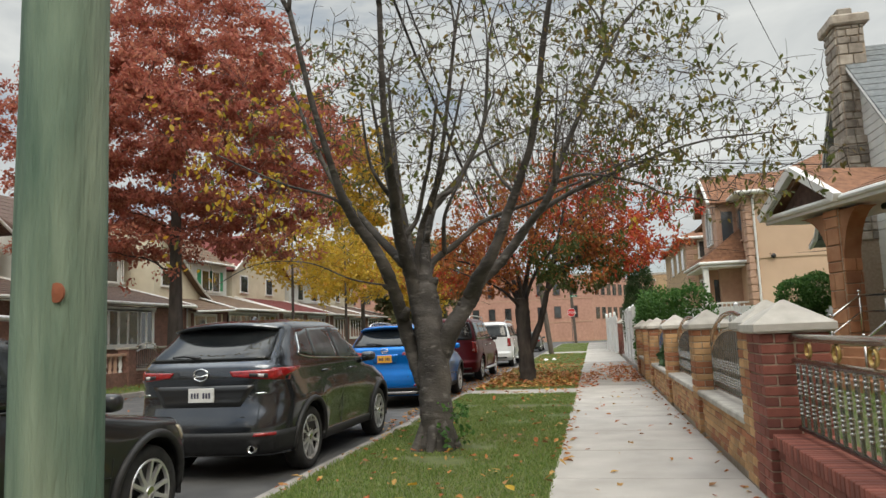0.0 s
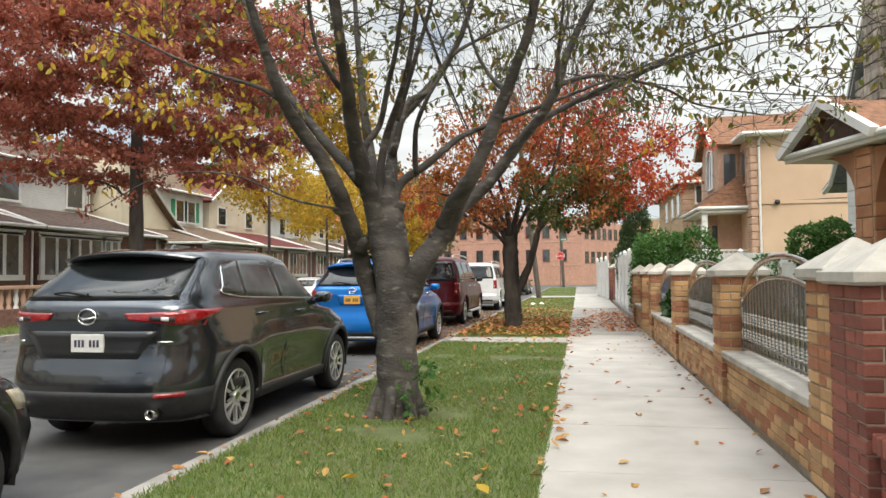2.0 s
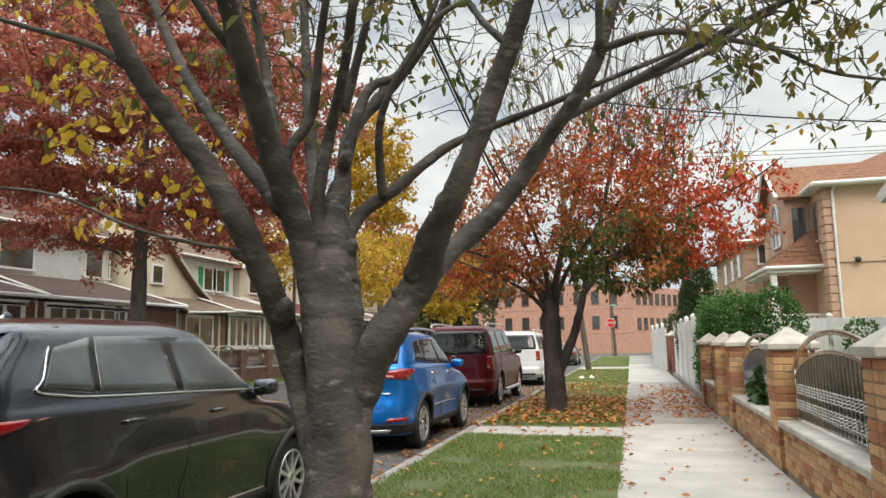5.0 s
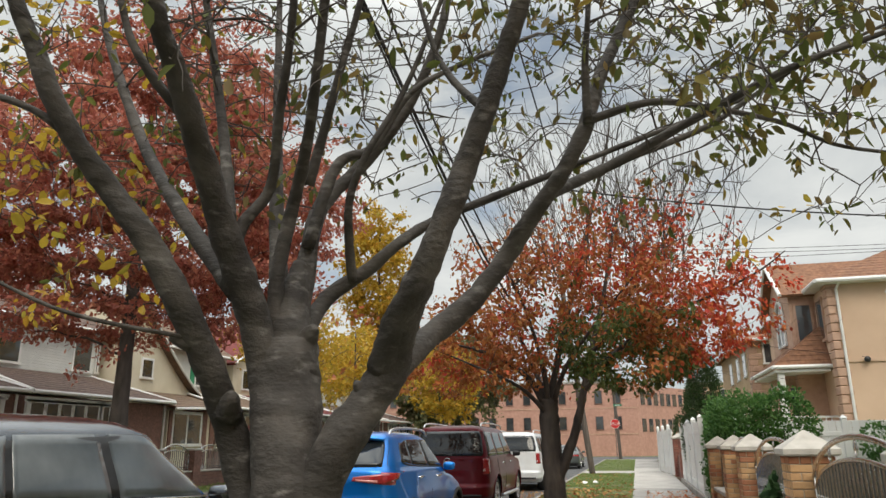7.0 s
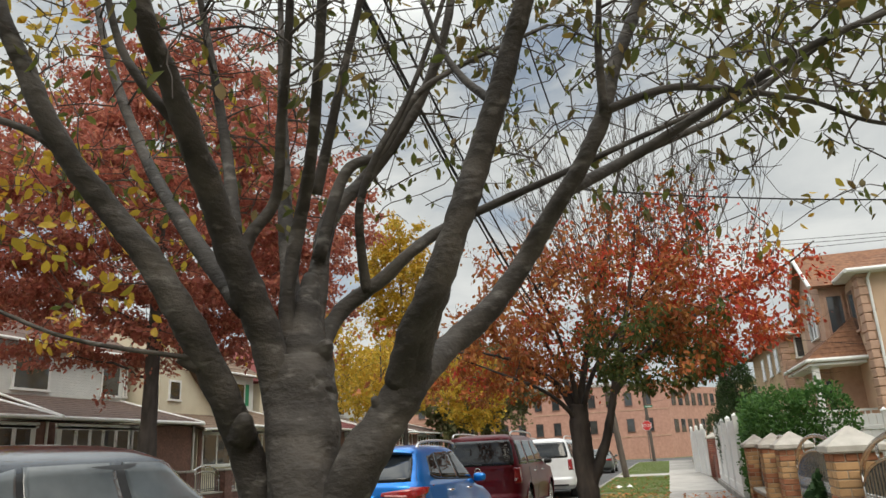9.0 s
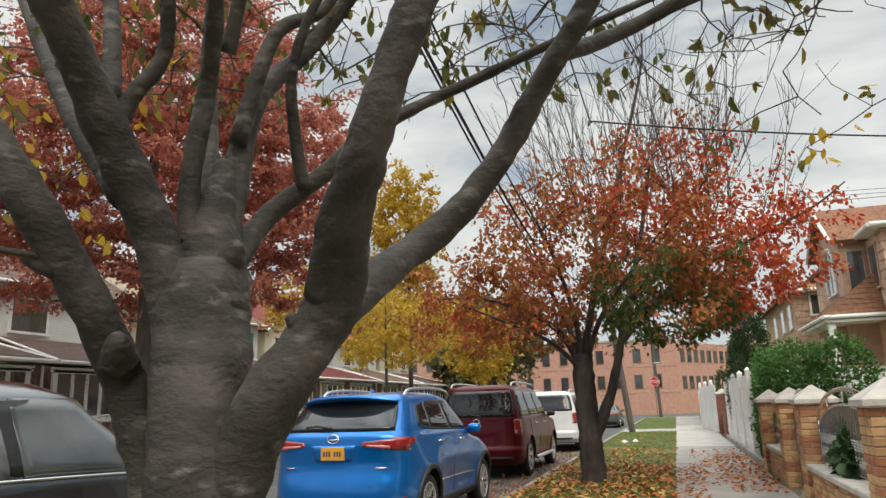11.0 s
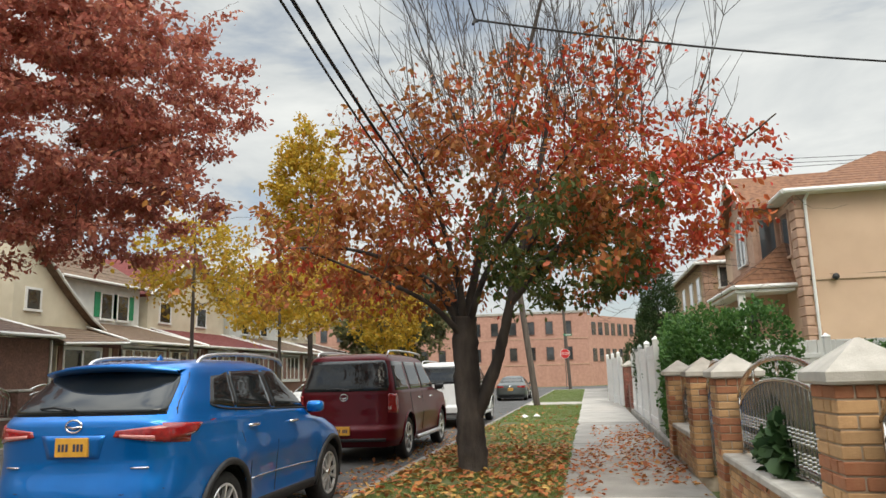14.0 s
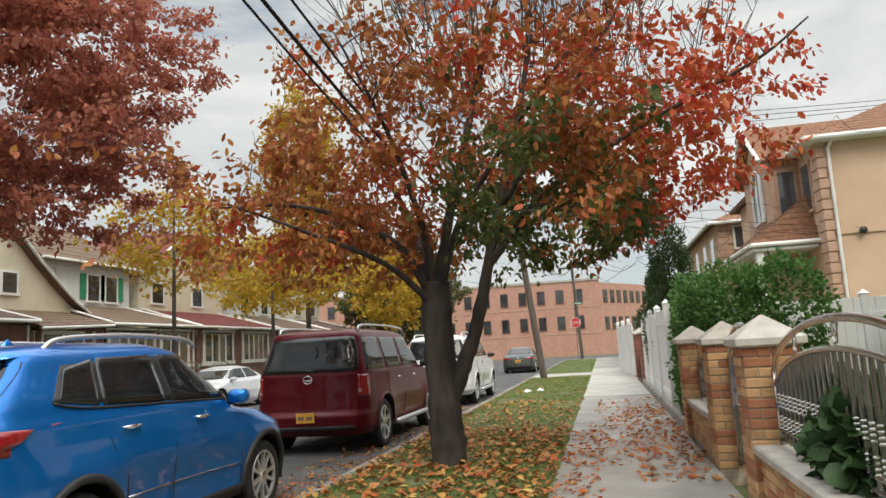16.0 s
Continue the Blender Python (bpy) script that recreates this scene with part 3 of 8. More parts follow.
def mirror(root, shell, y, z, colour):
    for s in (-1, 1):
        x = shell.side(y, z)
        V, F = [], []
        lathe(V, F, [(0.0, -0.085), (0.06, -0.08), (0.085, -0.03), (0.08, 0.04), (0.05, 0.085), (0.0, 0.09)], 14, (0, 0, 0), "y")
        V = [(s * (x + 0.13) + math.copysign(abs(a / 0.085) ** 0.6, a) * 0.105, y + b * 0.8, z + 0.04 + math.copysign(abs(c / 0.085) ** 0.6, c) * 0.068) for a, b, c in V]
        m = mesh_ob("mirror", V, F, colour, root, smooth=True)
        box("mirror_arm", (min(s * (x - 0.02), s * (x + 0.1)), y - 0.03, z - 0.035, max(s * (x - 0.02), s * (x + 0.1)), y + 0.04, z), M_BLACK, m, 0.008)


def handle(root, shell, y, z, s, material):
    x = shell.side(y, z)
    V, F = [], []
    tube(V, F, [(s * (x - 0.005), y - 0.10, z), (s * (x + 0.028), y - 0.075, z), (s * (x + 0.032), y + 0.06, z + 0.003), (s * (x - 0.005), y + 0.09, z)], [0.012, 0.016, 0.016, 0.01], 8)
    mesh_ob("door_handle", V, F, material, root, smooth=True)


def number_plate(root, shell, x, z, material, y_off=0.0):
    y = shell.end(x, z) - 0.014 - y_off
    p = box("number_plate", (x - 0.153, y - 0.008, z - 0.077, x + 0.153, y + 0.03, z + 0.077), material, root, 0.004)
    for k in range(7):
        if k != 3:
            a = x - 0.118 + k * 0.035
            box("plate_mark", (a, y - 0.011, z - 0.032, a + 0.022, y - 0.0085, z + 0.028), M_INK, p)
    return p


def emblem(root, shell, x, z, w, h):
    """A plain oval badge ring with a bar."""
    V, F = [], []
    y = shell.end(x, z) - 0.012
    tube(V, F, [(x + w * math.cos(a), y, z + h * math.sin(a)) for a in [2 * math.pi * k / 24 for k in range(25)]], [0.009] * 25, 6)
    tube(V, F, [(x - w, y, z), (x, y - 0.004, z - h * 0.3), (x + w, y, z)], [0.009, 0.011, 0.009], 6)
    mesh_ob("badge", V, F, M_CHROME, root, smooth=True)


def seam(root, shell, pts, where, name="door_seam"):
    V, F = [], []
    out = []
    for p, z in pts:
        if where == "rear":
            out.append((p, shell.end(p, z) - 0.0005, z))
        else:
            s = 1 if where == "right" else -1
            out.append((s * (shell.side(p, z) + 0.0005), p, z))
    tube(V, F, out, [0.0045] * len(out), 4)
    mesh_ob(name, V, F, M_BLACK, root)


def wiper(root, shell, x0, x1, z):
    V, F = [], []
    tube(V, F, [(x0, shell.end(x0, z) - 0.03, z), ((x0 + x1) / 2, shell.end(0, z) - 0.035, z + 0.03), (x1, shell.end(x1, z + 0.02) - 0.022, z + 0.02)], [0.02, 0.014, 0.008], 6)
    mesh_ob("rear_wiper", V, F, M_BLACK, root)


def levels(z0, belt, z1, a=0.028, b=0.04, hood=()):
    out, z = [], z0
    while z < z1 - 0.012:
        out.append(round(z, 4))
        z += a if z < belt else b
    out.append(z1)
    return sorted(set(out) | set(hood))


def side_windows(root, shell, quads, glass=M_GLASS):
    for w in ("left", "right"):
        for q in quads:
            shell.patch("side_window", q, w, glass, root, 0.005, 16, 6, "opaque tinted glass, paler where see-through light is painted in")


def rails(root, x, pts, material):
    for s in (-1, 1):
        V, F = [], []
        tube(V, F, smooth_line([(s * x, yy, z) for yy, z in pts], 4), [0.02] * (4 * (len(pts) - 1) + 1), 8)
        mesh_ob("roof_rail", V, F, material, root, smooth=True)


P_GREY = paint("dark_grey_metallic_paint", (0.098, 0.108, 0.124), 0.92, 0.2)
P_BLUE = paint("bright_blue_paint", (0.002, 0.165, 0.56), 0.55, 0.3)
P_RED = paint("dark_red_paint", (0.10, 0.003, 0.008), 0.25, 0.4)
P_RED.node_tree.nodes["Principled BSDF"].inputs["Coat Weight"].default_value = 0.45
P_WHITE = paint("white_car_paint", (0.72, 0.73, 0.74), 0.0)
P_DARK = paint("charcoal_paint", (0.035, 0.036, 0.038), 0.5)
P_SILVER = paint("grey_green_paint", (0.10, 0.115, 0.11), 0.6)
GROUP = "cars parked along the kerb"
ROAD_Z = -0.13


def trim_line(root, shell, pts, material, r, name):
    """A bright or dark strip along both flanks through (y, z) points."""
    for s in (-1, 1):
        V, F = [], []
        line = [(s * (shell.side(p.x, p.y) + 0.008), p.x, p.y) for p in smooth_line([(y, z, 0) for y, z in pts], 5)]
        tube(V, F, line, [r] * len(line), 5)
        mesh_ob(name, V, F, material, root, smooth=True)


def crossover(at, colour, label, z_top, length, half, belt, tail, plate, rail, name="parked_car"):
    """A five-door crossover. belt: the lower edge of the rear glass; tail picks the rear light form; y runs from the rear bumper forwards."""
    L, wide = length, tail == "wide"
    hood = belt - 0.16
    wy = (0.97, L - 0.95)
    slant = 0.62 if wide else 0.52
    sh = Shell([(0.2, half * 0.90), (0.36, half * 0.955), (0.62, half * 0.975), (0.88, half * 0.985), (1.0, half * 0.975), (belt - 0.09, half * 0.945), (belt, half * 0.905), (z_top - 0.14, half * 0.755), (z_top - 0.06, half * 0.68), (z_top - 0.02, half * 0.56), (z_top, half * 0.30)],
               [(0.2, 0.22), (0.34, 0.07), (0.48, 0.0), (0.60, 0.008), (0.66, 0.02), (0.84, 0.075), (0.92, 0.085), (belt - 0.16, 0.07), (belt - 0.05, 0.085), (belt + 0.02, 0.15), (z_top - 0.13, slant), (z_top - 0.07, slant + 0.05), (z_top - 0.02, slant + 0.45), (z_top, slant + 1.1)],
               [(0.2, L - 0.2), (0.36, L - 0.05), (0.55, L), (0.76, L - 0.08), (0.88, L - 0.22), (hood - 0.08, L - 0.60), (hood - 0.01, L - 1.10), (hood + 0.05, L - 1.26), (z_top - 0.13, L - 1.92), (z_top - 0.05, L - 2.15), (z_top - 0.015, L - 2.45), (z_top, L - 2.7)], ((13.0, 3.6), (10.0, 2.3)), wy)
    hs = levels(0.27, belt, z_top, hood=(hood - 0.05, hood - 0.03, hood - 0.01, hood + 0.02, z_top - 0.03, z_top - 0.02, z_top - 0.012, z_top - 0.006))
    root = car(name, at, label, colour, sh, hs, wy, 0.365, GROUP)
    t = z_top - 0.13
    br, bf = belt + 0.01, belt - 0.065
    # the wide form takes the glass with see-through light painted into its colour
    side_windows(root, sh, [
        ((0.84, br + 0.055), (1.22, br + 0.008), (1.30, t - 0.012), (1.00, t - 0.075)),
        ((1.27, br + 0.004), (2.02, br - 0.03), (2.02, t + 0.004), (1.35, t - 0.008)),
        ((2.10, br - 0.034), (L - 1.50, bf), (L - 2.06, t - 0.012), (2.10, t + 0.004))], M_GLASS_LIT if wide else M_GLASS)
    for w in ("left", "right"):
        sh.patch("window_surround", ((0.78, br + 0.05), (L - 1.42, bf - 0.016), (L - 2.0, t + 0.010), (0.98, t - 0.05)), w, M_BLACK, root, 0.003, 24, 6, "black window surround")
    trim_line(root, sh, [(L - 1.45, bf - 0.022), (2.6, br - 0.062), (1.3, br - 0.014), (0.95, br + 0.016), (0.79, br + 0.05)] + ([(0.86, br + 0.12), (0.96, t - 0.07)] if wide else []), M_CHROME if wide else M_BLACK, 0.009, "window_trim")
    sh.patch("rear_surround", ((-half * 0.85, belt + 0.005), (half * 0.85, belt + 0.005), (half * 0.715, z_top - 0.10), (-half * 0.715, z_top - 0.10)), "rear", M_BLACK, root, 0.003, 24, 8, "black glass surround")
    sh.patch("rear_window", ((-half * 0.80, belt + 0.02), (half * 0.80, belt + 0.02), (half * 0.68, z_top - 0.12), (-half * 0.68, z_top - 0.12)), "rear", M_GLASS, root, 0.008, 24, 10, "tinted rear glass", 0.04)
    sh.patch("windshield", ((-half * 0.82, hood + 0.07), (half * 0.82, hood + 0.07), (half * 0.62, z_top - 0.10), (-half * 0.62, z_top - 0.10)), "front", M_GLASS, root, 0.006, 20, 8)
    # spoiler over the rear glass
    V, F = [], []
    n = 20
    e0 = slant - 0.17
    for i in range(n + 1):
        u = 2 * i / n - 1
        x = half * 0.70 * u
        sag, e = 0.055 * u * u, 0.16 * abs(u) ** 3
        V += [(x, e0 + e, z_top - 0.075 - sag), (x, e0 + 0.02 + e, z_top - 0.098 - sag), (x, slant + 0.10 + e, z_top - 0.15 - sag), (x, slant + 0.50, z_top - 0.022 - sag)]
    for i in range(n):
        for k in range(4):
            F.append((4 * i + k, 4 * i + (k + 1) % 4, 4 * i + 4 + (k + 1) % 4, 4 * i + 4 + k))
    mesh_ob("spoiler", V, F, colour, root, smooth=True)
    wiper(root, sh, -0.06, -0.42, belt + 0.05)
    # bumper cladding and skid
    bz = 0.54 if wide else 0.44
    sh.patch("rear_bumper", ((-half * 0.94, 0.29), (half * 0.94, 0.29), (half * 0.975, bz), (-half * 0.975, bz)), "rear", M_BLACK, root, 0.012, 28, 6, "black plastic bumper")
    for s, w in ((-1, "left"), (1, "right")):
        sh.patch("sill_cladding", ((wy[0] + 0.40, 0.275), (wy[1] - 0.40, 0.275), (wy[1] - 0.40, 0.38), (wy[0] + 0.40, 0.38)), w, M_BLACK, root, 0.012, 16, 3, "black plastic sill")
        if wide:
            sh.patch("sill_trim", ((wy[0] + 0.44, 0.385), (wy[1] - 0.44, 0.385), (wy[1] - 0.44, 0.40), (wy[0] + 0.44, 0.40)), w, M_CHROME, root, 0.014, 16, 1, "thin chrome strip")
        sh.patch("corner_cladding", ((0.24, 0.30), (wy[0] - 0.43, 0.30), (wy[0] - 0.43, bz), (0.14, bz)), w, M_BLACK, root, 0.012, 6, 4)
        handle(root, sh, 1.52, belt - 0.17, s, colour if wide else M_CHROME)
        handle(root, sh, 2.50, belt - 0.19, s, colour if wide else M_CHROME)
        seam(root, sh, [(1.22, br), (1.30, 0.98), (1.44, 0.76), (1.47, 0.42)], w)
        seam(root, sh, [(2.06, br), (2.09, 0.9), (2.07, 0.40)], w)
        seam(root, sh, [(L - 1.40, bf - 0.03), (L - 1.43, 0.7), (L - 1.45, 0.40)], w)
        sh.patch("head_light", ((L - 0.50, hood - 0.30), (L - 0.20, hood - 0.33), (L - 0.26, hood - 0.20), (L - 0.60, hood - 0.17)), w, M_HEAD, root, 0.006, 6, 3, "hazy head lamp")
    mirror(root, sh, L - 1.52, belt - 0.10, colour)
    d = belt - 1.28
    if wide:
        for s in (-1, 1):
            w = "right" if s > 0 else "left"
            sh.patch("tail_light", ((s * half * 0.40, 1.125 + d), (s * half * 0.945, 1.065 + d), (s * half * 0.945, 1.195 + d), (s * half * 0.36, 1.18 + d)), "rear", M_TAIL, root, 0.012, 18, 4, "red lens")
            sh.patch("tail_light", ((0.20, 1.075 + d), (0.66, 1.165 + d), (0.72, 1.20 + d), (0.20, 1.205 + d)), w, M_TAIL, root, 0.012, 12, 3, "red lens")
            sh.patch("lamp_insert", ((s * half * 0.60, 1.12 + d), (s * half * 0.80, 1.10 + d), (s * half * 0.80, 1.15 + d), (s * half * 0.60, 1.155 + d)), "rear", M_BLACK, root, 0.016, 5, 2, "smoked inner lens")
            sh.patch("lamp_insert", ((s * half * 0.70, 1.115 + d), (s * half * 0.76, 1.11 + d), (s * half * 0.76, 1.145 + d), (s * half * 0.70, 1.148 + d)), "rear", M_TAIL_W, root, 0.02, 3, 2, "clear reversing lens")
            sh.patch("reflector", ((s * half * 0.66, 0.495), (s * half * 0.93, 0.495), (s * half * 0.93, 0.53), (s * half * 0.68, 0.53)), "rear", M_TAIL, root, 0.02, 8, 2)
            V, F = [], []
            lathe(V, F, [(0.043, 0.0), (0.05, 0.02), (0.05, 0.14), (0.036, 0.14), (0.036, 0.0), (0.043, 0.0)], 18, (s * 0.62, 0.0, 0.37), "y")
            mesh_ob("exhaust_tip", V, F, M_CHROME, root, smooth=True)
        # flat patch; charcoal paint stands in for the shade of a recess
        sh.patch("tailgate_recess", ((-0.46, 0.80 + d), (0.46, 0.80 + d), (0.62, 1.03 + d), (-0.62, 1.03 + d)), "rear", P_DARK, root, 0.003, 14, 4, "flat charcoal panel, recess shade put in as colour")
        number_plate(root, sh, 0, 0.93 + d, plate, 0.0)
        emblem(root, sh, 0, 1.15 + d, 0.085, 0.065)
        seam(root, sh, [(-half * 0.80, 0.73), (-0.5, 0.70), (0.5, 0.70), (half * 0.80, 0.73)], "rear")
        for x in (-0.78, 0.62):
            sh.patch("badge_lettering", ((x, 0.93 + d), (x + 0.11, 0.93 + d), (x + 0.11, 0.945 + d), (x, 0.945 + d)), "rear", M_CHROME, root, 0.012, 3, 1)
    else:
        for s in (-1, 1):
            w = "right" if s > 0 else "left"
            sh.patch("tail_light", ((s * half * 0.40, 1.115 + d), (s * half * 0.94, 1.05 + d), (s * half * 0.94, 1.215 + d), (s * half * 0.42, 1.165 + d)), "rear", M_TAIL, root, 0.014, 18, 4, "red lens")
            sh.patch("tail_light", ((0.18, 1.06 + d), (0.46, 1.13 + d), (0.56, 1.20 + d), (0.18, 1.22 + d)), w, M_TAIL, root, 0.014, 10, 3, "red lens")
            sh.patch("lamp_insert", ((s * half * 0.46, 1.112 + d), (s * half * 0.76, 1.085 + d), (s * half * 0.76, 1.12 + d), (s * half * 0.46, 1.135 + d)), "rear", M_LENS_PINK, root, 0.018, 8, 2, "pale pink inner lens")
            sh.patch("reflector", ((s * half * 0.64, 0.47), (s * half * 0.92, 0.47), (s * half * 0.94, 0.525), (s * half * 0.70, 0.525)), "rear", M_TAIL, root, 0.016, 8, 2)
            sh.patch("badge_lettering", ((s * 0.60 - 0.07, 0.86 + d), (s * 0.60 + 0.07, 0.86 + d), (s * 0.60 + 0.07, 0.873 + d), (s * 0.60 - 0.07, 0.873 + d)), "rear", M_CHROME, root, 0.012, 3, 1)
        sh.patch("skid_plate", ((-half * 0.66, 0.31), (half * 0.66, 0.31), (half * 0.72, 0.36), (-half * 0.72, 0.36)), "rear", M_ALLOY, root, 0.022, 16, 2, "silver skid plate")
        sh.patch("tailgate_recess", ((-0.24, 0.94 + d), (0.24, 0.94 + d), (0.30, 1.13 + d), (-0.30, 1.13 + d)), "rear", colour, root, 0.006, 10, 4, "panel round the number plate")
        number_plate(root, sh, 0, 1.035 + d, plate, 0.006)
        emblem(root, sh, 0, 1.205 + d, 0.075, 0.05)
        seam(root, sh, [(-half * 0.84, 0.70), (-0.5, 0.665), (0.5, 0.665), (half * 0.84, 0.70)], "rear")
        trim_line(root, sh, [(1.45, 0.60), (2.5, 0.59), (L - 1.45, 0.575)], M_CHROME if rail and z_top > 1.7 else colour, 0.007, "door_trim")
    if rail:
        rails(root, half * 0.62, [(0.95, z_top - 0.07), (1.15, z_top + 0.012), (1.9, z_top + 0.04), (2.7, z_top + 0.012), (2.9, z_top - 0.06)], M_ALLOY)
    V, F = [], []
    lathe(V, F, [(0.03, 0), (0.02, 0.03), (0.0, 0.06)], 8, (0, slant + 0.75, z_top - 0.015), "z")
    mesh_ob("roof_antenna", [(a, (b - slant - 0.75) * 2.2 + slant + 0.75, c) for a, b, c in V], F, colour, root)
    return root


def big_suv(at, colour, label, z_top, length, half, plate, tail="tall", light=M_TAIL):
    L, belt = length, 1.25
    sh = Shell([(0.3, half * 0.92), (0.45, half * 0.985), (0.8, half), (belt, half * 0.965), (belt + 0.06, half * 0.945), (z_top - 0.14, half * 0.80), (z_top - 0.05, half * 0.72), (z_top, half * 0.5)],
               [(0.3, 0.16), (0.42, 0.02), (0.62, 0.0), (0.68, 0.07), (0.9, 0.09), (belt, 0.12), (z_top - 0.16, 0.30), (z_top - 0.06, 0.34), (z_top, 0.7)],
               [(0.3, L - 0.15), (0.5, L), (0.85, L - 0.03), (belt - 0.12, L - 0.15), (belt - 0.03, L - 0.9), (belt + 0.03, L - 1.32), (z_top - 0.12, L - 1.95), (z_top - 0.04, L - 2.2), (z_top, L - 2.6)], ((18.0, 4.5), (14.0, 2.6)), (1.05, L - 1.08), 0.025)
    wy = (1.05, L - 1.08)
    root = car("parked_car", at, label, colour, sh, levels(0.3, belt, z_top, hood=(belt - 0.03, belt, belt + 0.03)), wy, 0.40, GROUP, cladding=False, spokes=6)
    b, t = belt + 0.05, z_top - 0.16
    side_windows(root, sh, [((0.34, b), (1.22, b), (1.22, t), (0.50, t)), ((1.36, b), (2.26, b), (2.26, t), (1.36, t)), ((2.36, b), (L - 1.52, b), (L - 2.02, t), (2.36, t))])
    sh.patch("rear_window", ((-half * 0.85, belt + 0.05), (half * 0.85, belt + 0.05), (half * 0.74, z_top - 0.14), (-half * 0.74, z_top - 0.14)), "rear", M_GLASS, root, 0.008, 18, 8, "tinted rear glass", 0.04)
    sh.patch("windshield", ((-half * 0.86, belt + 0.06), (half * 0.86, belt + 0.06), (half * 0.72, z_top - 0.1), (-half * 0.72, z_top - 0.1)), "front", M_GLASS, root, 0.006, 18, 6)
    sh.patch("rear_bumper_step", ((-half * 0.80, 0.40), (half * 0.80, 0.40), (half * 0.80, 0.46), (-half * 0.80, 0.46)), "rear", M_BLACK, root, 0.014, 16, 2)
    seam(root, sh, [(-half * 0.9, 0.665), (0, 0.66), (half * 0.9, 0.665)], "rear")
    for s, w in ((-1, "left"), (1, "right")):
        sh.patch("tail_light", ((s * half * 0.83, 0.90), (s * half * 0.965, 0.90), (s * half * 0.945, 1.24), (s * half * 0.82, 1.24)), "rear", light, root, 0.012, 5, 6, "red lens")
        sh.patch("tail_light", ((0.20, 0.90), (0.34, 0.90), (0.34, 1.24), (0.22, 1.24)), w, light, root, 0.012, 4, 6, "red lens")
        sh.patch("lamp_insert", ((s * half * 0.835, 0.96), (s * half * 0.96, 0.96), (s * half * 0.96, 1.02), (s * half * 0.835, 1.02)), "rear", M_TAIL_W, root, 0.012, 4, 2)
        handle(root, sh, 1.98, belt - 0.13, s, M_CHROME)
        handle(root, sh, 3.05, belt - 0.13, s, M_CHROME)
        for yy in (1.30, 2.31, L - 1.42):
            seam(root, sh, [(yy, belt), (yy + 0.02, 0.8), (yy, 0.46)], w)
        sh.patch("head_light", ((L - 0.42, 0.80), (L - 0.10, 0.80), (L - 0.16, 0.97), (L - 0.45, 0.97)), w, M_HEAD, root, 0.006, 6, 3)
        V, F = [], []
        tube(V, F, [(s * (half + 0.03), wy[0] + 0.5, 0.36), (s * (half + 0.06), wy[0] + 0.6, 0.37), (s * (half + 0.06), wy[1] - 0.6, 0.37), (s * (half + 0.03), wy[1] - 0.5, 0.36)], [0.045] * 4, 8)
        mesh_ob("running_board", V, F, M_ALLOY, root, smooth=True)
    number_plate(root, sh, 0, 0.60 if tail == "tall" else 0.8, plate, 0.02)
    emblem(root, sh, 0, 1.19, 0.075, 0.062)
    mirror(root, sh, L - 1.55, belt + 0.02, M_BLACK)
    rails(root, half * 0.70, [(0.6, z_top - 0.05), (0.8, z_top + 0.045), (2.0, z_top + 0.06), (3.1, z_top + 0.03), (3.3, z_top - 0.04)], M_ALLOY)
    wiper(root, sh, 0.1, -0.35, belt + 0.07)
    return root


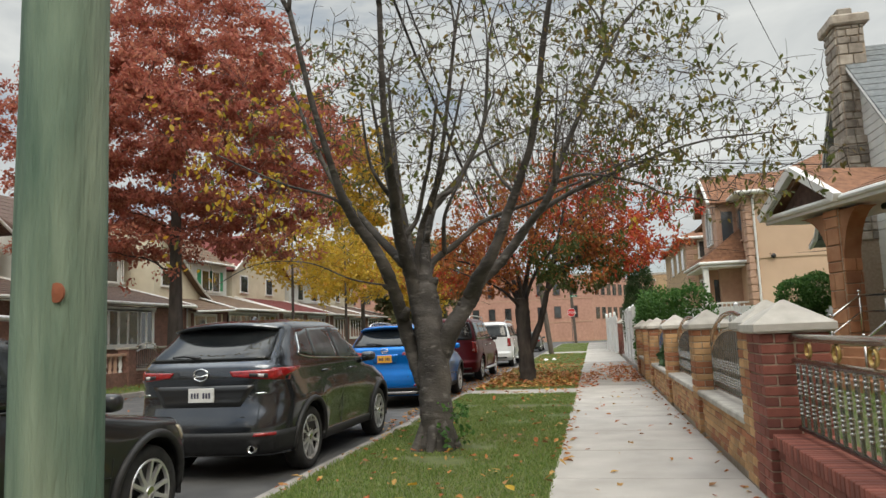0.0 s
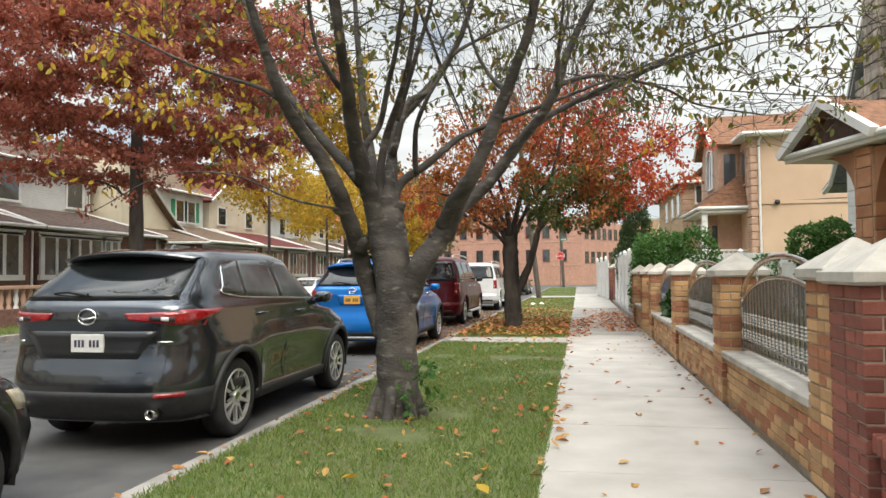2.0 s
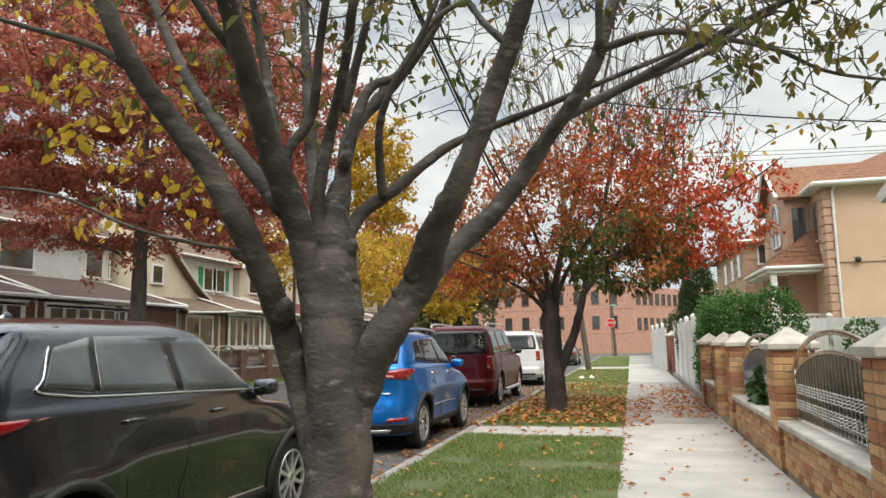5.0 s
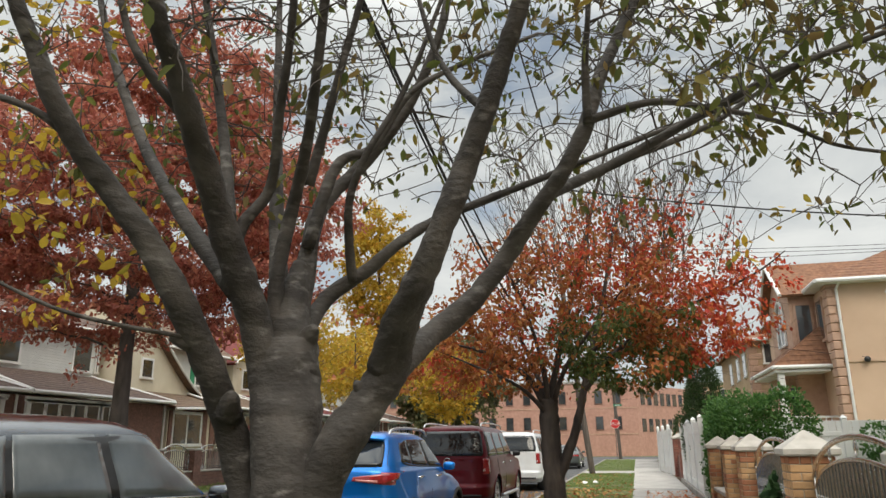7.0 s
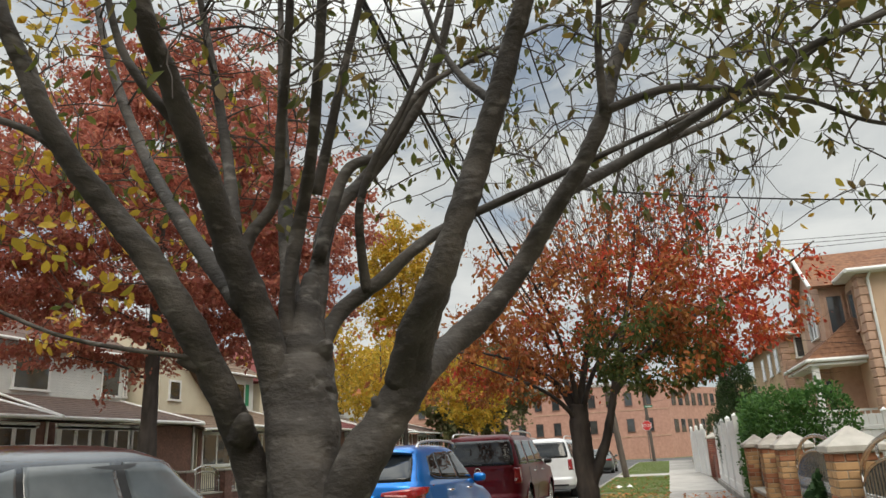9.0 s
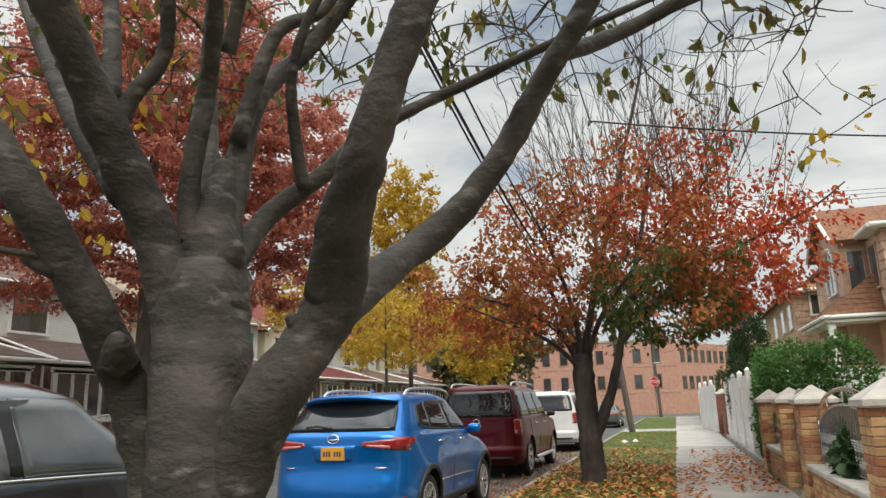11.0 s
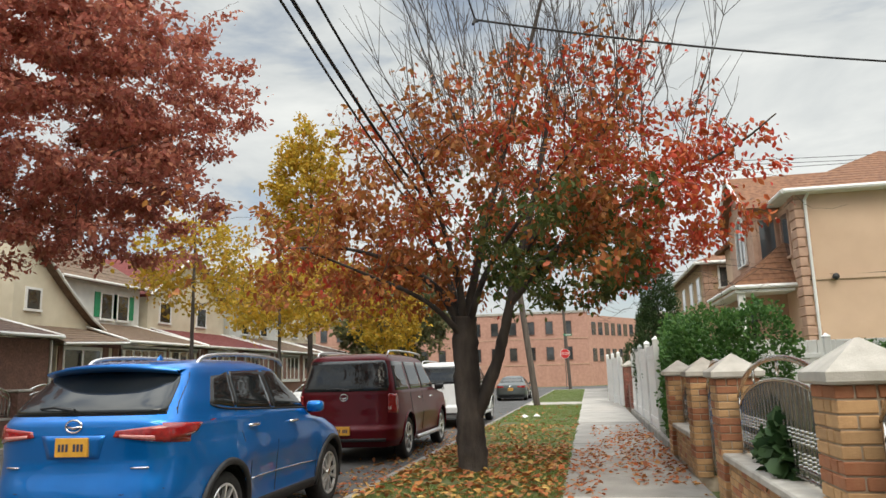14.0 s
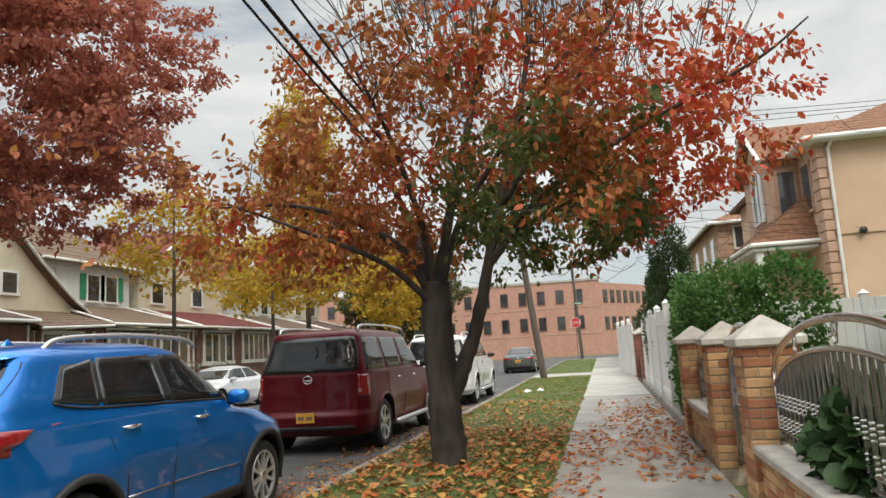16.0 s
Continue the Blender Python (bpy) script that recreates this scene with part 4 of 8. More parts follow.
def sedan(at, colour, label, turn=0.0, z_top=1.42, length=4.75, half=0.91):
    L, belt = length, 0.98
    sh = Shell([(0.18, half * 0.9), (0.32, half * 0.97), (0.6, half), (belt - 0.08, half * 0.95), (belt, half * 0.88), (z_top - 0.1, half * 0.68), (z_top, half * 0.42)],
               [(0.18, 0.15), (0.4, 0.0), (0.7, 0.03), (belt - 0.08, 0.08), (belt, 0.55), (belt + 0.06, 0.75), (z_top - 0.1, 1.35), (z_top, 1.9)],
               [(0.18, L - 0.15), (0.45, L), (0.65, L - 0.06), (0.8, L - 0.4), (belt - 0.06, L - 1.1), (belt, L - 1.3), (z_top - 0.1, L - 2.0), (z_top, L - 2.5)], ((16.0, 2.4), (10.0, 2.1)))
    wy = (0.98, L - 0.92)
    root = car("parked_car", at, label, colour, sh, levels(0.18, belt, z_top, hood=(belt - 0.08, belt - 0.04, belt)), wy, 0.335, GROUP, turn=turn, cladding=False)
    t = z_top - 0.1
    side_windows(root, sh, [((1.12, belt + 0.05), (2.0, belt + 0.03), (2.0, t), (1.55, t)), ((2.08, belt + 0.03), (L - 1.55, belt + 0.03), (L - 2.15, t), (2.08, t))])
    sh.patch("rear_window", ((-half * 0.72, belt + 0.07), (half * 0.72, belt + 0.07), (half * 0.6, t), (-half * 0.6, t)), "rear", M_GLASS, root, 0.006, 14, 6)
    sh.patch("windshield", ((-half * 0.76, belt + 0.03), (half * 0.76, belt + 0.03), (half * 0.62, t + 0.02), (-half * 0.62, t + 0.02)), "front", M_GLASS, root, 0.006, 14, 6)
    sh.patch("rear_bumper", ((-half * 0.8, 0.22), (half * 0.8, 0.22), (half * 0.85, 0.36), (-half * 0.85, 0.36)), "rear", M_BLACK, root, 0.01, 12, 3)
    for s, w in ((-1, "left"), (1, "right")):
        sh.patch("tail_light", ((s * half * 0.45, 0.76), (s * half * 0.93, 0.74), (s * half * 0.93, 0.86), (s * half * 0.45, 0.85)), "rear", M_TAIL, root, 0.012, 8, 3, "red lens")
        sh.patch("head_light", ((L - 0.75, 0.66), (L - 0.25, 0.60), (L - 0.3, 0.68), (L - 0.75, 0.76)), w, M_HEAD, root, 0.006, 6, 3)
        handle(root, sh, 1.85, 0.82, s, colour)
    number_plate(root, sh, 0, 0.66, M_PLATE_Y, 0.0)
    emblem(root, sh, 0, 0.84, 0.07, 0.05)
    mirror(root, sh, L - 1.6, belt - 0.03, colour)
    return root


crossover((-3.80, 8.12, ROAD_Z), P_GREY, "dark grey metallic crossover with black cladding, parked at the kerb", 1.79, 4.68, 0.94, 1.29, "wide", M_PLATE_W, False)
crossover((-3.84, 15.36, ROAD_Z), P_BLUE, "bright blue compact crossover with silver roof rails, parked at the kerb", 1.78, 4.62, 0.945, 1.28, "narrow", M_PLATE_Y, True)
big_suv((-4.05, 22.72, ROAD_Z), P_RED, "dark red full-size utility vehicle with silver roof rails at the kerb", 2.0, 5.26, 1.0, M_PLATE_Y)
big_suv((-3.92, 31.1, ROAD_Z), P_WHITE, "white full-size utility vehicle parked at the kerb", 1.95, 5.1, 0.98, M_PLATE_W, "high")
sedan((-4.1, 52.0, ROAD_Z), P_SILVER, "grey-green sedan parked near the street corner")
crossover((-3.92, 2.45, ROAD_Z), P_DARK, "charcoal older crossover with hazy head lamps, parked at the kerb", 1.70, 4.62, 0.935, 1.17, "narrow", M_PLATE_Y, True)
sedan((-12.2, 36.7, ROAD_Z), P_WHITE, "white sedan parked across the street", 180)
sedan((-12.2, 44.6, ROAD_Z), P_WHITE, "white sedan parked across the street", 180)
sedan((-12.2, 51.4, ROAD_Z), P_SILVER, "silver-grey sedan parked across the street", 180)
sedan((-12.2, 57.6, ROAD_Z), P_WHITE, "white sedan parked across the street", 180)


# ---- trees ----
def leaf_mesh(name, P, A, size, material, parent, width=0.42, spread=0.25, label="", seed=1, kind="stuff"):
    """Many small folded leaves, at points P along axes A, in one mesh."""
    rng = np.random.default_rng(seed)
    n = len(P)
    P, A = np.asarray(P, float), np.asarray(A, float)
    A = A / np.maximum(1e-6, np.linalg.norm(A, axis=1, keepdims=True))
    R = rng.normal(size=(n, 3))
    S = np.cross(A, R)
    S /= np.maximum(1e-6, np.linalg.norm(S, axis=1, keepdims=True))
    N = np.cross(A, S)
    L = (size * rng.uniform(1 - spread * 1.6, 1 + spread, n))[:, None]
    W = L * width
    fold = N * W * rng.uniform(0.05, 0.5, n)[:, None]
    curl = N * L * rng.uniform(-0.3, 0.3, n)[:, None]
    low, high = P + A * L * 0.32, P + A * L * 0.70 + curl * 0.4
    verts = np.stack([P, low + S * W * 0.86 + fold, high + S * W * 0.72 + fold, P + A * L + curl, high - S * W * 0.72 + fold, low - S * W * 0.86 + fold], 1).reshape(-1, 3)
    me = bpy.data.meshes.new(name)
    me.vertices.add(6 * n)
    me.vertices.foreach_set("co", verts.ravel())
    i = np.arange(n) * 6
    quad = np.stack([i, i + 1, i + 2, i + 3, i, i + 3, i + 4, i + 5], 1).ravel()
    me.loops.add(8 * n)
    me.loops.foreach_set("vertex_index", quad)
    me.polygons.add(2 * n)
    me.polygons.foreach_set("loop_start", np.arange(2 * n) * 4)
    me.update(calc_edges=True)
    me.materials.append(material)
    ob = new(name, me)
    ob.parent = parent
    return tagged(ob, label, kind=kind)


class Tree:
    def __init__(self, seed):
        self.rng = np.random.default_rng(seed)
        self.nodes, self.rad = np.zeros((0, 3)), np.zeros(0)
        self.V, self.F, self.TV, self.TF = [], [], [], []
        self.tips = []

    def limb(self, pts, r0, r1, sides=14, knots=0.05, n=7):
        """A thick limb through a few points."""
        line = smooth_line(pts, n)
        m = len(line)
        rr = [(r0 + (r1 - r0) * (i / (m - 1)) ** 0.8) * (1 + knots * math.sin(i * 2.1 + r0 * 90) * (0.4 + 0.6 * float(self.rng.random()))) for i in range(m)]
        first = len(self.V)
        tube(self.V, self.F, line, rr, sides)
        if r0 > 0.05:
            for k in range(first, len(self.V)):
                v, c = Vector(self.V[k]), line[(k - first) // sides]
                g = 0.16 * noise.noise(v * 5.5) + 0.07 * noise.noise(v * 15)
                self.V[k] = tuple(c + (v - c) * (1 + g))
        self.nodes = np.vstack([self.nodes, np.array([tuple(p) for p in line])])
        self.rad = np.concatenate([self.rad, rr])

    def reach(self, targets, lift=0.2, r_len=0.016, r_min=0.004, wob=0.08, sides=6, fine=False, level=0.6, keep=True):
        """Grows a bent branch from the nearest wood to each target."""
        T = np.asarray(targets, float)
        if not len(T):
            return
        d0 = np.array([np.min(np.linalg.norm(self.nodes - t, axis=1)) for t in T])
        for t in T[np.argsort(d0)]:
            d = np.linalg.norm(self.nodes - t, axis=1)
            cost = d + level * np.maximum(0, self.nodes[:, 2] - t[2] + 0.1 * d)
            i = int(np.argmin(cost))
            a = self.nodes[i]
            ln = float(d[i])
            if ln < 0.05:
                continue
            m = max(3, min(9, int(ln / 0.22) + 2))
            mid = (a + t) / 2 + np.array([0, 0, lift * ln * 0.5]) + self.rng.normal(size=3) * wob * ln
            u = np.linspace(0, 1, m)[:, None]
            line = (1 - u) ** 2 * a + 2 * u * (1 - u) * mid + u * u * t
            line[1:-1] += self.rng.normal(size=(m - 2, 3)) * 0.02 * ln
            r0 = max(r_min, min(self.rad[i] * 0.72, r_min + r_len * ln))
            rr = np.linspace(r0, r_min * 0.8, m)
            tube(self.TV if fine else self.V, self.TF if fine else self.F, line.tolist(), rr.tolist(), sides, False)
            if keep:
                self.nodes = np.vstack([self.nodes, line[1:]])
                self.rad = np.concatenate([self.rad, rr[1:]])
            self.tips.append((line, ln))

    def leaf_sites(self, per, jitter=0.05, droop=0.5, start=0.3, last=None):
        P, A = [], []
        for line, ln in self.tips[-(last or len(self.tips)):]:
            k = self.rng.poisson(per)
            for _ in range(k):
                s = start + (1 - start) * float(self.rng.random())
                f = s * (len(line) - 1)
                i = min(len(line) - 2, int(f))
                p = line[i] + (line[i + 1] - line[i]) * (f - i) + self.rng.normal(size=3) * jitter
                a = (line[i + 1] - line[i])
                a = a / max(1e-6, np.linalg.norm(a)) * 0.5 + self.rng.normal(size=3) * 0.55 + np.array([0, 0, -droop])
                P.append(p)
                A.append(a)
        return np.array(P), np.array(A)

    def finish(self, root, bark_material, twig_material=None):
        mesh_ob("trunk", self.V, self.F, bark_material, root, smooth=True)
        if self.TF:
            tagged(mesh_ob("twig_growth", self.TV, self.TF, twig_material or M_TWIG, root, "thin dark twigs"), kind="stuff")


def in_crown(rng, n, centre, radii, low=-1.0, hollow=0.3, seed=0, gap=0.12):
    """Points in a lumpy ellipsoid, thinned by noise so that the outline is uneven."""
    out = []
    while len(out) < n:
        v = rng.normal(size=3)
        v /= np.linalg.norm(v)
        if v[2] < low:
            continue
        r = rng.uniform(hollow, 1) ** 0.6
        lump = 0.86 + 0.34 * noise.noise((v[0] * 2.1 + seed, v[1] * 2.1, v[2] * 2.1))
        p = np.array(centre) + v * r * lump * np.array(radii)
        if noise.noise((p[0] * 0.9 + seed, p[1] * 0.9, p[2] * 0.9)) < -gap - 0.25 * rng.random():
            continue
        out.append(p)
    return np.array(out)


# the bare cherry beside the walk
def cherry():
    root = thing("cherry_tree", (0, 0, 0), "spreading grey-barked cherry with few olive and brown leaves", "tree")
    t = Tree(11)
    t.limb([(-1.49, 9.55, -0.12), (-1.49, 9.56, 0.05), (-1.48, 9.58, 0.35), (-1.48, 9.62, 0.8), (-1.52, 9.68, 1.25), (-1.6, 9.76, 1.75), (-1.63, 9.81, 1.98)], 0.225, 0.18, 16, 0.03)
    t.limb([(-1.60, 9.77, 1.80), (-1.63, 9.82, 2.05), (-1.63, 9.86, 2.3), (-1.62, 9.9, 2.5)], 0.19, 0.04, 12, 0.05)
    for a in range(7):
        b = a * 0.9 + 0.2
        t.limb([(-1.49 + 0.33 * math.cos(b), 9.55 + 0.32 * math.sin(b), -0.10), (-1.49 + 0.24 * math.cos(b), 9.56 + 0.23 * math.sin(b), 0.06), (-1.48 + 0.12 * math.cos(b), 9.57 + 0.11 * math.sin(b), 0.34)], 0.05, 0.07, 8, 0.02, 3)
    t.limb([(-1.50, 9.68, 0.95), (-1.27, 9.68, 1.42), (-1.09, 9.74, 1.70), (-0.97, 9.70, 1.88), (-0.86, 9.52, 2.05), (-0.72, 9.36, 2.22)], 0.14, 0.078)
    t.limb([(-1.02, 9.70, 1.84), (-0.86, 9.48, 2.06), (-0.69, 9.32, 2.24), (-0.56, 9.24, 2.48), (-0.45, 9.24, 2.75), (-0.34, 9.18, 2.98), (-0.24, 9.14, 3.23), (-0.13, 9.05, 3.46), (0.0, 8.95, 4.0), (0.1, 8.85, 4.6), (0.3, 8.7, 5.5)], 0.085, 0.03)
    t.limb([(-1.16, 9.74, 1.60), (-1.02, 10.05, 1.92), (-0.90, 10.3, 2.11), (-0.68, 10.38, 2.31), (-0.46, 10.4, 2.58), (-0.29, 10.25, 2.75), (-0.09, 10.1, 2.95), (0.07, 10.02, 3.18), (0.17, 10.05, 3.5), (0.33, 10.1, 3.86), (0.5, 10.1, 4.2), (0.9, 10.2, 5.0)], 0.09, 0.026)
    t.limb([(-0.16, 10.16, 2.88), (-0.02, 10.4, 3.02), (0.28, 10.55, 3.2), (0.63, 10.42, 3.32), (0.92, 10.2, 3.37), (1.19, 10.02, 3.42), (1.51, 10.03, 3.52), (2.0, 10.0, 3.62), (2.7, 9.9, 3.62)], 0.045, 0.01, 8)
    t.limb([(-1.62, 9.92, 2.0), (-1.58, 10.2, 2.33), (-1.33, 10.27, 2.52), (-1.13, 10.28, 2.68), (-0.95, 10.45, 2.86), (-0.65, 10.5, 2.98), (-0.23, 10.48, 3.1), (0.4, 10.6, 3.35), (1.3, 10.8, 3.7)], 0.06, 0.012, 8)
    t.limb([(-1.62, 9.68, 0.75), (-1.76, 9.74, 1.1), (-1.86, 9.68, 1.5), (-1.90, 9.42, 1.9), (-1.95, 9.2, 2.2), (-2.05, 9.05, 2.46), (-2.18, 8.92, 2.68), (-2.25, 8.75, 2.86), (-2.29, 8.6, 3.05), (-2.32, 8.5, 3.24), (-2.34, 8.38, 3.42), (-2.45, 8.2, 4.0), (-2.6, 7.95, 5.0)], 0.105, 0.028)
    t.limb([(-1.68, 9.8, 1.55), (-1.73, 9.62, 2.1), (-1.78, 9.36, 2.5), (-1.77, 9.14, 2.76), (-1.72, 8.88, 2.96), (-1.68, 8.65, 3.14), (-1.64, 8.42, 3.32), (-1.6, 8.1, 3.95), (-1.55, 7.9, 4.9)], 0.105, 0.028)
    t.limb([(-1.66, 9.8, 1.9), (-1.69, 9.75, 2.3), (-1.6, 9.72, 2.75), (-1.45, 9.55, 3.0), (-1.25, 9.25, 3.35), (-1.05, 8.95, 4.1), (-0.9, 8.8, 4.9)], 0.055, 0.02, 8)
    t.limb([(-1.60, 9.86, 2.0), (-1.62, 10.1, 2.85), (-1.45, 10.3, 3.2), (-1.1, 10.3, 3.6), (-0.8, 10.2, 4.2), (-0.7, 10.2, 5.2)], 0.07, 0.02, 8)
    t.limb([(-1.70, 9.9, 1.9), (-1.95, 10.2, 2.9), (-2.1, 10.4, 3.8), (-2.2, 10.5, 5.0)], 0.075, 0.02, 8)
    t.limb([(-1.78, 9.5, 2.25), (-2.25, 9.65, 2.75), (-2.8, 9.9, 3.4), (-3.2, 9.95, 4.2), (-3.5, 10.0, 5.0)], 0.065, 0.02, 8)
    t.limb([(-1.9, 9.35, 1.98), (-2.25, 8.85, 2.05), (-2.7, 8.6, 2.25), (-3.3, 8.5, 2.25), (-3.9, 8.4, 1.95)], 0.014, 0.004, 6)
    # pruned stubs
    for p, q, r in (((-1.84, 9.58, 1.62), (-1.73, 9.44, 1.74), 0.075), ((-1.93, 9.34, 1.96), (-2.04, 9.24, 2.0), 0.05), ((-1.50, 9.78, 2.02), (-1.40, 9.70, 2.10), 0.06), ((-1.12, 9.72, 1.68), (-1.16, 9.62, 1.80), 0.05)):
        p, q = Vector(p), Vector(q)
        t.limb([p, p.lerp(q, 0.35), p.lerp(q, 0.6), p.lerp(q, 0.72)], r * 1.1, r * 0.35, 12, 0.02, 3)
    # secondary limbs
    t.limb([(-1.775, 9.40, 2.45), (-1.72, 9.42, 2.62), (-1.59, 9.44, 2.81), (-1.45, 9.24, 3.14), (-1.31, 9.05, 3.47), (-1.15, 8.8, 4.1)], 0.042, 0.018, 7)
    t.limb([(-1.49, 9.70, 2.90), (-1.38, 9.63, 3.17), (-1.24, 9.52, 3.49), (-1.09, 9.44, 3.89), (-0.9, 9.3, 4.5)], 0.036, 0.014, 7)
    t.limb([(-1.42, 10.24, 2.45), (-1.40, 10.12, 2.66), (-1.35, 9.99, 2.91), (-1.22, 9.93, 3.17), (-1.05, 9.96, 3.47), (-0.88, 9.94, 3.81), (-0.6, 9.9, 4.5)], 0.036, 0.012, 7)
    t.limb([(0.10, 9.98, 3.22), (0.11, 9.85, 3.51), (0.15, 9.7, 3.75), (0.22, 9.6, 4.4)], 0.03, 0.01, 7)
    t.limb([(0.09, 10.0, 3.24), (0.45, 10.02, 3.32), (0.76, 10.11, 3.29), (1.15, 10.20, 3.19), (1.49, 10.28, 3.03), (2.1, 10.3, 2.9)], 0.028, 0.008, 7)
    t.limb([(0.30, 10.55, 3.20), (0.81, 10.62, 3.39), (1.16, 10.58, 3.58), (1.50, 10.53, 3.74), (2.3, 10.4, 4.0)], 0.026, 0.008, 7)
    t.limb([(-1.80, 9.40, 2.60), (-1.92, 9.49, 3.1), (-2.03, 9.46, 3.72), (-2.1, 9.3, 4.4)], 0.045, 0.016, 7)
    t.limb([(-0.35, 9.20, 2.99), (-0.53, 9.30, 3.23), (-0.66, 9.33, 3.53), (-0.8, 9.2, 4.2)], 0.025, 0.01, 7)
    t.limb([(-1.74, 8.90, 2.96), (-1.85, 8.69, 3.16), (-1.93, 8.59, 3.41), (-1.95, 8.4, 4.0)], 0.032, 0.012, 7)
    t.limb([(-2.22, 8.80, 2.80), (-2.40, 8.61, 2.99), (-2.9, 8.4, 3.15), (-3.6, 8.2, 3.5)], 0.026, 0.008, 7)
    t.limb([(-1.60, 9.95, 2.6), (-1.45, 10.0, 3.13), (-1.25, 10.10, 3.28), (-1.03, 10.13, 3.62), (-0.75, 10.21, 3.82), (-0.2, 10.4, 4.1)], 0.045, 0.012, 7)
    # forked ends of the main limbs
    for x, y, z, dx, dy, r in ((0.3, 8.7, 5.5, 0.5, -0.3, 0.035), (0.9, 10.2, 5.0, 0.7, 0.2, 0.03), (-2.6, 7.95, 5.0, -0.6, -0.4, 0.035), (-1.55, 7.9, 4.9, -0.1, -0.5, 0.035), (-0.9, 8.8, 4.9, 0.3, -0.2, 0.02), (-0.7, 10.2, 5.2, 0.2, 0.2, 0.02), (-2.2, 10.5, 5.0, -0.5, 0.3, 0.02)):
        t.limb([(x, y, z - 0.03), (x + dx * 0.35, y + dy * 0.3, z + 0.4), (x + dx * 0.9, y + dy * 0.8, z + 0.75), (x + dx * 1.7, y + dy * 1.4, z + 1.0)], r, 0.004, 6)
        t.limb([(x, y, z - 0.03), (x - dx * 0.15, y + dy * 0.2, z + 0.45), (x - dx * 0.5, y + dy * 0.1, z + 0.9), (x - dx * 0.6, y - dy * 0.2, z + 1.25)], r * 0.8, 0.004, 6)
    rng = t.rng
    up = in_crown(rng, 46, (-0.7, 9.7, 4.6), (3.0, 2.4, 1.7), -0.8, 0.3, 3)
    t.reach(up[up[:, 2] > 3.0], 0.25, 0.013, 0.007, 0.07, 6)
    mid = in_crown(rng, 540, (-0.6, 9.75, 4.5), (3.3, 2.7, 1.9), -0.85, 0.25, 5)
    mid = mid[(mid[:, 2] > 2.9)]
    t.reach(mid, 0.15, 0.011, 0.006, 0.08, 5, True)
    right = np.stack([rng.uniform(0.3, 3.1, 110), rng.normal(10.1, 0.7, 110), rng.uniform(2.95, 4.1, 110)], 1)
    t.reach(right, 0.1, 0.010, 0.0055, 0.08, 5, True)
    before = len(t.tips)
    fine = in_crown(rng, 2300, (-0.5, 9.75, 4.4), (3.5, 2.8, 2.0), -0.9, 0.25, 6)
    fine = fine[(fine[:, 2] > 2.8)]
    t.reach(fine, 0.05, 0.007, 0.004, 0.12, 4, True)
    fine2 = np.stack([rng.uniform(0.2, 3.2, 420), rng.normal(10.0, 0.75, 420), rng.uniform(2.75, 4.3, 420)], 1)
    t.reach(fine2, -0.05, 0.007, 0.004, 0.12, 4, True)
    left = np.stack([rng.uniform(-4.6, -2.3, 150), rng.normal(9.6, 0.8, 150), rng.uniform(2.3, 4.6, 150)], 1)
    t.reach(left, 0.0, 0.006, 0.003, 0.12, 4, True)
    yellow = (len(t.tips) - 150, len(t.tips))
    sprigs = t.nodes[rng.integers(len(t.nodes) // 2, len(t.nodes), 3200)] + rng.normal(size=(3200, 3)) * 0.2
    sprigs = sprigs[sprigs[:, 2] > 2.6]
    t.reach(sprigs, 0.0, 0.006, 0.003, 0.15, 3, True, keep=False)
    t.finish(root, M_BARK_A)
    every = t.tips
    t.tips = every[yellow[0]:yellow[1]]
    P, A = t.leaf_sites(4.5, 0.05, 0.7, 0.2)
    leaf_mesh("yellow_leaves", P, A, 0.085, M_LEAF_YEL, root, 0.3, 0.3, "yellow leaves on the street side", 9)
    t.tips = every[before:yellow[0]] + every[yellow[1]:]
    P, A = t.leaf_sites(2.0, 0.025, 1.0, 0.3)
    clump = np.array([noise.noise((q[0] * 1.6, q[1] * 1.6, q[2] * 1.6 + 9)) for q in P]) > -0.12
    P, A = P[clump], A[clump]
    keepers = rng.random(len(P)) < np.clip(0.5 + 0.4 * (P[:, 0] > -0.4) + 0.2 * (P[:, 2] < 3.6), 0, 1)
    leaf_mesh("leaves", P[keepers], A[keepers], 0.082, M_LEAF_A, root, 0.25, 0.3, "sparse olive and brown leaves", 3)
    # young shoots at the foot
    s = Tree(5)
    s.nodes, s.rad = np.array([(-1.2, 9.35, 0.0), (-1.35, 9.25, 0.0), (-1.15, 9.6, 0.0)]), np.array([0.01] * 3)
    s.reach([(-1.2 + rng.normal() * 0.14, 9.35 + rng.normal() * 0.12, rng.uniform(0.1, 0.55)) for _ in range(26)], 0.3, 0.006, 0.003, 0.05, 4, True)
    P, A = s.leaf_sites(5, 0.02, 0.1, 0.3)
    shoots = mesh_ob("shoots", s.TV, s.TF, M_TWIG, root)
    leaf_mesh("shoot_leaves", P, A, 0.06, M_LEAF_HEDGE, shoots, 0.4, 0.3, "small green leaves", 4)


cherry()


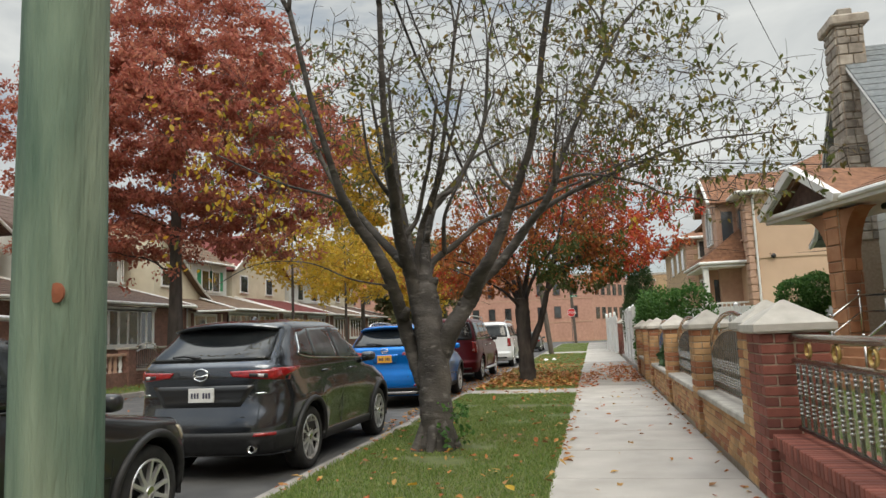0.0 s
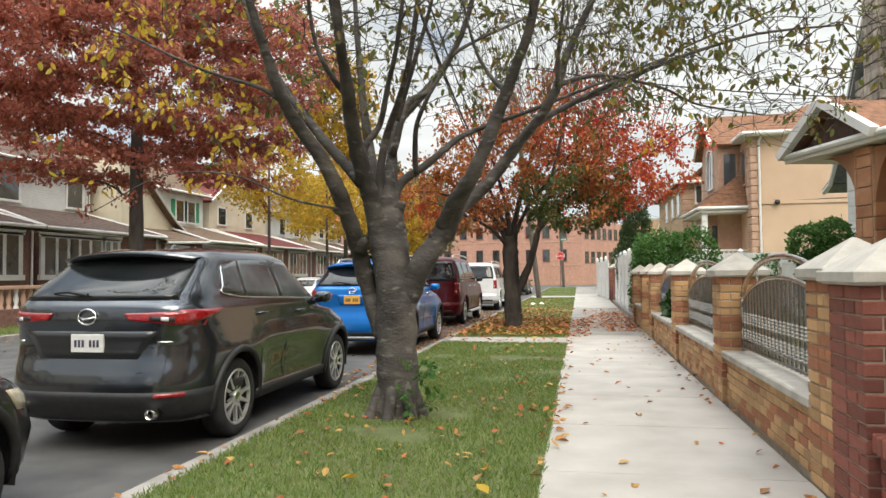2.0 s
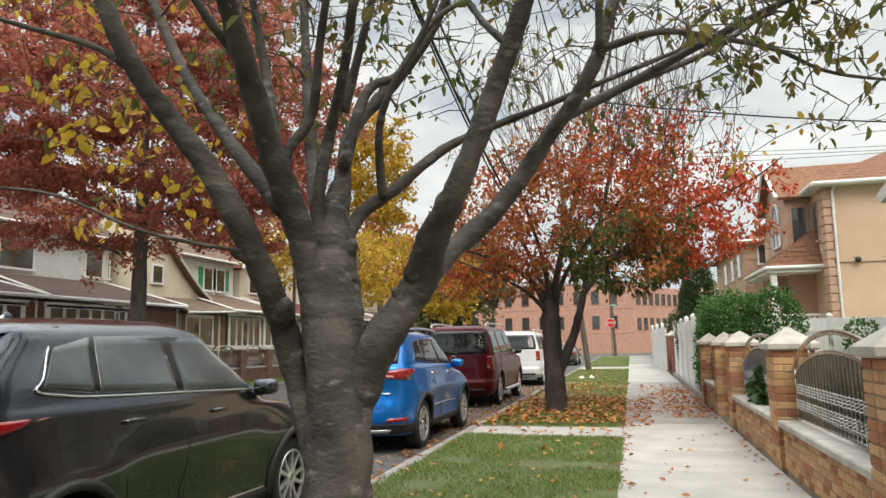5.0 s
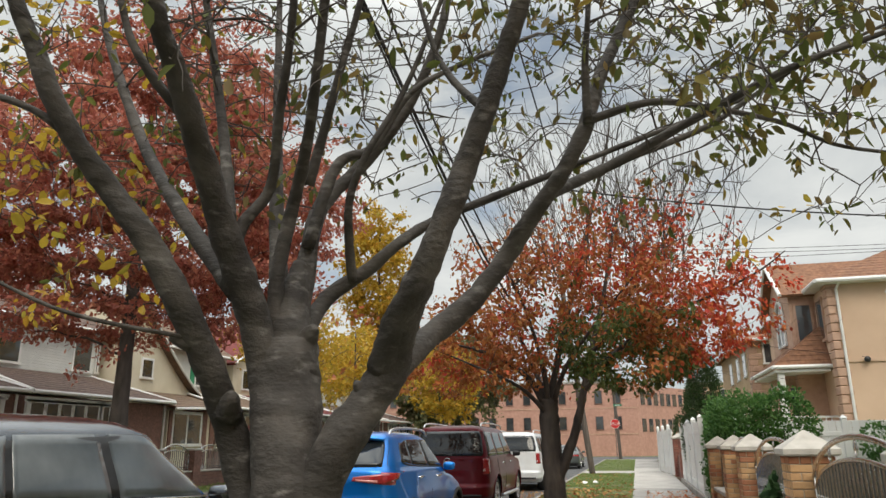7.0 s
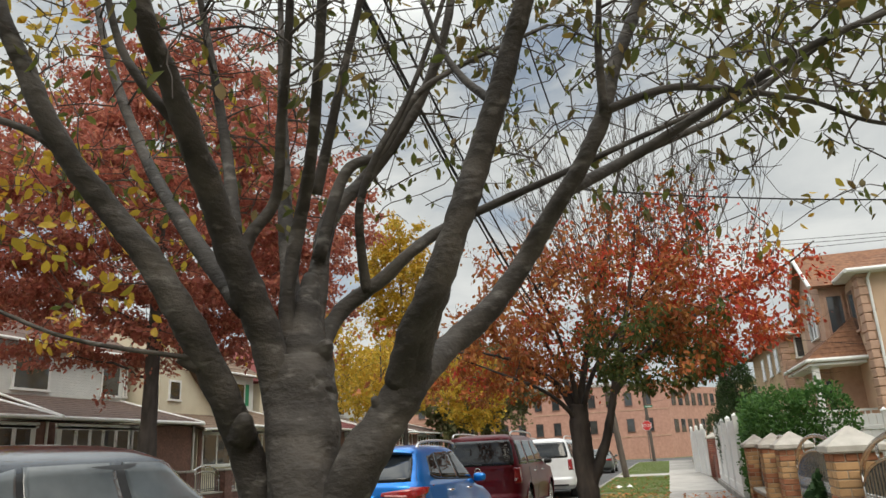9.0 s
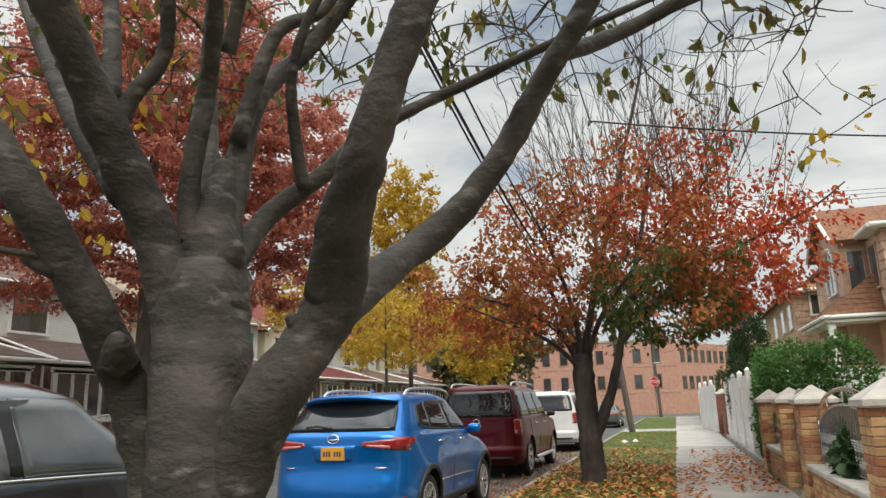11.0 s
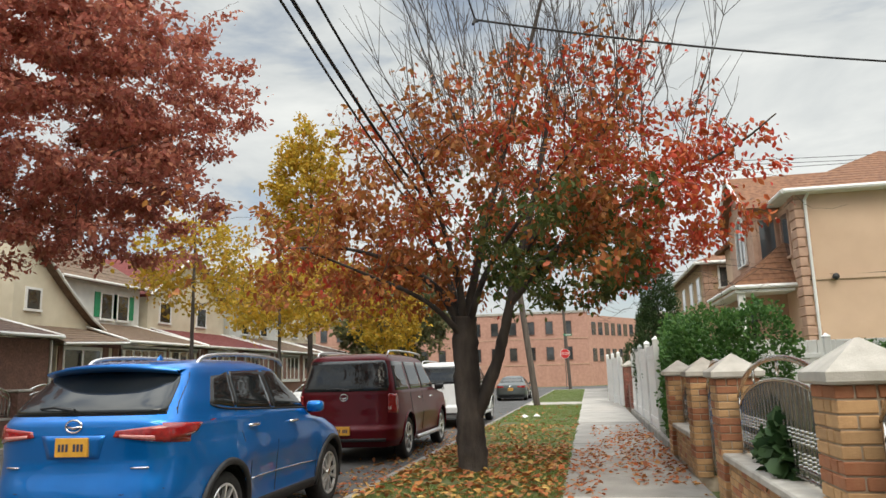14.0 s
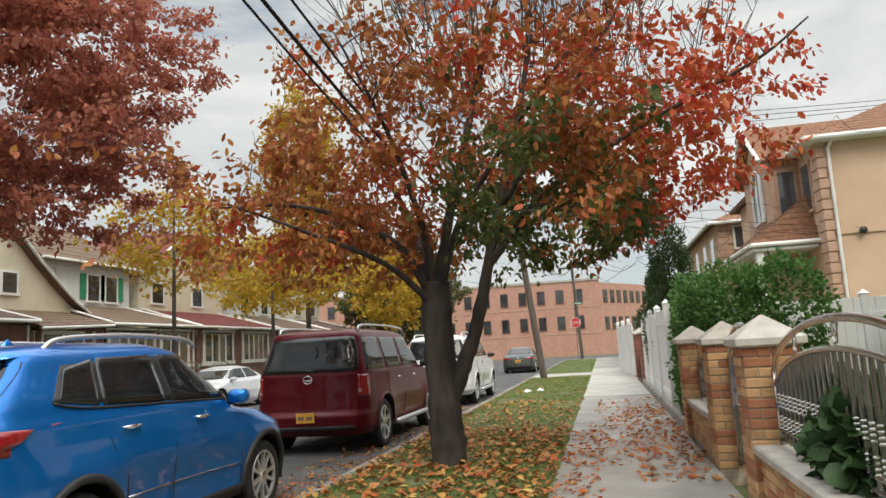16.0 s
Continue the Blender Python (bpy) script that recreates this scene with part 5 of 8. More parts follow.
# the red and orange tree further on
def maple():
    root = thing("red_maple_tree", (0, 0, 0), "small street tree with thinning red, orange and green autumn leaves", "tree")
    t = Tree(21)
    t.limb([(-1.38, 21, -0.12), (-1.38, 21, 0.08), (-1.39, 21, 0.5), (-1.42, 21.0, 1.2), (-1.44, 21, 1.9), (-1.42, 21, 2.3)], 0.26, 0.18, 14, 0.04)
    t.limb([(-1.33, 20.98, 0.75), (-1.12, 20.96, 1.2), (-0.92, 20.95, 1.7), (-0.72, 20.95, 2.45), (-0.5, 20.95, 3.3), (-0.2, 21.0, 4.4), (0.05, 21.1, 5.6)], 0.125, 0.03, 10)
    t.limb([(-1.44, 21, 2.0), (-1.8, 20.9, 2.7), (-2.4, 20.8, 3.15), (-3.3, 20.7, 3.45), (-4.3, 20.6, 3.5)], 0.085, 0.012, 8)
    t.limb([(-1.46, 21, 2.1), (-1.75, 21.3, 3.0), (-2.3, 21.7, 4.1), (-3.0, 22.1, 5.1)], 0.075, 0.012, 8)
    t.limb([(-1.44, 21, 2.1), (-1.5, 20.7, 3.0), (-1.8, 20.3, 4.2), (-2.3, 19.9, 5.4)], 0.075, 0.012, 8)
    t.limb([(-1.42, 21, 2.2), (-1.2, 21.05, 3.2), (-0.8, 21, 4.6), (-0.35, 21, 6.2), (0.1, 21, 7.8), (0.2, 21, 8.6)], 0.085, 0.012, 8)
    t.limb([(-1.40, 21, 2.1), (-1.0, 20.5, 2.9), (-0.3, 19.9, 3.7), (0.5, 19.4, 4.5)], 0.065, 0.012, 8)
    t.limb([(-0.72, 20.95, 2.45), (0.1, 20.8, 3.3), (1.2, 20.6, 3.9), (2.6, 20.4, 4.5), (3.2, 20.3, 4.9)], 0.06, 0.010, 8)
    t.limb([(-0.6, 20.95, 2.9), (0.2, 21.6, 3.4), (1.2, 22.4, 3.8), (2.0, 23.0, 4.3)], 0.05, 0.010, 8)
    t.limb([(-0.5, 20.95, 3.2), (0.3, 20.8, 4.3), (1.2, 20.7, 5.6), (1.7, 20.7, 6.8)], 0.05, 0.010, 8)
    t.limb([(-1.43, 21, 1.95), (-1.9, 20.4, 2.5), (-2.7, 19.7, 2.9), (-3.4, 19.2, 3.2)], 0.055, 0.010, 8)
    rng = t.rng
    t.reach(in_crown(rng, 60, (-0.45, 21, 4.5), (3.5, 3.0, 2.3), -0.85, 0.35, 8), 0.15, 0.011, 0.006, 0.06, 6)
    t.reach(in_crown(rng, 330, (-0.4, 21, 4.4), (3.8, 3.2, 2.3), -0.85, 0.25, 9), 0.1, 0.008, 0.004, 0.08, 5, True)
    # bare upright shoots over the crown
    stems = np.flatnonzero((t.nodes[:, 2] > 4.2) & (np.abs(t.nodes[:, 0] - 0.1) < 2.2))
    for k in rng.choice(stems, 150):
        p = t.nodes[k]
        d = np.array([0.16 * (p[0] - 0.1) + rng.normal() * 0.16, 0.16 * (p[1] - 21) + rng.normal() * 0.16, 1.0])
        ln = min(rng.uniform(0.8, 2.6), 9.2 - p[2])
        line = [p + d * ln * u + rng.normal(size=3) * 0.02 for u in np.linspace(0, 1, 6)]
        tube(t.TV, t.TF, line, np.linspace(0.011, 0.004, 6).tolist(), 4, False)
        for u in rng.uniform(0.25, 0.9, 5):
            q = p + d * ln * u
            e = d + rng.normal(size=3) * np.array([0.4, 0.4, 0.1])
            tube(t.TV, t.TF, [q, q + e * ln * 0.16, q + e * ln * 0.3 + np.array([0, 0, 0.05])], [0.006, 0.005, 0.0035], 3, False)
    t.tips = []
    t.reach(in_crown(rng, 1150, (-0.35, 21, 4.45), (4.1, 3.3, 2.55), -0.9, 0.2, 9, 0.05), 0.05, 0.006, 0.003, 0.12, 4, True)
    low = np.stack([rng.normal(0.9, 1.1, 300), rng.normal(21.2, 1.4, 300), rng.uniform(2.25, 3.7, 300)], 1)
    t.reach(low, -0.15, 0.006, 0.003, 0.1, 4, True)
    lowl = np.stack([rng.normal(-3.1, 1.0, 150), rng.normal(20.9, 1.2, 150), rng.uniform(2.4, 3.9, 150)], 1)
    t.reach(lowl, 0.05, 0.006, 0.003, 0.1, 4, True)
    t.finish(root, M_BARK_B)
    P, A = t.leaf_sites(30, 0.09, 0.7, 0.1)
    m = (P[:, 2] < 7.4) & (P[:, 2] > 2.45 + 0.42 * np.clip(P[:, 0] - 0.6, 0, 3))
    m &= rng.random(len(P)) < np.where(P[:, 0] > 1.5, 0.72, 1.0)
    m &= rng.random(len(P)) < np.clip(1.15 - 0.36 * (P[:, 2] - 3.8 - 0.22 * np.clip(P[:, 0], -2, 2.5)), 0.04, 1)
    P, A = P[m], A[m]
    clump = np.array([noise.noise((p[0] * 1.25 + 3, p[1] * 1.25, p[2] * 1.6)) for p in P]) + rng.normal(size=len(P)) * 0.1
    dense = clump > -0.24 + 0.05 * np.clip(P[:, 2] - 4.0, 0, 4)
    P, A = P[dense], A[dense]
    w = np.array([noise.noise((p[0] * 0.7, p[1] * 0.7, p[2] * 0.7)) for p in P]) + rng.normal(size=len(P)) * 0.22
    green = (np.abs(P[:, 0] - 0.15) < 1.25) & (P[:, 2] < 3.7) & (w > -0.22)
    green |= (np.abs(P[:, 0] + 0.3) < 1.3) & (P[:, 2] < 4.6) & (w > 0.3)
    red = ~green & (w + 0.18 * (P[:, 0] + 0.6) > 0.0)
    orange = ~green & ~red
    leaf_mesh("red_leaves", P[red], A[red], 0.105, M_LEAF_RED, root, 0.30, 0.3, "red autumn leaves", 5)
    leaf_mesh("orange_leaves", P[orange], A[orange], 0.105, M_LEAF_ORANGE, root, 0.30, 0.3, "orange and brown autumn leaves", 6)
    leaf_mesh("green_leaves", P[green], A[green], 0.105, M_LEAF_GREEN, root, 0.30, 0.3, "leaves still dark green", 7)


maple()


def street_tree(name, label, at, height, trunk_r, crowns, leaf_material, leaf, per, counts, bark_m, seed, layered=False, clear=3.0, droop=0.3, width=0.35, lean=(0, 0)):
    """A tree with a straight trunk and a crown of one or more lumpy volumes."""
    x, y = at
    root = thing(name, (0, 0, 0), label, "tree", "trees along the far side")
    t = Tree(seed)
    t.limb([(x, y, -0.2), (x, y, 0.1), (x + lean[0] * 0.1, y, 0.6), (x + lean[0] * 0.3, y + lean[1] * 0.3, height * 0.3), (x + lean[0] * 0.7, y + lean[1] * 0.7, height * 0.65), (x + lean[0], y + lean[1], height * 0.93)], trunk_r * 1.35, 0.03, 14, 0.03)
    rng = t.rng
    for centre, radii, share in crowns:
        n = int(counts[0] * share)
        T = in_crown(rng, n, centre, radii, -0.95, 0.5, seed)
        if layered:
            T[:, 2] = np.round(T[:, 2] / 1.25) * 1.25 + rng.normal(size=n) * 0.13
        t.reach(T[T[:, 2] > clear], 0.04 if layered else 0.22, 0.012, 0.012, 0.05, 6, level=0.9)
    for centre, radii, share in crowns:
        n = int(counts[1] * share)
        T = in_crown(rng, n, centre, np.array(radii) * 1.05, -0.95, 0.3, seed + 1, -0.03 if layered else 0.05)
        if layered:
            T[:, 2] = np.round(T[:, 2] / 1.25) * 1.25 + rng.normal(size=n) * 0.15
        t.reach(T[T[:, 2] > clear], 0.05, 0.007, 0.005, 0.08, 4, True)
    t.finish(root, bark_m)
    P, A = t.leaf_sites(per, 0.14 if layered else 0.16, droop, 0.1, int(len(t.tips)))
    if layered:
        P[:, 2] = np.round(P[:, 2] / 1.25) * 1.25 * 0.35 + P[:, 2] * 0.65 - np.abs(rng.normal(size=len(P))) * 0.1
    leaf_mesh("crown", P, A, leaf, leaf_material, root, width, 0.35, "", seed)
    return root


street_tree("pin_oak_tree", "large pin oak with dense dark red layered foliage across the street", (-14.35, 24.4), 16.0, 0.40,
            [((-14.2, 24.6, 8.3), (7.2, 7.2, 4.6), 0.75), ((-14.2, 24.4, 12.0), (4.8, 4.8, 4.2), 0.25)], M_LEAF_OAK, 0.15, 58, (190, 1900), M_BARK_C, 31, True, 3.3, 0.35, 0.30)
street_tree("yellow_tree", "tall golden yellow street tree across the street", (-15.6, 50.0), 18.0, 0.24,
            [((-15.8, 50, 12.5), (2.9, 2.9, 5.6), 0.6), ((-15.2, 49, 6.6), (4.2, 4.2, 2.6), 0.4)], M_LEAF_YEL, 0.24, 15, (90, 900), M_BARK_C, 41, False, 3.6, 0.4, 0.4)
street_tree("yellow_tree", "slender yellow and orange young tree across the street", (-14.5, 35.2), 8.5, 0.13,
            [((-14.5, 35.4, 6.0), (3.2, 3.2, 2.4), 1.0)], M_LEAF_YEL, 0.17, 9, (50, 330), M_BARK_C, 43, False, 3.4, 0.4, 0.4)
street_tree("yellow_tree", "low spreading yellow tree across the street", (-14.4, 43.0), 8.0, 0.15,
            [((-14.2, 43.5, 5.4), (3.9, 3.9, 2.3), 1.0)], M_LEAF_YEL, 0.19, 11, (50, 420), M_BARK_C, 47, False, 3.0, 0.4, 0.4)
street_tree("yellow_tree", "yellow and brown street tree further down", (-13.9, 60.0), 10.0, 0.18,
            [((-13.8, 60, 6.0), (3.2, 3.2, 3.6), 1.0)], M_LEAF_YEL, 0.26, 11, (50, 420), M_BARK_C, 53, False, 2.6, 0.4, 0.4)
street_tree("green_tree", "olive green tree at the far corner", (-17.4, 72.0), 13.5, 0.2,
            [((-17.4, 72, 7.0), (5.0, 5.0, 5.6), 1.0)], M_LEAF_FAR, 0.36, 22, (60, 480), M_BARK_C, 59, False, 1.5, 0.4, 0.4)
street_tree("olive_tree", "olive and tan street tree near the corner", (-13.9, 69.0), 12.0, 0.18,
            [((-13.8, 69, 7.0), (4.2, 4.2, 4.6), 1.0)], M_LEAF_FAR, 0.28, 18, (50, 380), M_BARK_C, 61, False, 2.6, 0.4, 0.4)


# ---- brick wall, pillars and railings beside the walk ----
def brick_mesh(lx, ly, lz, seed):
    """One brick with slightly worn edges."""
    bm = box_bm(-lx / 2, -ly / 2, -lz / 2, lx / 2, ly / 2, lz / 2, 0.006)
    me = bpy.data.meshes.new("brick")
    bm.to_mesh(me)
    bm.free()
    return me


BRICK_MESHES = {}


def brick(parent, x, y, z, lx, ly, lz, material, inverse):
    key = (round(lx, 3), round(ly, 3), round(lz, 3), material.name)
    if key not in BRICK_MESHES:
        me = brick_mesh(lx, ly, lz, 0)
        me.materials.append(material)
        BRICK_MESHES[key] = me
    ob = new("brick", BRICK_MESHES[key])
    ob.parent = parent
    ob.matrix_basis = inverse @ pose(x, y, z, 0, 0, random.uniform(-0.5, 0.5))
    return ob


def pyramid_cap(root, w, z, skirt, rise, material):
    """A cast cap with a skirt and four slopes that meet in a blunt point."""
    h, s = w / 2, 0.012
    V = [(-h + 0.03, -h + 0.03, z), (h - 0.03, -h + 0.03, z), (h - 0.03, h - 0.03, z), (-h + 0.03, h - 0.03, z)]
    for zz, k in ((z + 0.018, 1.0), (z + skirt, 1.0), (z + skirt + 0.008, 0.97)):
        V += [(-h * k, -h * k, zz), (h * k, -h * k, zz), (h * k, h * k, zz), (-h * k, h * k, zz)]
    V += [(-s, -s, z + skirt + rise), (s, -s, z + skirt + rise), (s, s, z + skirt + rise), (-s, s, z + skirt + rise)]
    F = [(3, 2, 1, 0), (16, 17, 18, 19)]
    for i in range(4):
        for k in range(4):
            F.append((i * 4 + k, i * 4 + (k + 1) % 4, i * 4 + 4 + (k + 1) % 4, i * 4 + 4 + k))
    return mesh_ob("cap", V, F, material, root, "grey cast stone pyramid cap")


PILLAR_W, PILLAR_Z = 0.44, 1.30


def pillar(x, y, label, scheme="buff", w=PILLAR_W, top=PILLAR_Z):
    """A square brick pillar in running bond with a pyramid cap."""
    root = thing("brick_pillar", (x, y, 0), label, "pillar", "pillars of the front wall")
    inverse = Matrix.Identity(4)
    h = w / 2
    box("mortar_core", (-h + 0.012, -h + 0.012, -0.2, h - 0.012, h - 0.012, top), M_MORTAR, root)
    course, n = 0.0765, int(top / 0.0765)
    course = top / n
    bl, bd = (w - 0.008) / 2, 0.1
    for i in range(n):
        z = (i + 0.5) * course
        band = scheme == "buff" and i % 6 in (3, 4)
        for side in range(4):
            odd = (i + side) % 2
            runs = [(-h + 0.0, bl), (bl - h + 0.008, bl)] if odd else [(-h + bd + 0.008, w - bd - 0.008)] if False else [(-h + bd + 0.006, w / 2 - bd - 0.01), (0.0, h)]
            for a, ln in runs:
                c = a + ln / 2
                if scheme == "red":
                    m = M_BRICK_R
                elif band or random.random() < 0.10:
                    m = M_BRICK_O
                else:
                    m = M_BRICK_Y
                t = h - bd / 2
                if side == 0:
                    brick(root, -t, c, z, bd, ln - 0.008, course - 0.011, m, inverse)
                elif side == 1:
                    brick(root, c, -t, z, ln - 0.008, bd, course - 0.011, m, inverse)
                elif side == 2 and scheme != "far":
                    brick(root, t, -c, z, bd, ln - 0.008, course - 0.011, m, inverse)
    pyramid_cap(root, w + 0.10, top, 0.07, 0.19, M_CAP)
    return root


def low_wall(x0, x1, y0, y1, top, scheme="buff", label=""):
    """A low brick wall under a stone coping."""
    root = thing("low_brick_wall", ((x0 + x1) / 2, (y0 + y1) / 2, 0), label, "wall", "front wall runs")
    cx, cy = (x0 + x1) / 2, (y0 + y1) / 2
    box("mortar_core", (x0 - cx + 0.012, y0 - cy, -0.2, x1 - cx - 0.012, y1 - cy, top), M_MORTAR, root)
    n = int(round(top / 0.0765))
    course = top / n
    for i in range(n):
        y = y0 - (0.11 if i % 2 else 0.0)
        while y < y1 - 0.02:
            a, b = max(y, y0), min(y + 0.215, y1)
            if b - a > 0.03:
                r = random.random()
                m = M_BRICK_R if scheme == "red" else (M_BRICK_O if r < 0.22 else M_BRICK_Y)
                brick(root, x0 - cx + 0.05, (a + b) / 2 - cy, (i + 0.5) * course, 0.1, round(b - a - 0.011, 3), course - 0.011, m, Matrix.Identity(4))
            y += 0.215
    if scheme == "red":
        y = y0
        while y < y1 - 0.03:
            brick(root, 0, y + 0.036 - cy, top + 0.05, x1 - x0 + 0.06, 0.062, 0.1, M_BRICK_R, Matrix.Identity(4))
            y += 0.073
    else:
        box("coping", (x0 - cx - 0.05, y0 - cy, top, x1 - cx + 0.05, y1 - cy, top + 0.075), M_CAP, root, 0.014, "grey stone coping")
    return root


def bar_profile(height, knobs):
    out = [(0.013, 0.0)]
    for z in knobs:
        for k in range(4):
            c = z + k * 0.03
            out += [(0.013, c - 0.009), (0.0168, c - 0.004), (0.0168, c + 0.004), (0.013, c + 0.009)]
    return [p for p in out if p[1] < height - 0.02] + [(0.013, height)]


def beaded_bar(root, y, z0, height, knobs, sides=7, fat=1.0):
    """One turned bar of dark steel with bright beads."""
    V, F = [], []
    rows = [(r * fat, z + z0) for r, z in bar_profile(height, knobs)]
    lathe(V, F, rows, sides, (0, y, 0))
    ob = mesh_ob("bar", V, F, M_IRON, root)
    ob.data.materials.append(M_BEAD)
    bead = [1 if rows[i // sides][0] > 0.016 * fat and rows[i // sides + 1][0] > 0.016 * fat else 0 for i in range(len(F))]
    ob.data.polygons.foreach_set("material_index", bead)
    return ob


def arched_panel(x, y0, y1, z0, shoulder, crown_z, label, name="arched_railing", gate=False):
    """A railing of turned bars under a double arched top rail."""
    cy = (y0 + y1) / 2
    root = thing(name, (x, cy, 0), label, "railing", "railings of the front wall")
    half = (y1 - y0) / 2

    def arc(y, rise, base):
        u = y / half
        return base + rise * max(0.0, 1 - u * u) ** 0.62

    for base, rise, r in ((shoulder, crown_z - shoulder, 0.026), (shoulder - 0.12, crown_z - shoulder - 0.06, 0.02)):
        V, F = [], []
        pts = [(0, -half + 2 * half * k / 28, arc(-half + 2 * half * k / 28, rise, base)) for k in range(29)]
        tube(V, F, pts, [r] * 29, 8)
        mesh_ob("top_rail", V, F, M_STEEL, root, "polished steel arched rail", True)
    for z in (z0 + 0.05, z0 + 0.12):
        V, F = [], []
        tube(V, F, [(0, -half, z), (0, half, z)], [0.017] * 2, 8)
        mesh_ob("bottom_rail", V, F, M_IRON, root, "", True)
    n = max(6, int(2 * half / 0.115))
    for k in range(n):
        y = -half + (k + 0.5) * 2 * half / n
        top = arc(y, crown_z - shoulder - 0.06, shoulder - 0.12)
        beaded_bar(root, y, z0 + 0.03, top - z0 - 0.03, (0.10, 0.27) if not gate else (0.62, 0.80), 7, 1.15)
    # scroll rings between the two arches
    for y, s in ((0.0, 0.05), (-half * 0.55, 0.045), (half * 0.55, 0.045)):
        zc = (arc(y, crown_z - shoulder, shoulder) + arc(y, crown_z - shoulder - 0.06, shoulder - 0.12)) / 2
        V, F = [], []
        tube(V, F, [(0, y + s * math.cos(a) * 0.7, zc + s * 1.2 * math.sin(a)) for a in [2 * math.pi * k / 16 for k in range(17)]], [0.009] * 17, 6)
        mesh_ob("scroll_ring", V, F, M_STEEL, root)
    for y in (-half + 0.015, half - 0.015):
        V, F = [], []
        tube(V, F, [(0, y, z0), (0, y, shoulder + 0.02)], [0.022] * 2, 8)
        mesh_ob("end_post", V, F, M_STEEL, root, "", True)
    return root


WX = 1.94
PY = [7.62, 10.95, 14.6, 18.38, 20.42, 23.0]
for i, y in enumerate(PY):
    pillar(WX if i < 5 else WX - 0.02, y, "buff brick pillar with orange bands and a grey pyramid cap")
for a, b in zip(PY[:3], PY[1:4]):
    low_wall(WX - 0.17, WX + 0.17, a + 0.22, b - 0.22, 0.46, "buff", "low buff brick wall under a grey stone coping")
    arched_panel(WX, a + 0.24, b - 0.24, 0.535, 1.10, 1.48, "steel railing with beaded bars under a double arched top rail")
arched_panel(WX, PY[3] + 0.24, PY[4] - 0.24, 0.04, 1.12, 1.5, "tall steel gate with beaded bars under an arched rail", "arched_gate", True)
low_wall(WX - 0.17, WX + 0.17, PY[4] + 0.22, PY[5] - 0.22, 0.46, "buff", "low buff brick wall under a grey stone coping")
arched_panel(WX, PY[4] + 0.24, PY[5] - 0.24, 0.535, 1.05, 1.4, "steel railing with beaded bars under an arched top rail")

# the neighbour's red brick wall with a straight railing
pillar(WX + 0.02, 7.13, "red brick pillar with pale joints and a wide stone cap", "red", 0.50, 1.28)
low_wall(WX - 0.17, WX + 0.17, 2.6, 6.87, 0.42, "red", "low red brick wall with a soldier course on top")
pillar(WX + 0.02, 2.35, "red brick pillar with pale joints and a wide stone cap", "red", 0.50, 1.28)
low_wall(WX - 0.17, WX + 0.17, -3.5, 2.09, 0.42, "red", "low red brick wall with a soldier course on top")


def straight_panel(x, y0, y1, z0, z1, label):
    cy, half = (y0 + y1) / 2, (y1 - y0) / 2
    root = thing("straight_railing", (x, cy, 0), label, "railing", "railings of the front wall")
    for z, r, m in ((z0 + 0.04, 0.02, M_IRON), (z1, 0.03, M_STEEL), (z1 - 0.17, 0.024, M_STEEL)):
        V, F = [], []
        tube(V, F, [(0, -half, z), (0, half, z)], [r] * 2, 8)
        mesh_ob("rail", V, F, m, root, "", True)
    n = int(2 * half / 0.15)
    for k in range(n):
        y = -half + (k + 0.5) * 2 * half / n
        beaded_bar(root, y, z0 + 0.03, z1 - 0.2 - z0, (0.12, 0.27, 0.42), 7, 1.1)
        if k % 4 == 1:
            V, F = [], []
            tube(V, F, [(0, y + 0.055 * math.cos(a), z1 - 0.085 + 0.05 * math.sin(a)) for a in [2 * math.pi * j / 14 for j in range(15)]], [0.012] * 15, 6)
            mesh_ob("brass_ring", V, F, M_BRASS, root, "brass coloured ring")
    return root


M_BRASS = pbr("brass", (0.45, 0.30, 0.10), (0.55, 0.38, 0.15), 8, 0.3, 1.0, 0)
straight_panel(WX, 2.62, 6.86, 0.53, 1.24, "steel railing with beaded bars and two straight top rails")
# white vinyl pickets in the yard behind it
for k in range(8):
    yy = 5.0 + k * 0.36
    r = thing("white_picket", (3.05 + 0.0 * k, yy, 0), "white vinyl picket post with a rounded top in the yard", "fence post", "white pickets")
    prism("post", [(-0.07, 0), (0.07, 0), (0.07, 1.06), (0.045, 1.10), (0.07, 1.14), (0.04, 1.24), (-0.04, 1.24), (-0.07, 1.14), (-0.045, 1.10), (-0.07, 1.06)], "x", -0.06, 0.06, M_VINYL, r)

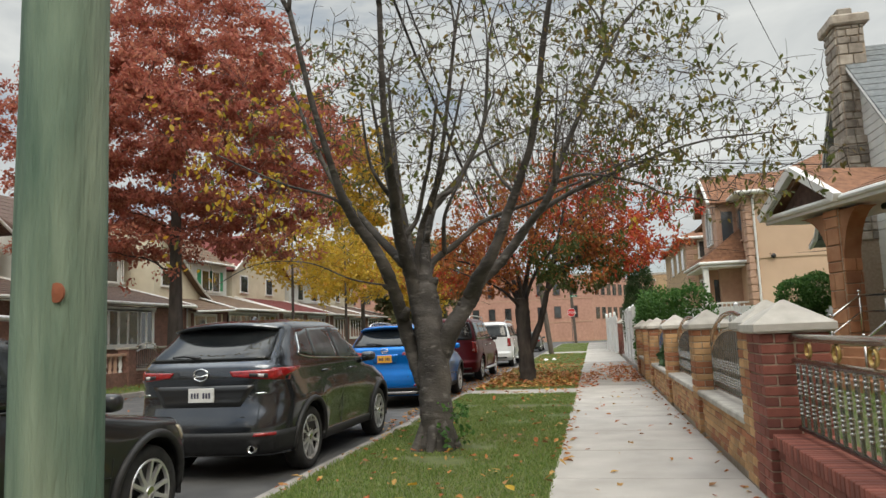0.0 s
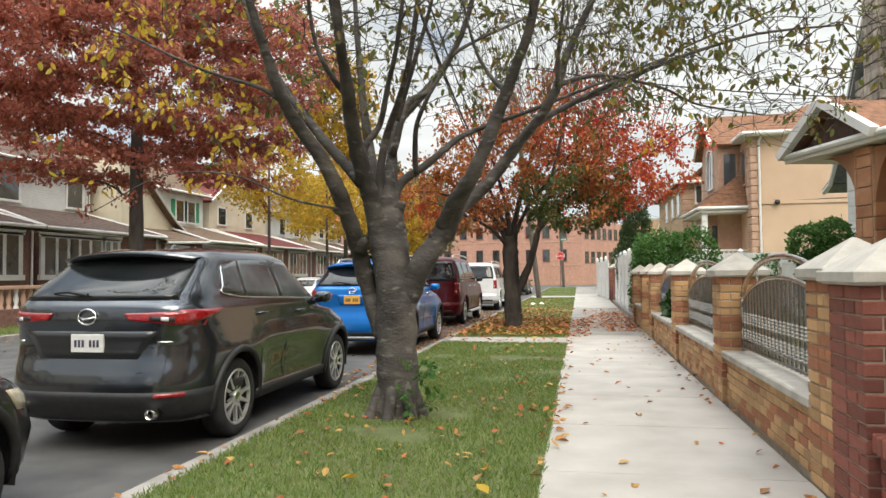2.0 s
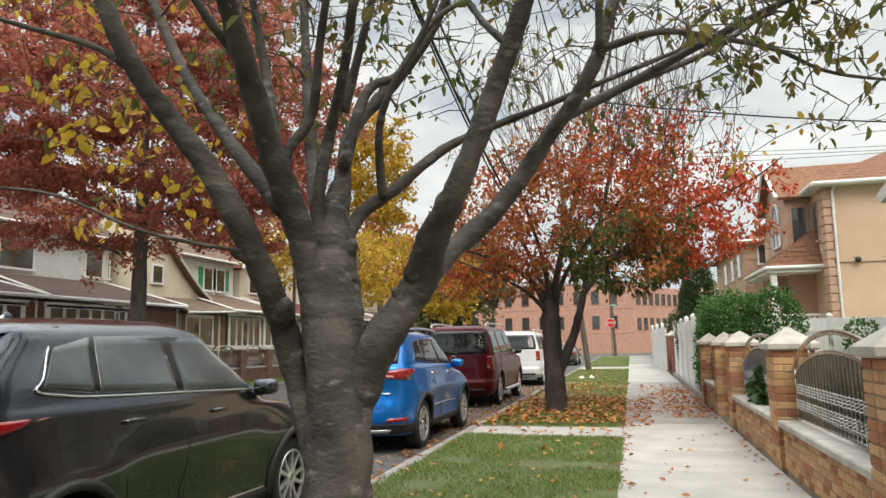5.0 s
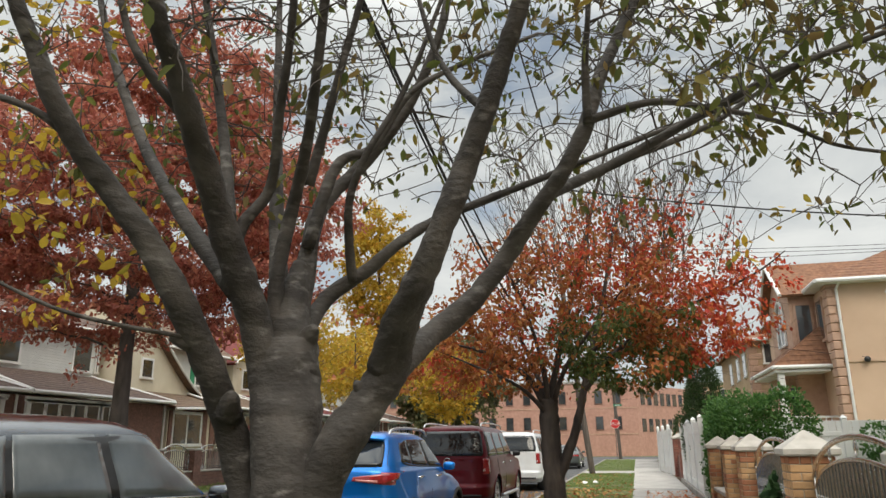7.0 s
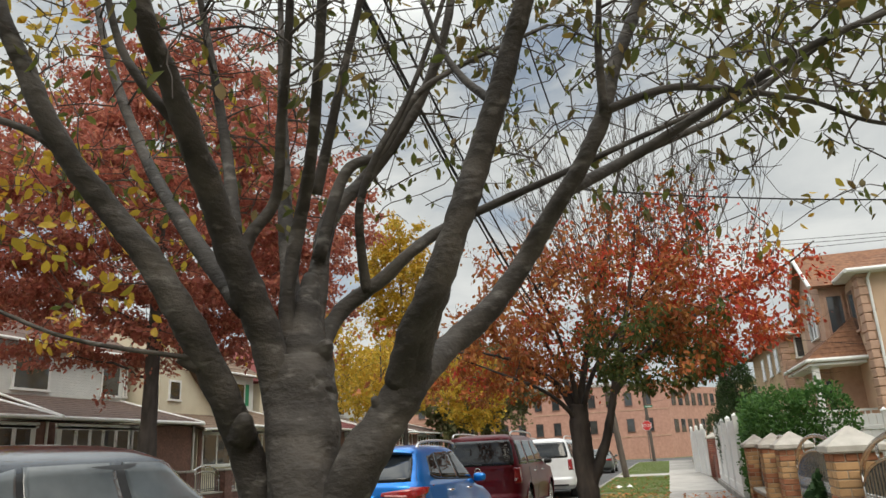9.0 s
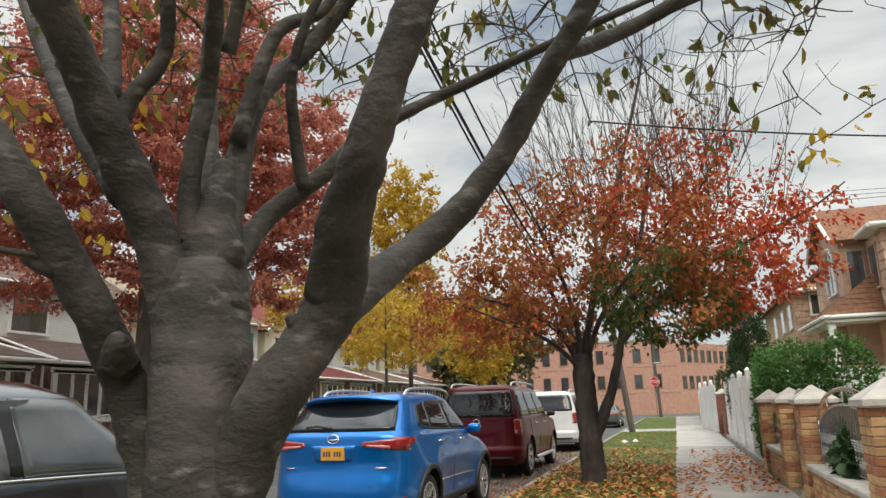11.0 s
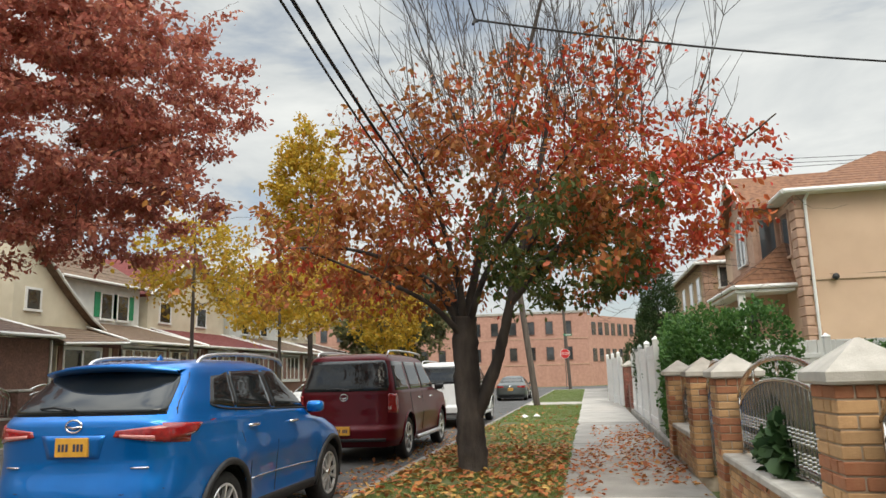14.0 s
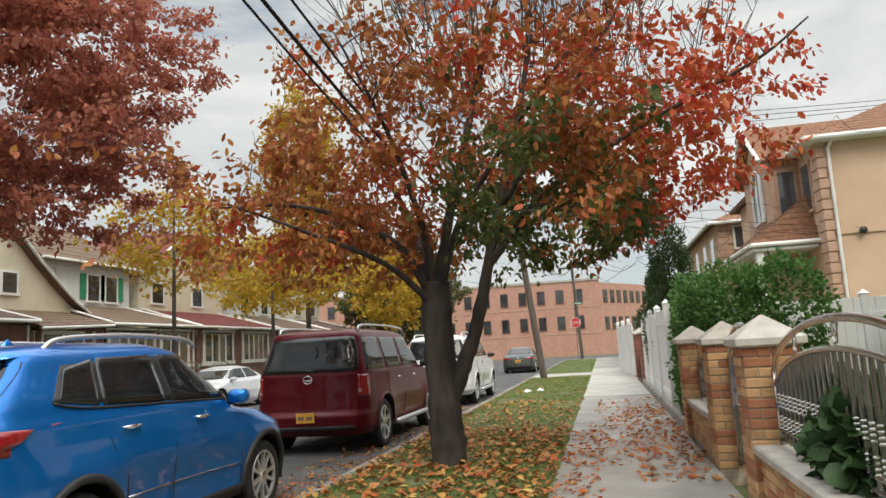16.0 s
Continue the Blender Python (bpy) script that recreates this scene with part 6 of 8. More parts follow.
# ---- hedges and shrubs ----
def shrub(name, label, blobs, n, leaf, material, seed, droop=0.1, width=0.4, clip_x=None):
    """A shrub: inner twigs and many leaves over lumpy volumes."""
    root = thing(name, (0, 0, 0), label, "shrub")
    t = Tree(seed)
    base = np.array([(c[0], c[1], -0.05) for c, _ in blobs])
    for c, r in blobs:
        t.limb([(c[0], c[1], -0.1), (c[0], c[1], max(0.1, c[2] * 0.5)), (c[0], c[1], c[2])], 0.04, 0.015, 6)
    P, A = [], []
    rng = t.rng
    for c, r in blobs:
        T = in_crown(rng, 26, c, np.array(r) * 0.85, -0.95, 0.5, seed)
        t.reach(T[T[:, 2] > 0.02], 0.1, 0.008, 0.004, 0.06, 4)
        vol = r[0] * r[1] + r[0] * r[2] + r[1] * r[2]
        k = int(n * vol)
        v = rng.normal(size=(k, 3))
        v /= np.linalg.norm(v, axis=1, keepdims=True)
        lump = np.array([0.92 + 0.26 * noise.noise(tuple(q * 2.6 + seed)) + 0.14 * noise.noise(tuple(q * 7 + seed)) for q in v])[:, None]
        p = np.array(c) + v * lump * np.array(r) * (rng.uniform(0.55, 1.03, (k, 1)) ** 0.4)
        P.append(p)
        A.append(v * 0.7 + rng.normal(size=(k, 3)) * 0.6 + np.array([0, 0, -droop]))
    P, A = np.vstack(P), np.vstack(A)
    m = P[:, 2] > 0.0
    if clip_x:
        m &= (P[:, 0] > clip_x) & ((P[:, 1] < 25.9) | (P[:, 0] > 1.95) | (P[:, 2] > 2.15))
    t.finish(root, M_TWIG)
    leaf_mesh("foliage", P[m], A[m], leaf, material, root, width, 0.35, "", seed)
    return root


shrub("round_shrub", "tall leafy green shrub behind the brick wall", [((3.5, 24.3, 1.75), (0.72, 0.7, 1.0)), ((2.65, 24.4, 1.7), (0.8, 0.8, 0.95))], 1500, 0.085, M_LEAF_HEDGE, 71)
shrub("ivy_hedge", "dense green hedge spilling over the edge of the walk", [((2.35, 24.4, 0.95), (0.65, 0.8, 1.15)), ((2.5, 26.2, 1.2), (0.75, 1.2, 1.4)), ((2.6, 28.2, 1.2), (0.7, 1.2, 1.4))], 1500, 0.085, M_LEAF_HEDGE, 73, clip_x=1.74)
shrub("arborvitae", "tall dark conical evergreen beside the walk", [((2.45, 30.6, 1.9), (0.62, 0.75, 2.2)), ((2.4, 30.6, 3.4), (0.5, 0.55, 1.0))], 2300, 0.10, M_LEAF_ARB, 75, -0.6, 0.16)
shrub("arborvitae", "tall dark conical evergreen beside the walk", [((2.3, 33.2, 1.6), (0.55, 0.7, 1.7)), ((2.3, 33.2, 2.7), (0.4, 0.5, 0.9))], 2300, 0.10, M_LEAF_ARB, 76, -0.6, 0.16)
shrub("arborvitae", "slim dark evergreen beyond the white gate", [((3.2, 58, 1.6), (0.6, 0.7, 1.9))], 900, 0.14, M_LEAF_ARB, 77, -0.6, 0.16)
shrub("broadleaf_plant", "broad-leaved dark green plant growing through the railing", [((2.2, 16.55, 0.72), (0.36, 0.5, 0.40)), ((2.3, 17.1, 0.62), (0.36, 0.42, 0.30))], 1500, 0.16, M_LEAF_DARK, 79, 0.3, 0.45)
shrub("broadleaf_plant", "broad-leaved dark green plant in the front yard", [((2.35, 12.0, 0.7), (0.3, 0.6, 0.28))], 900, 0.14, M_LEAF_DARK, 80, 0.3, 0.45)
shrub("round_shrub", "clipped green shrub by the porch stairs", [((6.2, 22.8, 2.0), (0.62, 0.6, 0.62)), ((6.75, 22.9, 2.2), (0.5, 0.5, 0.55)), ((6.4, 22.8, 1.0), (0.6, 0.5, 1.1))], 2600, 0.08, M_LEAF_HEDGE, 81)
shrub("low_shrub", "yellow-green low shrub behind the railing", [((2.9, 5.2, 0.5), (0.3, 1.6, 0.32))], 900, 0.07, M_LEAF_HEDGE, 82)
shrub("clipped_shrub", "bright green clipped shrub above the white fence", [((5.5, 24.6, 1.45), (0.45, 0.35, 0.45)), ((5.5, 24.6, 0.7), (0.4, 0.35, 0.7))], 1300, 0.07, M_LEAF_HEDGE, 83)


def vinyl_fence(pts, top, label, scallop=0.0):
    """A white fence of tall boards between posts."""
    root = thing("white_fence", (0, 0, 0), label, "fence", "white fences")
    (x0, y0), (x1, y1) = pts
    ln = math.hypot(x1 - x0, y1 - y0)
    n = max(2, int(ln / 0.17))
    ux, uy = (x1 - x0) / ln, (y1 - y0) / ln
    ang = math.degrees(math.atan2(uy, ux))
    for k in range(n):
        s = (k + 0.5) * ln / n
        f = (s / 2.4) % 1.0
        z = top - scallop * math.sin(math.pi * f)
        b = box("board", (-ln / n / 2 + 0.004, -0.015, 0.03, ln / n / 2 - 0.004, 0.015, z), M_VINYL, root, 0.004)
        b.matrix_basis = pose(x0 + ux * s, y0 + uy * s, 0, 0, 0, ang)
    s = 0.0
    while s <= ln + 0.01:
        p = box("post", (-0.065, -0.065, -0.1, 0.065, 0.065, top + 0.06), M_VINYL, root, 0.01)
        p.matrix_basis = pose(x0 + ux * s, y0 + uy * s, 0, 0, 0, ang)
        c = mesh_ob("post_cap", [(-0.08, -0.08, top + 0.06), (0.08, -0.08, top + 0.06), (0.08, 0.08, top + 0.06), (-0.08, 0.08, top + 0.06), (0, 0, top + 0.14)], [(3, 2, 1, 0), (0, 1, 4), (1, 2, 4), (2, 3, 4), (3, 0, 4)], M_VINYL, root)
        c.matrix_basis = pose(x0 + ux * s, y0 + uy * s, 0, 0, 0, ang)
        s += 2.4
    for z in (0.25, top - 0.35):
        r = box("rail", (0, -0.03, z, ln, 0.03, z + 0.1), M_VINYL, root, 0.006)
        r.matrix_basis = pose(x0, y0, 0, 0, 0, ang)
    return root


vinyl_fence(((2.6, 25.3), (12.5, 25.3)), 1.9, "tall white vinyl fence between two gardens")
vinyl_fence(((1.86, 26.2), (1.86, 35.6)), 2.0, "tall white vinyl fence beside the walk", 0.04)
vinyl_fence(((1.35, 46.2), (1.75, 40.2)), 2.1, "white gate standing open over the walk", 0.15)
vinyl_fence(((1.9, 46.5), (1.9, 70.0)), 1.9, "white vinyl fence along the walk to the corner", 0.2)
pillar(2.05, 36.3, "red brick pillar beside the white fence", "red", 0.5, 1.55)
pillar(2.0, 39.8, "red brick pillar beside the white gate", "red", 0.5, 1.55)
tagged(box("wall_garden", (1.74, 23.3, -0.3, 1.84, 35.6, 0.14), M_CURB, bevel=0.02), "low grey concrete edging under the hedge", "wall", kind="structure")
tagged(box("wall_side", (1.9, 36.6, -0.3, 2.1, 39.5, 0.9), M_DBRICK, bevel=0.02), "low dark brick garden wall", "wall", kind="structure")

# ---- poles, signs, wires ----
def pole(at, top, r, label, material, lean=(0, 0)):
    root = thing("utility_pole", (at[0], at[1], 0), label, "utility pole")
    V, F = [], []
    n = 26
    tube(V, F, [(lean[0] * k / n, lean[1] * k / n, -0.3 + (top + 0.3) * k / n) for k in range(n + 1)], [r * (1 - 0.25 * k / n) * (1 + 0.012 * math.sin(k * 1.7)) for k in range(n + 1)], 24)
    mesh_ob("shaft", V, F, material, root, smooth=True)
    return root


near_pole = pole((-1.262, 3.0), 10.5, 0.147, "green-tinted treated wooden utility pole on the lawn", M_POLE)
V, F = [], []
lathe(V, F, [(0.0, 0.0), (0.045, 0.004), (0.045, 0.012), (0.0, 0.016)], 20, (0.0, -0.155, 1.62), "y")
tag = mesh_ob("rust_tag", [(a * 0.6 + 0.085, b + 0.03, (c - 1.62) * 0.7 + 1.55) for a, b, c in V], F, pbr("rust", (0.2, 0.06, 0.03), (0.3, 0.1, 0.05), 20, 0.9), near_pole, "rusty worn tag")
pole((-1.9, 42.6), 11.6, 0.15, "weathered wooden utility pole leaning over the lawn", M_POLE_DARK, (-1.3, 0.3))
far_pole = pole((-1.35, 79.0), 9.0, 0.16, "weathered utility pole at the corner", M_POLE_DARK, (-0.35, 0))
box("cross_arm", (-1.5, -0.06, 8.2, 1.1, 0.06, 8.34), M_POLE_DARK, far_pole)

stop_sign = thing("stop_sign", (-1.55, 74.6, 0), "red octagonal stop sign on a steel post at the corner", "stop sign")
V, F = [], []
tube(V, F, [(0, 0, -0.2), (0, 0, 4.6)], [0.035] * 2, 10)
mesh_ob("post", V, F, M_IRON, stop_sign)
oct_pts = [(0.42 * math.cos(radians(22.5 + 45 * k)), 3.05 + 0.42 * math.sin(radians(22.5 + 45 * k))) for k in range(8)]
prism("border", [(x * 1.07, 3.05 + (z - 3.05) * 1.07) for x, z in oct_pts], "y", -0.045, -0.04, M_WHITE, stop_sign)
prism("face", oct_pts, "y", -0.055, -0.0455, M_STOP, stop_sign)
txt = bpy.data.curves.new("stop_lettering", "FONT")
txt.body, txt.size, txt.extrude, txt.align_x = "STOP", 0.34, 0.002, "CENTER"
txt.materials.append(M_WHITE)
lett = new("lettering", txt)
lett.parent = stop_sign
lett.matrix_basis = pose(0, -0.06, 2.93, 90, 0, 0)
street_sign = thing("street_sign", (-1.55, 74.6, 4.6), "small green street name plate on the sign post", "street sign")
box("plate", (-0.05, -0.02, 0.0, 0.7, 0.02, 0.2), M_SIGN_G, street_sign, 0.004)
box("plate_lettering", (0.08, -0.024, 0.07, 0.6, -0.021, 0.13), M_WHITE, street_sign)


def wire(a, b, sag, r, label, n=24):
    V, F = [], []
    a, b = Vector(a), Vector(b)
    pts = []
    for k in range(n + 1):
        u = k / n
        p = a.lerp(b, u)
        p.z -= 4 * sag * u * (1 - u)
        pts.append(p)
    tube(V, F, pts, [r] * (n + 1), 6)
    return tagged(mesh_ob("overhead_wire", V, F, M_WIRE), label, "cable", "overhead cables")


STREET_WIRES = ((-1.5, 6.9, -2.95, 7.3, 2.7, 0.02), (-1.42, 7.1, -2.85, 7.5, 2.65, 0.014), (-1.38, 6.6, -2.9, 7.0, 2.75, 0.012), (-1.15, 8.0, -2.4, 8.4, 2.15, 0.009), (-1.05, 8.3, -2.3, 8.8, 2.2, 0.009))
for xa, za, xb, zb, sag, r in STREET_WIRES:
    wire((xa, 3.0, za), (xb, 42.8, zb), sag, r, "black cable strung along the street between utility poles")
    wire((xb, 42.8, zb), (-1.7, 79.0, 8.3), 1.6, r, "black cable strung along the street between utility poles")
wire((-1.2, 3.0, 8.6), (-0.74, 18.4, 5.86), 0.25, 0.012, "service cable dropping towards a house")
wire((-0.74, 18.4, 5.86), (6.75, 20.7, 5.35), 0.12, 0.014, "twisted service cable running to a house")
splice = thing("cable_splice", (-0.74, 18.4, 5.86), "dark splice clamp on the service cable", "cable clamp")
V, F = [], []
tube(V, F, [(-0.02, -0.06, -0.09), (0, 0, 0), (0.03, 0.03, -0.02)], [0.02, 0.03, 0.015], 8)
mesh_ob("clamp", V, F, M_BLACK, splice)
for z, zb in ((11.2, 10.7), (11.0, 10.5), (10.5, 10.6)):
    wire((-3.0, 42.8, z), (22.0, 43.5, zb - 0.3), 0.25, 0.012, "cable crossing towards the houses")
wire((-3.0, 42.8, 8.2), (8.95, 36.75, 4.52), 0.3, 0.009, "thin service cable to the stucco house")
wire((-1.2, 3.0, 9.0), (7.0, 24.0, 8.6), 0.3, 0.009, "thin service cable to the gabled house")


# ---- houses ----
def window(root, plane, at, u, z0, z1, frame_m=M_WHITE, bars=1, face=-1, fw=0.09, mull=0):
    """A framed window on a wall: plane x (u runs along y) or y (u runs along x); face: the way it looks."""
    u0, u1 = u

    def b(a, c, ua, ub, za, zb):
        lo, hi = min(a, c), max(a, c)
        return (lo, ua, za, hi, ub, zb) if plane == "x" else (ua, lo, za, ub, hi, zb)
    w = box("window", b(at - 0.05 * -face, at + 0.02 * face, u0, u1, z0, z1), M_PANE, root)
    o = at + 0.06 * face
    i = at - 0.03 * face
    for name, ua, ub, za, zb in (("frame_side", u0 - fw, u0, z0, z1), ("frame_side", u1, u1 + fw, z0, z1), ("frame_head", u0 - fw, u1 + fw, z1, z1 + fw), ("sill", u0 - fw * 1.4, u1 + fw * 1.4, z0 - fw, z0)):
        box(name, b(i, o + (0.03 * face if name == "sill" else 0), ua, ub, za, zb), frame_m, w)
    if bars:
        zm = (z0 + z1) / 2
        box("sash_bar", b(i, at + 0.045 * face, u0, u1, zm - 0.03, zm + 0.03), frame_m, w)
    for k in range(mull):
        um = u0 + (u1 - u0) * (k + 1) / (mull + 1)
        box("mullion", b(i, at + 0.05 * face, um - fw * 0.42, um + fw * 0.42, z0, z1), frame_m, w)
    return w


def gutter(root, a, b, r=0.07, m=M_WHITE, name="gutter"):
    V, F = [], []
    tube(V, F, [a, b], [r, r], 8)
    return mesh_ob(name, V, F, m, root)


def slab_roof(root, quad, thick, material, name="roof", courses=0):
    """A roof slope with thickness from four corners, stepped into shingle courses."""
    q = [Vector(p) for p in quad]
    n = (q[1] - q[0]).cross(q[3] - q[0]).normalized()
    if n.z < 0:
        n = -n
    sides = []
    for lo, hi in ((q[0], q[3]), (q[1], q[2])):
        row = [lo - n * thick]
        for k in range(max(1, courses)):
            a, b = lo.lerp(hi, k / max(1, courses)), lo.lerp(hi, (k + 1) / max(1, courses))
            row += [a + n * (0.02 if courses else 0), b + n * (0.006 if courses else 0)]
        sides.append(row + [hi - n * thick])
    m = len(sides[0])
    V = [tuple(p) for row in sides for p in row]
    F = [(i, (i + 1) % m, m + (i + 1) % m, m + i) for i in range(m)] + [tuple(range(m - 1, -1, -1)), tuple(range(m, 2 * m))]
    return mesh_ob(name, V, F, material, root)


# across the street: a row of porch-fronted houses
def row_house(y0, y1, label, brick_m, roof_m, wall_m, bays, upper, gable, shutters=False, trim=M_WHITE, xf=-20.0):
    """bays: window spans on the enclosed porch; upper: windows of the set-back floor."""
    root = thing("row_house", (0, 0, 0), label, "house", "houses across the street")
    xb, xr = xf - 3.6, xf - 12.0
    box("porch_wall", (xf - 3.6, y0 + 0.1, -0.3, xf, y1 - 0.1, 3.2), brick_m, root)
    for a, b in bays:
        window(root, "x", xf, (a, b), 1.5, 2.95, trim, 0, 1, 0.2, max(1, int((b - a) / 0.75)))
        for k in range(2):
            box("lintel_trim", (xf + 0.03, a - 0.3, 2.98 + k * 0.1, xf + 0.06 + k * 0.04, b + 0.3, 3.06 + k * 0.1), trim, root)
    slab_roof(root, [(xf + 0.45, y0 - 0.1, 3.35), (xf + 0.45, y1 + 0.1, 3.35), (xb, y1 - 0.6, 4.5), (xb, y0 + 0.6, 4.5)], 0.14, roof_m, "porch_roof", 10)
    gutter(root, (xf + 0.47, y0 - 0.1, 3.30), (xf + 0.47, y1 + 0.1, 3.30))
    for yy in (y0 - 0.1, y1 + 0.1):
        gutter(root, (xf + 0.45, yy, 3.36), (xb, yy + (0.7 if yy < (y0 + y1) / 2 else -0.7), 4.53), 0.05, M_WHITE, "rake_trim")
    box("main_wall", (xr, y0 + 0.25, -0.3, xb, y1 - 0.25, 6.6), wall_m, root)
    for k in range(19):
        box("siding_board", (xb, y0 + 0.25, 4.3 + k * 0.12, xb + 0.02, y1 - 0.25, 4.3 + k * 0.12 + 0.112), wall_m, root)
    for a, b in upper:
        window(root, "x", xb + 0.02, (a, b), 4.75 if not gable else 4.9, 6.0, trim, 1, 1, 0.1, 0)
        if shutters:
            for s, e in ((a - 0.52, a - 0.12), (b + 0.12, b + 0.52)):
                box("shutter", (xb + 0.03, s, 4.8, xb + 0.07, e, 6.05), M_GREEN, root, 0.006, "green wooden shutter")
    ym = (y0 + y1) / 2
    if gable:
        prism("gable_wall", [(y0 + 0.25, 6.6), (y1 - 0.25, 6.6), (ym, 9.2)], "x", xr, xb, wall_m, root)
        slab_roof(root, [(xb + 0.4, y0 - 0.1, 6.35), (xr, y0 - 0.1, 6.35), (xr, ym, 9.4), (xb + 0.4, ym, 9.4)], 0.16, roof_m)
        slab_roof(root, [(xb + 0.4, y1 + 0.1, 6.35), (xr, y1 + 0.1, 6.35), (xr, ym, 9.4), (xb + 0.4, ym, 9.4)], 0.16, roof_m)
        for yy in (y0 - 0.1, y1 + 0.1):
            gutter(root, (xb + 0.42, yy, 6.3), (xb + 0.42, ym, 9.35), 0.07, M_WHITE, "rake_trim")
    else:
        slab_roof(root, [(xb + 0.5, y0 - 0.1, 6.55), (xb + 0.5, y1 + 0.1, 6.55), (xb - 3.5, y1 - 0.2, 8.9), (xb - 3.5, y0 + 0.2, 8.9)], 0.16, roof_m, "roof", 8)
        slab_roof(root, [(xr, y0 - 0.1, 6.55), (xr, y1 + 0.1, 6.55), (xb - 3.5, y1 - 0.2, 8.9), (xb - 3.5, y0 + 0.2, 8.9)], 0.16, roof_m)
        gutter(root, (xb + 0.52, y0 - 0.1, 6.5), (xb + 0.52, y1 + 0.1, 6.5))
    gutter(root, (xf + 0.05, y1 - 0.05, 0.0), (xf + 0.05, y1 - 0.05, 3.2), 0.045, M_WHITE, "downpipe")
    return root


row_house(7.0, 16.6, "brown-roofed house with a glazed brick porch", M_DBRICK, M_SHINGLE_D, M_YELLOW, [(8.5, 11.0), (12.5, 15.2)], [(9.5, 10.5), (13, 14)], True)
row_house(16.9, 26.3, "yellow-gabled house with a glazed brick porch and brown roof", M_DBRICK, M_SHINGLE_D, M_YELLOW, [(18.2, 20.8), (24.3, 25.6)], [(19, 20), (22.5, 23.5)], True)
row_house(26.6, 34.4, "brick-porched house with white bay windows and a dark brown roof", M_DBRICK, M_SHINGLE_D, M_SIDING, [(26.9, 30.2), (30.5, 31.3)], [(28.0, 29.6), (34.0, 34.05), (32.6, 33.6)], False)
row_house(38.6, 45.3, "white house with green shutters, brown shingle roof and glazed porch", M_DBRICK, M_SHINGLE_B, M_SIDING, [(38.9, 41.9), (42.6, 44.7)], [(41.9, 42.7), (43.2, 44.0)], False, True)
row_house(45.6, 54.7, "house with a brick porch and dark red roof behind yellow trees", M_DBRICK, M_SHINGLE_R, M_CREAM, [(46.4, 49.2), (50.6, 53.6)], [(47, 48), (51, 52)], True)
row_house(55.0, 63.5, "house with a brick porch and brown roof", M_DBRICK, M_SHINGLE_B, M_SIDING, [(56, 58.6), (59.8, 62.5)], [(57, 58), (60, 61)], False)
row_house(63.8, 71.5, "house with a brick porch near the corner", M_DBRICK, M_SHINGLE_D, M_CREAM, [(65, 67), (68, 70.5)], [(66, 67), (69, 70)], True)
# cream house with a swept gable over a low porch
swept = thing("swept_gable_house", (0, 0, 0), "cream stucco house with a swept brown gable over a brick porch", "house", "houses across the street")
rake = [(40.3, 3.65), (39.6, 3.95), (38.8, 4.4), (37.9, 5.05), (36.9, 5.85), (35.9, 6.75), (34.9, 7.75)]
prism("gable_wall", [(34.5, -0.3), (40.1, -0.3)] + [(a - 0.05, b - 0.05) for a, b in rake] + [(34.5, 8.1)], "x", -31.0, -22.0, M_CREAM, swept)
for (ya, za), (yb, zb) in zip(rake, rake[1:]):
    slab_roof(swept, [(-21.6, ya, za + 0.06), (-31, ya, za + 0.06), (-31, yb, zb + 0.06), (-21.6, yb, zb + 0.06)], 0.1, M_SHINGLE_B, "roof")
    gutter(swept, (-21.58, ya, za - 0.02), (-21.58, yb, zb - 0.02), 0.06, M_SIDING, "rake_trim")
box("porch_wall", (-22.0, 34.7, -0.3, -20.0, 38.5, 3.0), M_CREAM, swept)
for a, b in ((34.75, 35.0), (37.4, 37.75), (38.05, 38.4)):
    box("brick_pier", (-20.06, a, -0.3, -19.94, b, 3.0), M_DBRICK, swept)
window(swept, "x", -20.0, (35.1, 37.2), 1.55, 2.85, M_WHITE, 1, 1, 0.14, 1)
window(swept, "x", -22.0, (35.2, 35.9), 4.6, 5.4, M_WHITE, 1, 1, 0.1)
slab_roof(swept, [(-19.5, 34.5, 3.12), (-19.5, 38.5, 3.30), (-22.0, 38.5, 3.95), (-22.0, 34.5, 3.95)], 0.12, M_SHINGLE_B, "porch_roof", 6)
gutter(swept, (-19.48, 34.5, 3.05), (-19.48, 38.5, 3.22), 0.06)


# fence across the street
def far_fence(y0, y1, x=-15.65):
    y = y0
    while y < y1:
        r = thing("brick_pillar", (x, y, 0), "dark brick fence pillar with a flat cap across the street", "pillar", "pillars across the street")
        box("shaft", (-0.22, -0.22, -0.3, 0.22, 0.22, 1.28), M_DBRICK, r, 0.01)
        box("cap", (-0.27, -0.27, 1.28, 0.27, 0.27, 1.36), M_CAP, r, 0.02)
        w = thing("low_brick_wall", (x, y + 1.13, 0), "low dark brick wall across the street", "wall", "walls across the street")
        for k in range(4):
            box("brick_course", (-0.14, -0.9, -0.2 if k == 0 else k * 0.13, 0.14, 0.9, (k + 1) * 0.13 - 0.012), M_DBRICK, w, 0.006)
        box("coping", (-0.17, -0.9, 0.52, 0.17, 0.9, 0.58), M_CAP, w, 0.01)
        arched_panel(x, y + 0.24, y + 2.02, 0.58, 1.12, 1.48, "white-painted arched railing across the street", "arched_railing")
        y += 2.26


far_fence(23.48, 41.0)
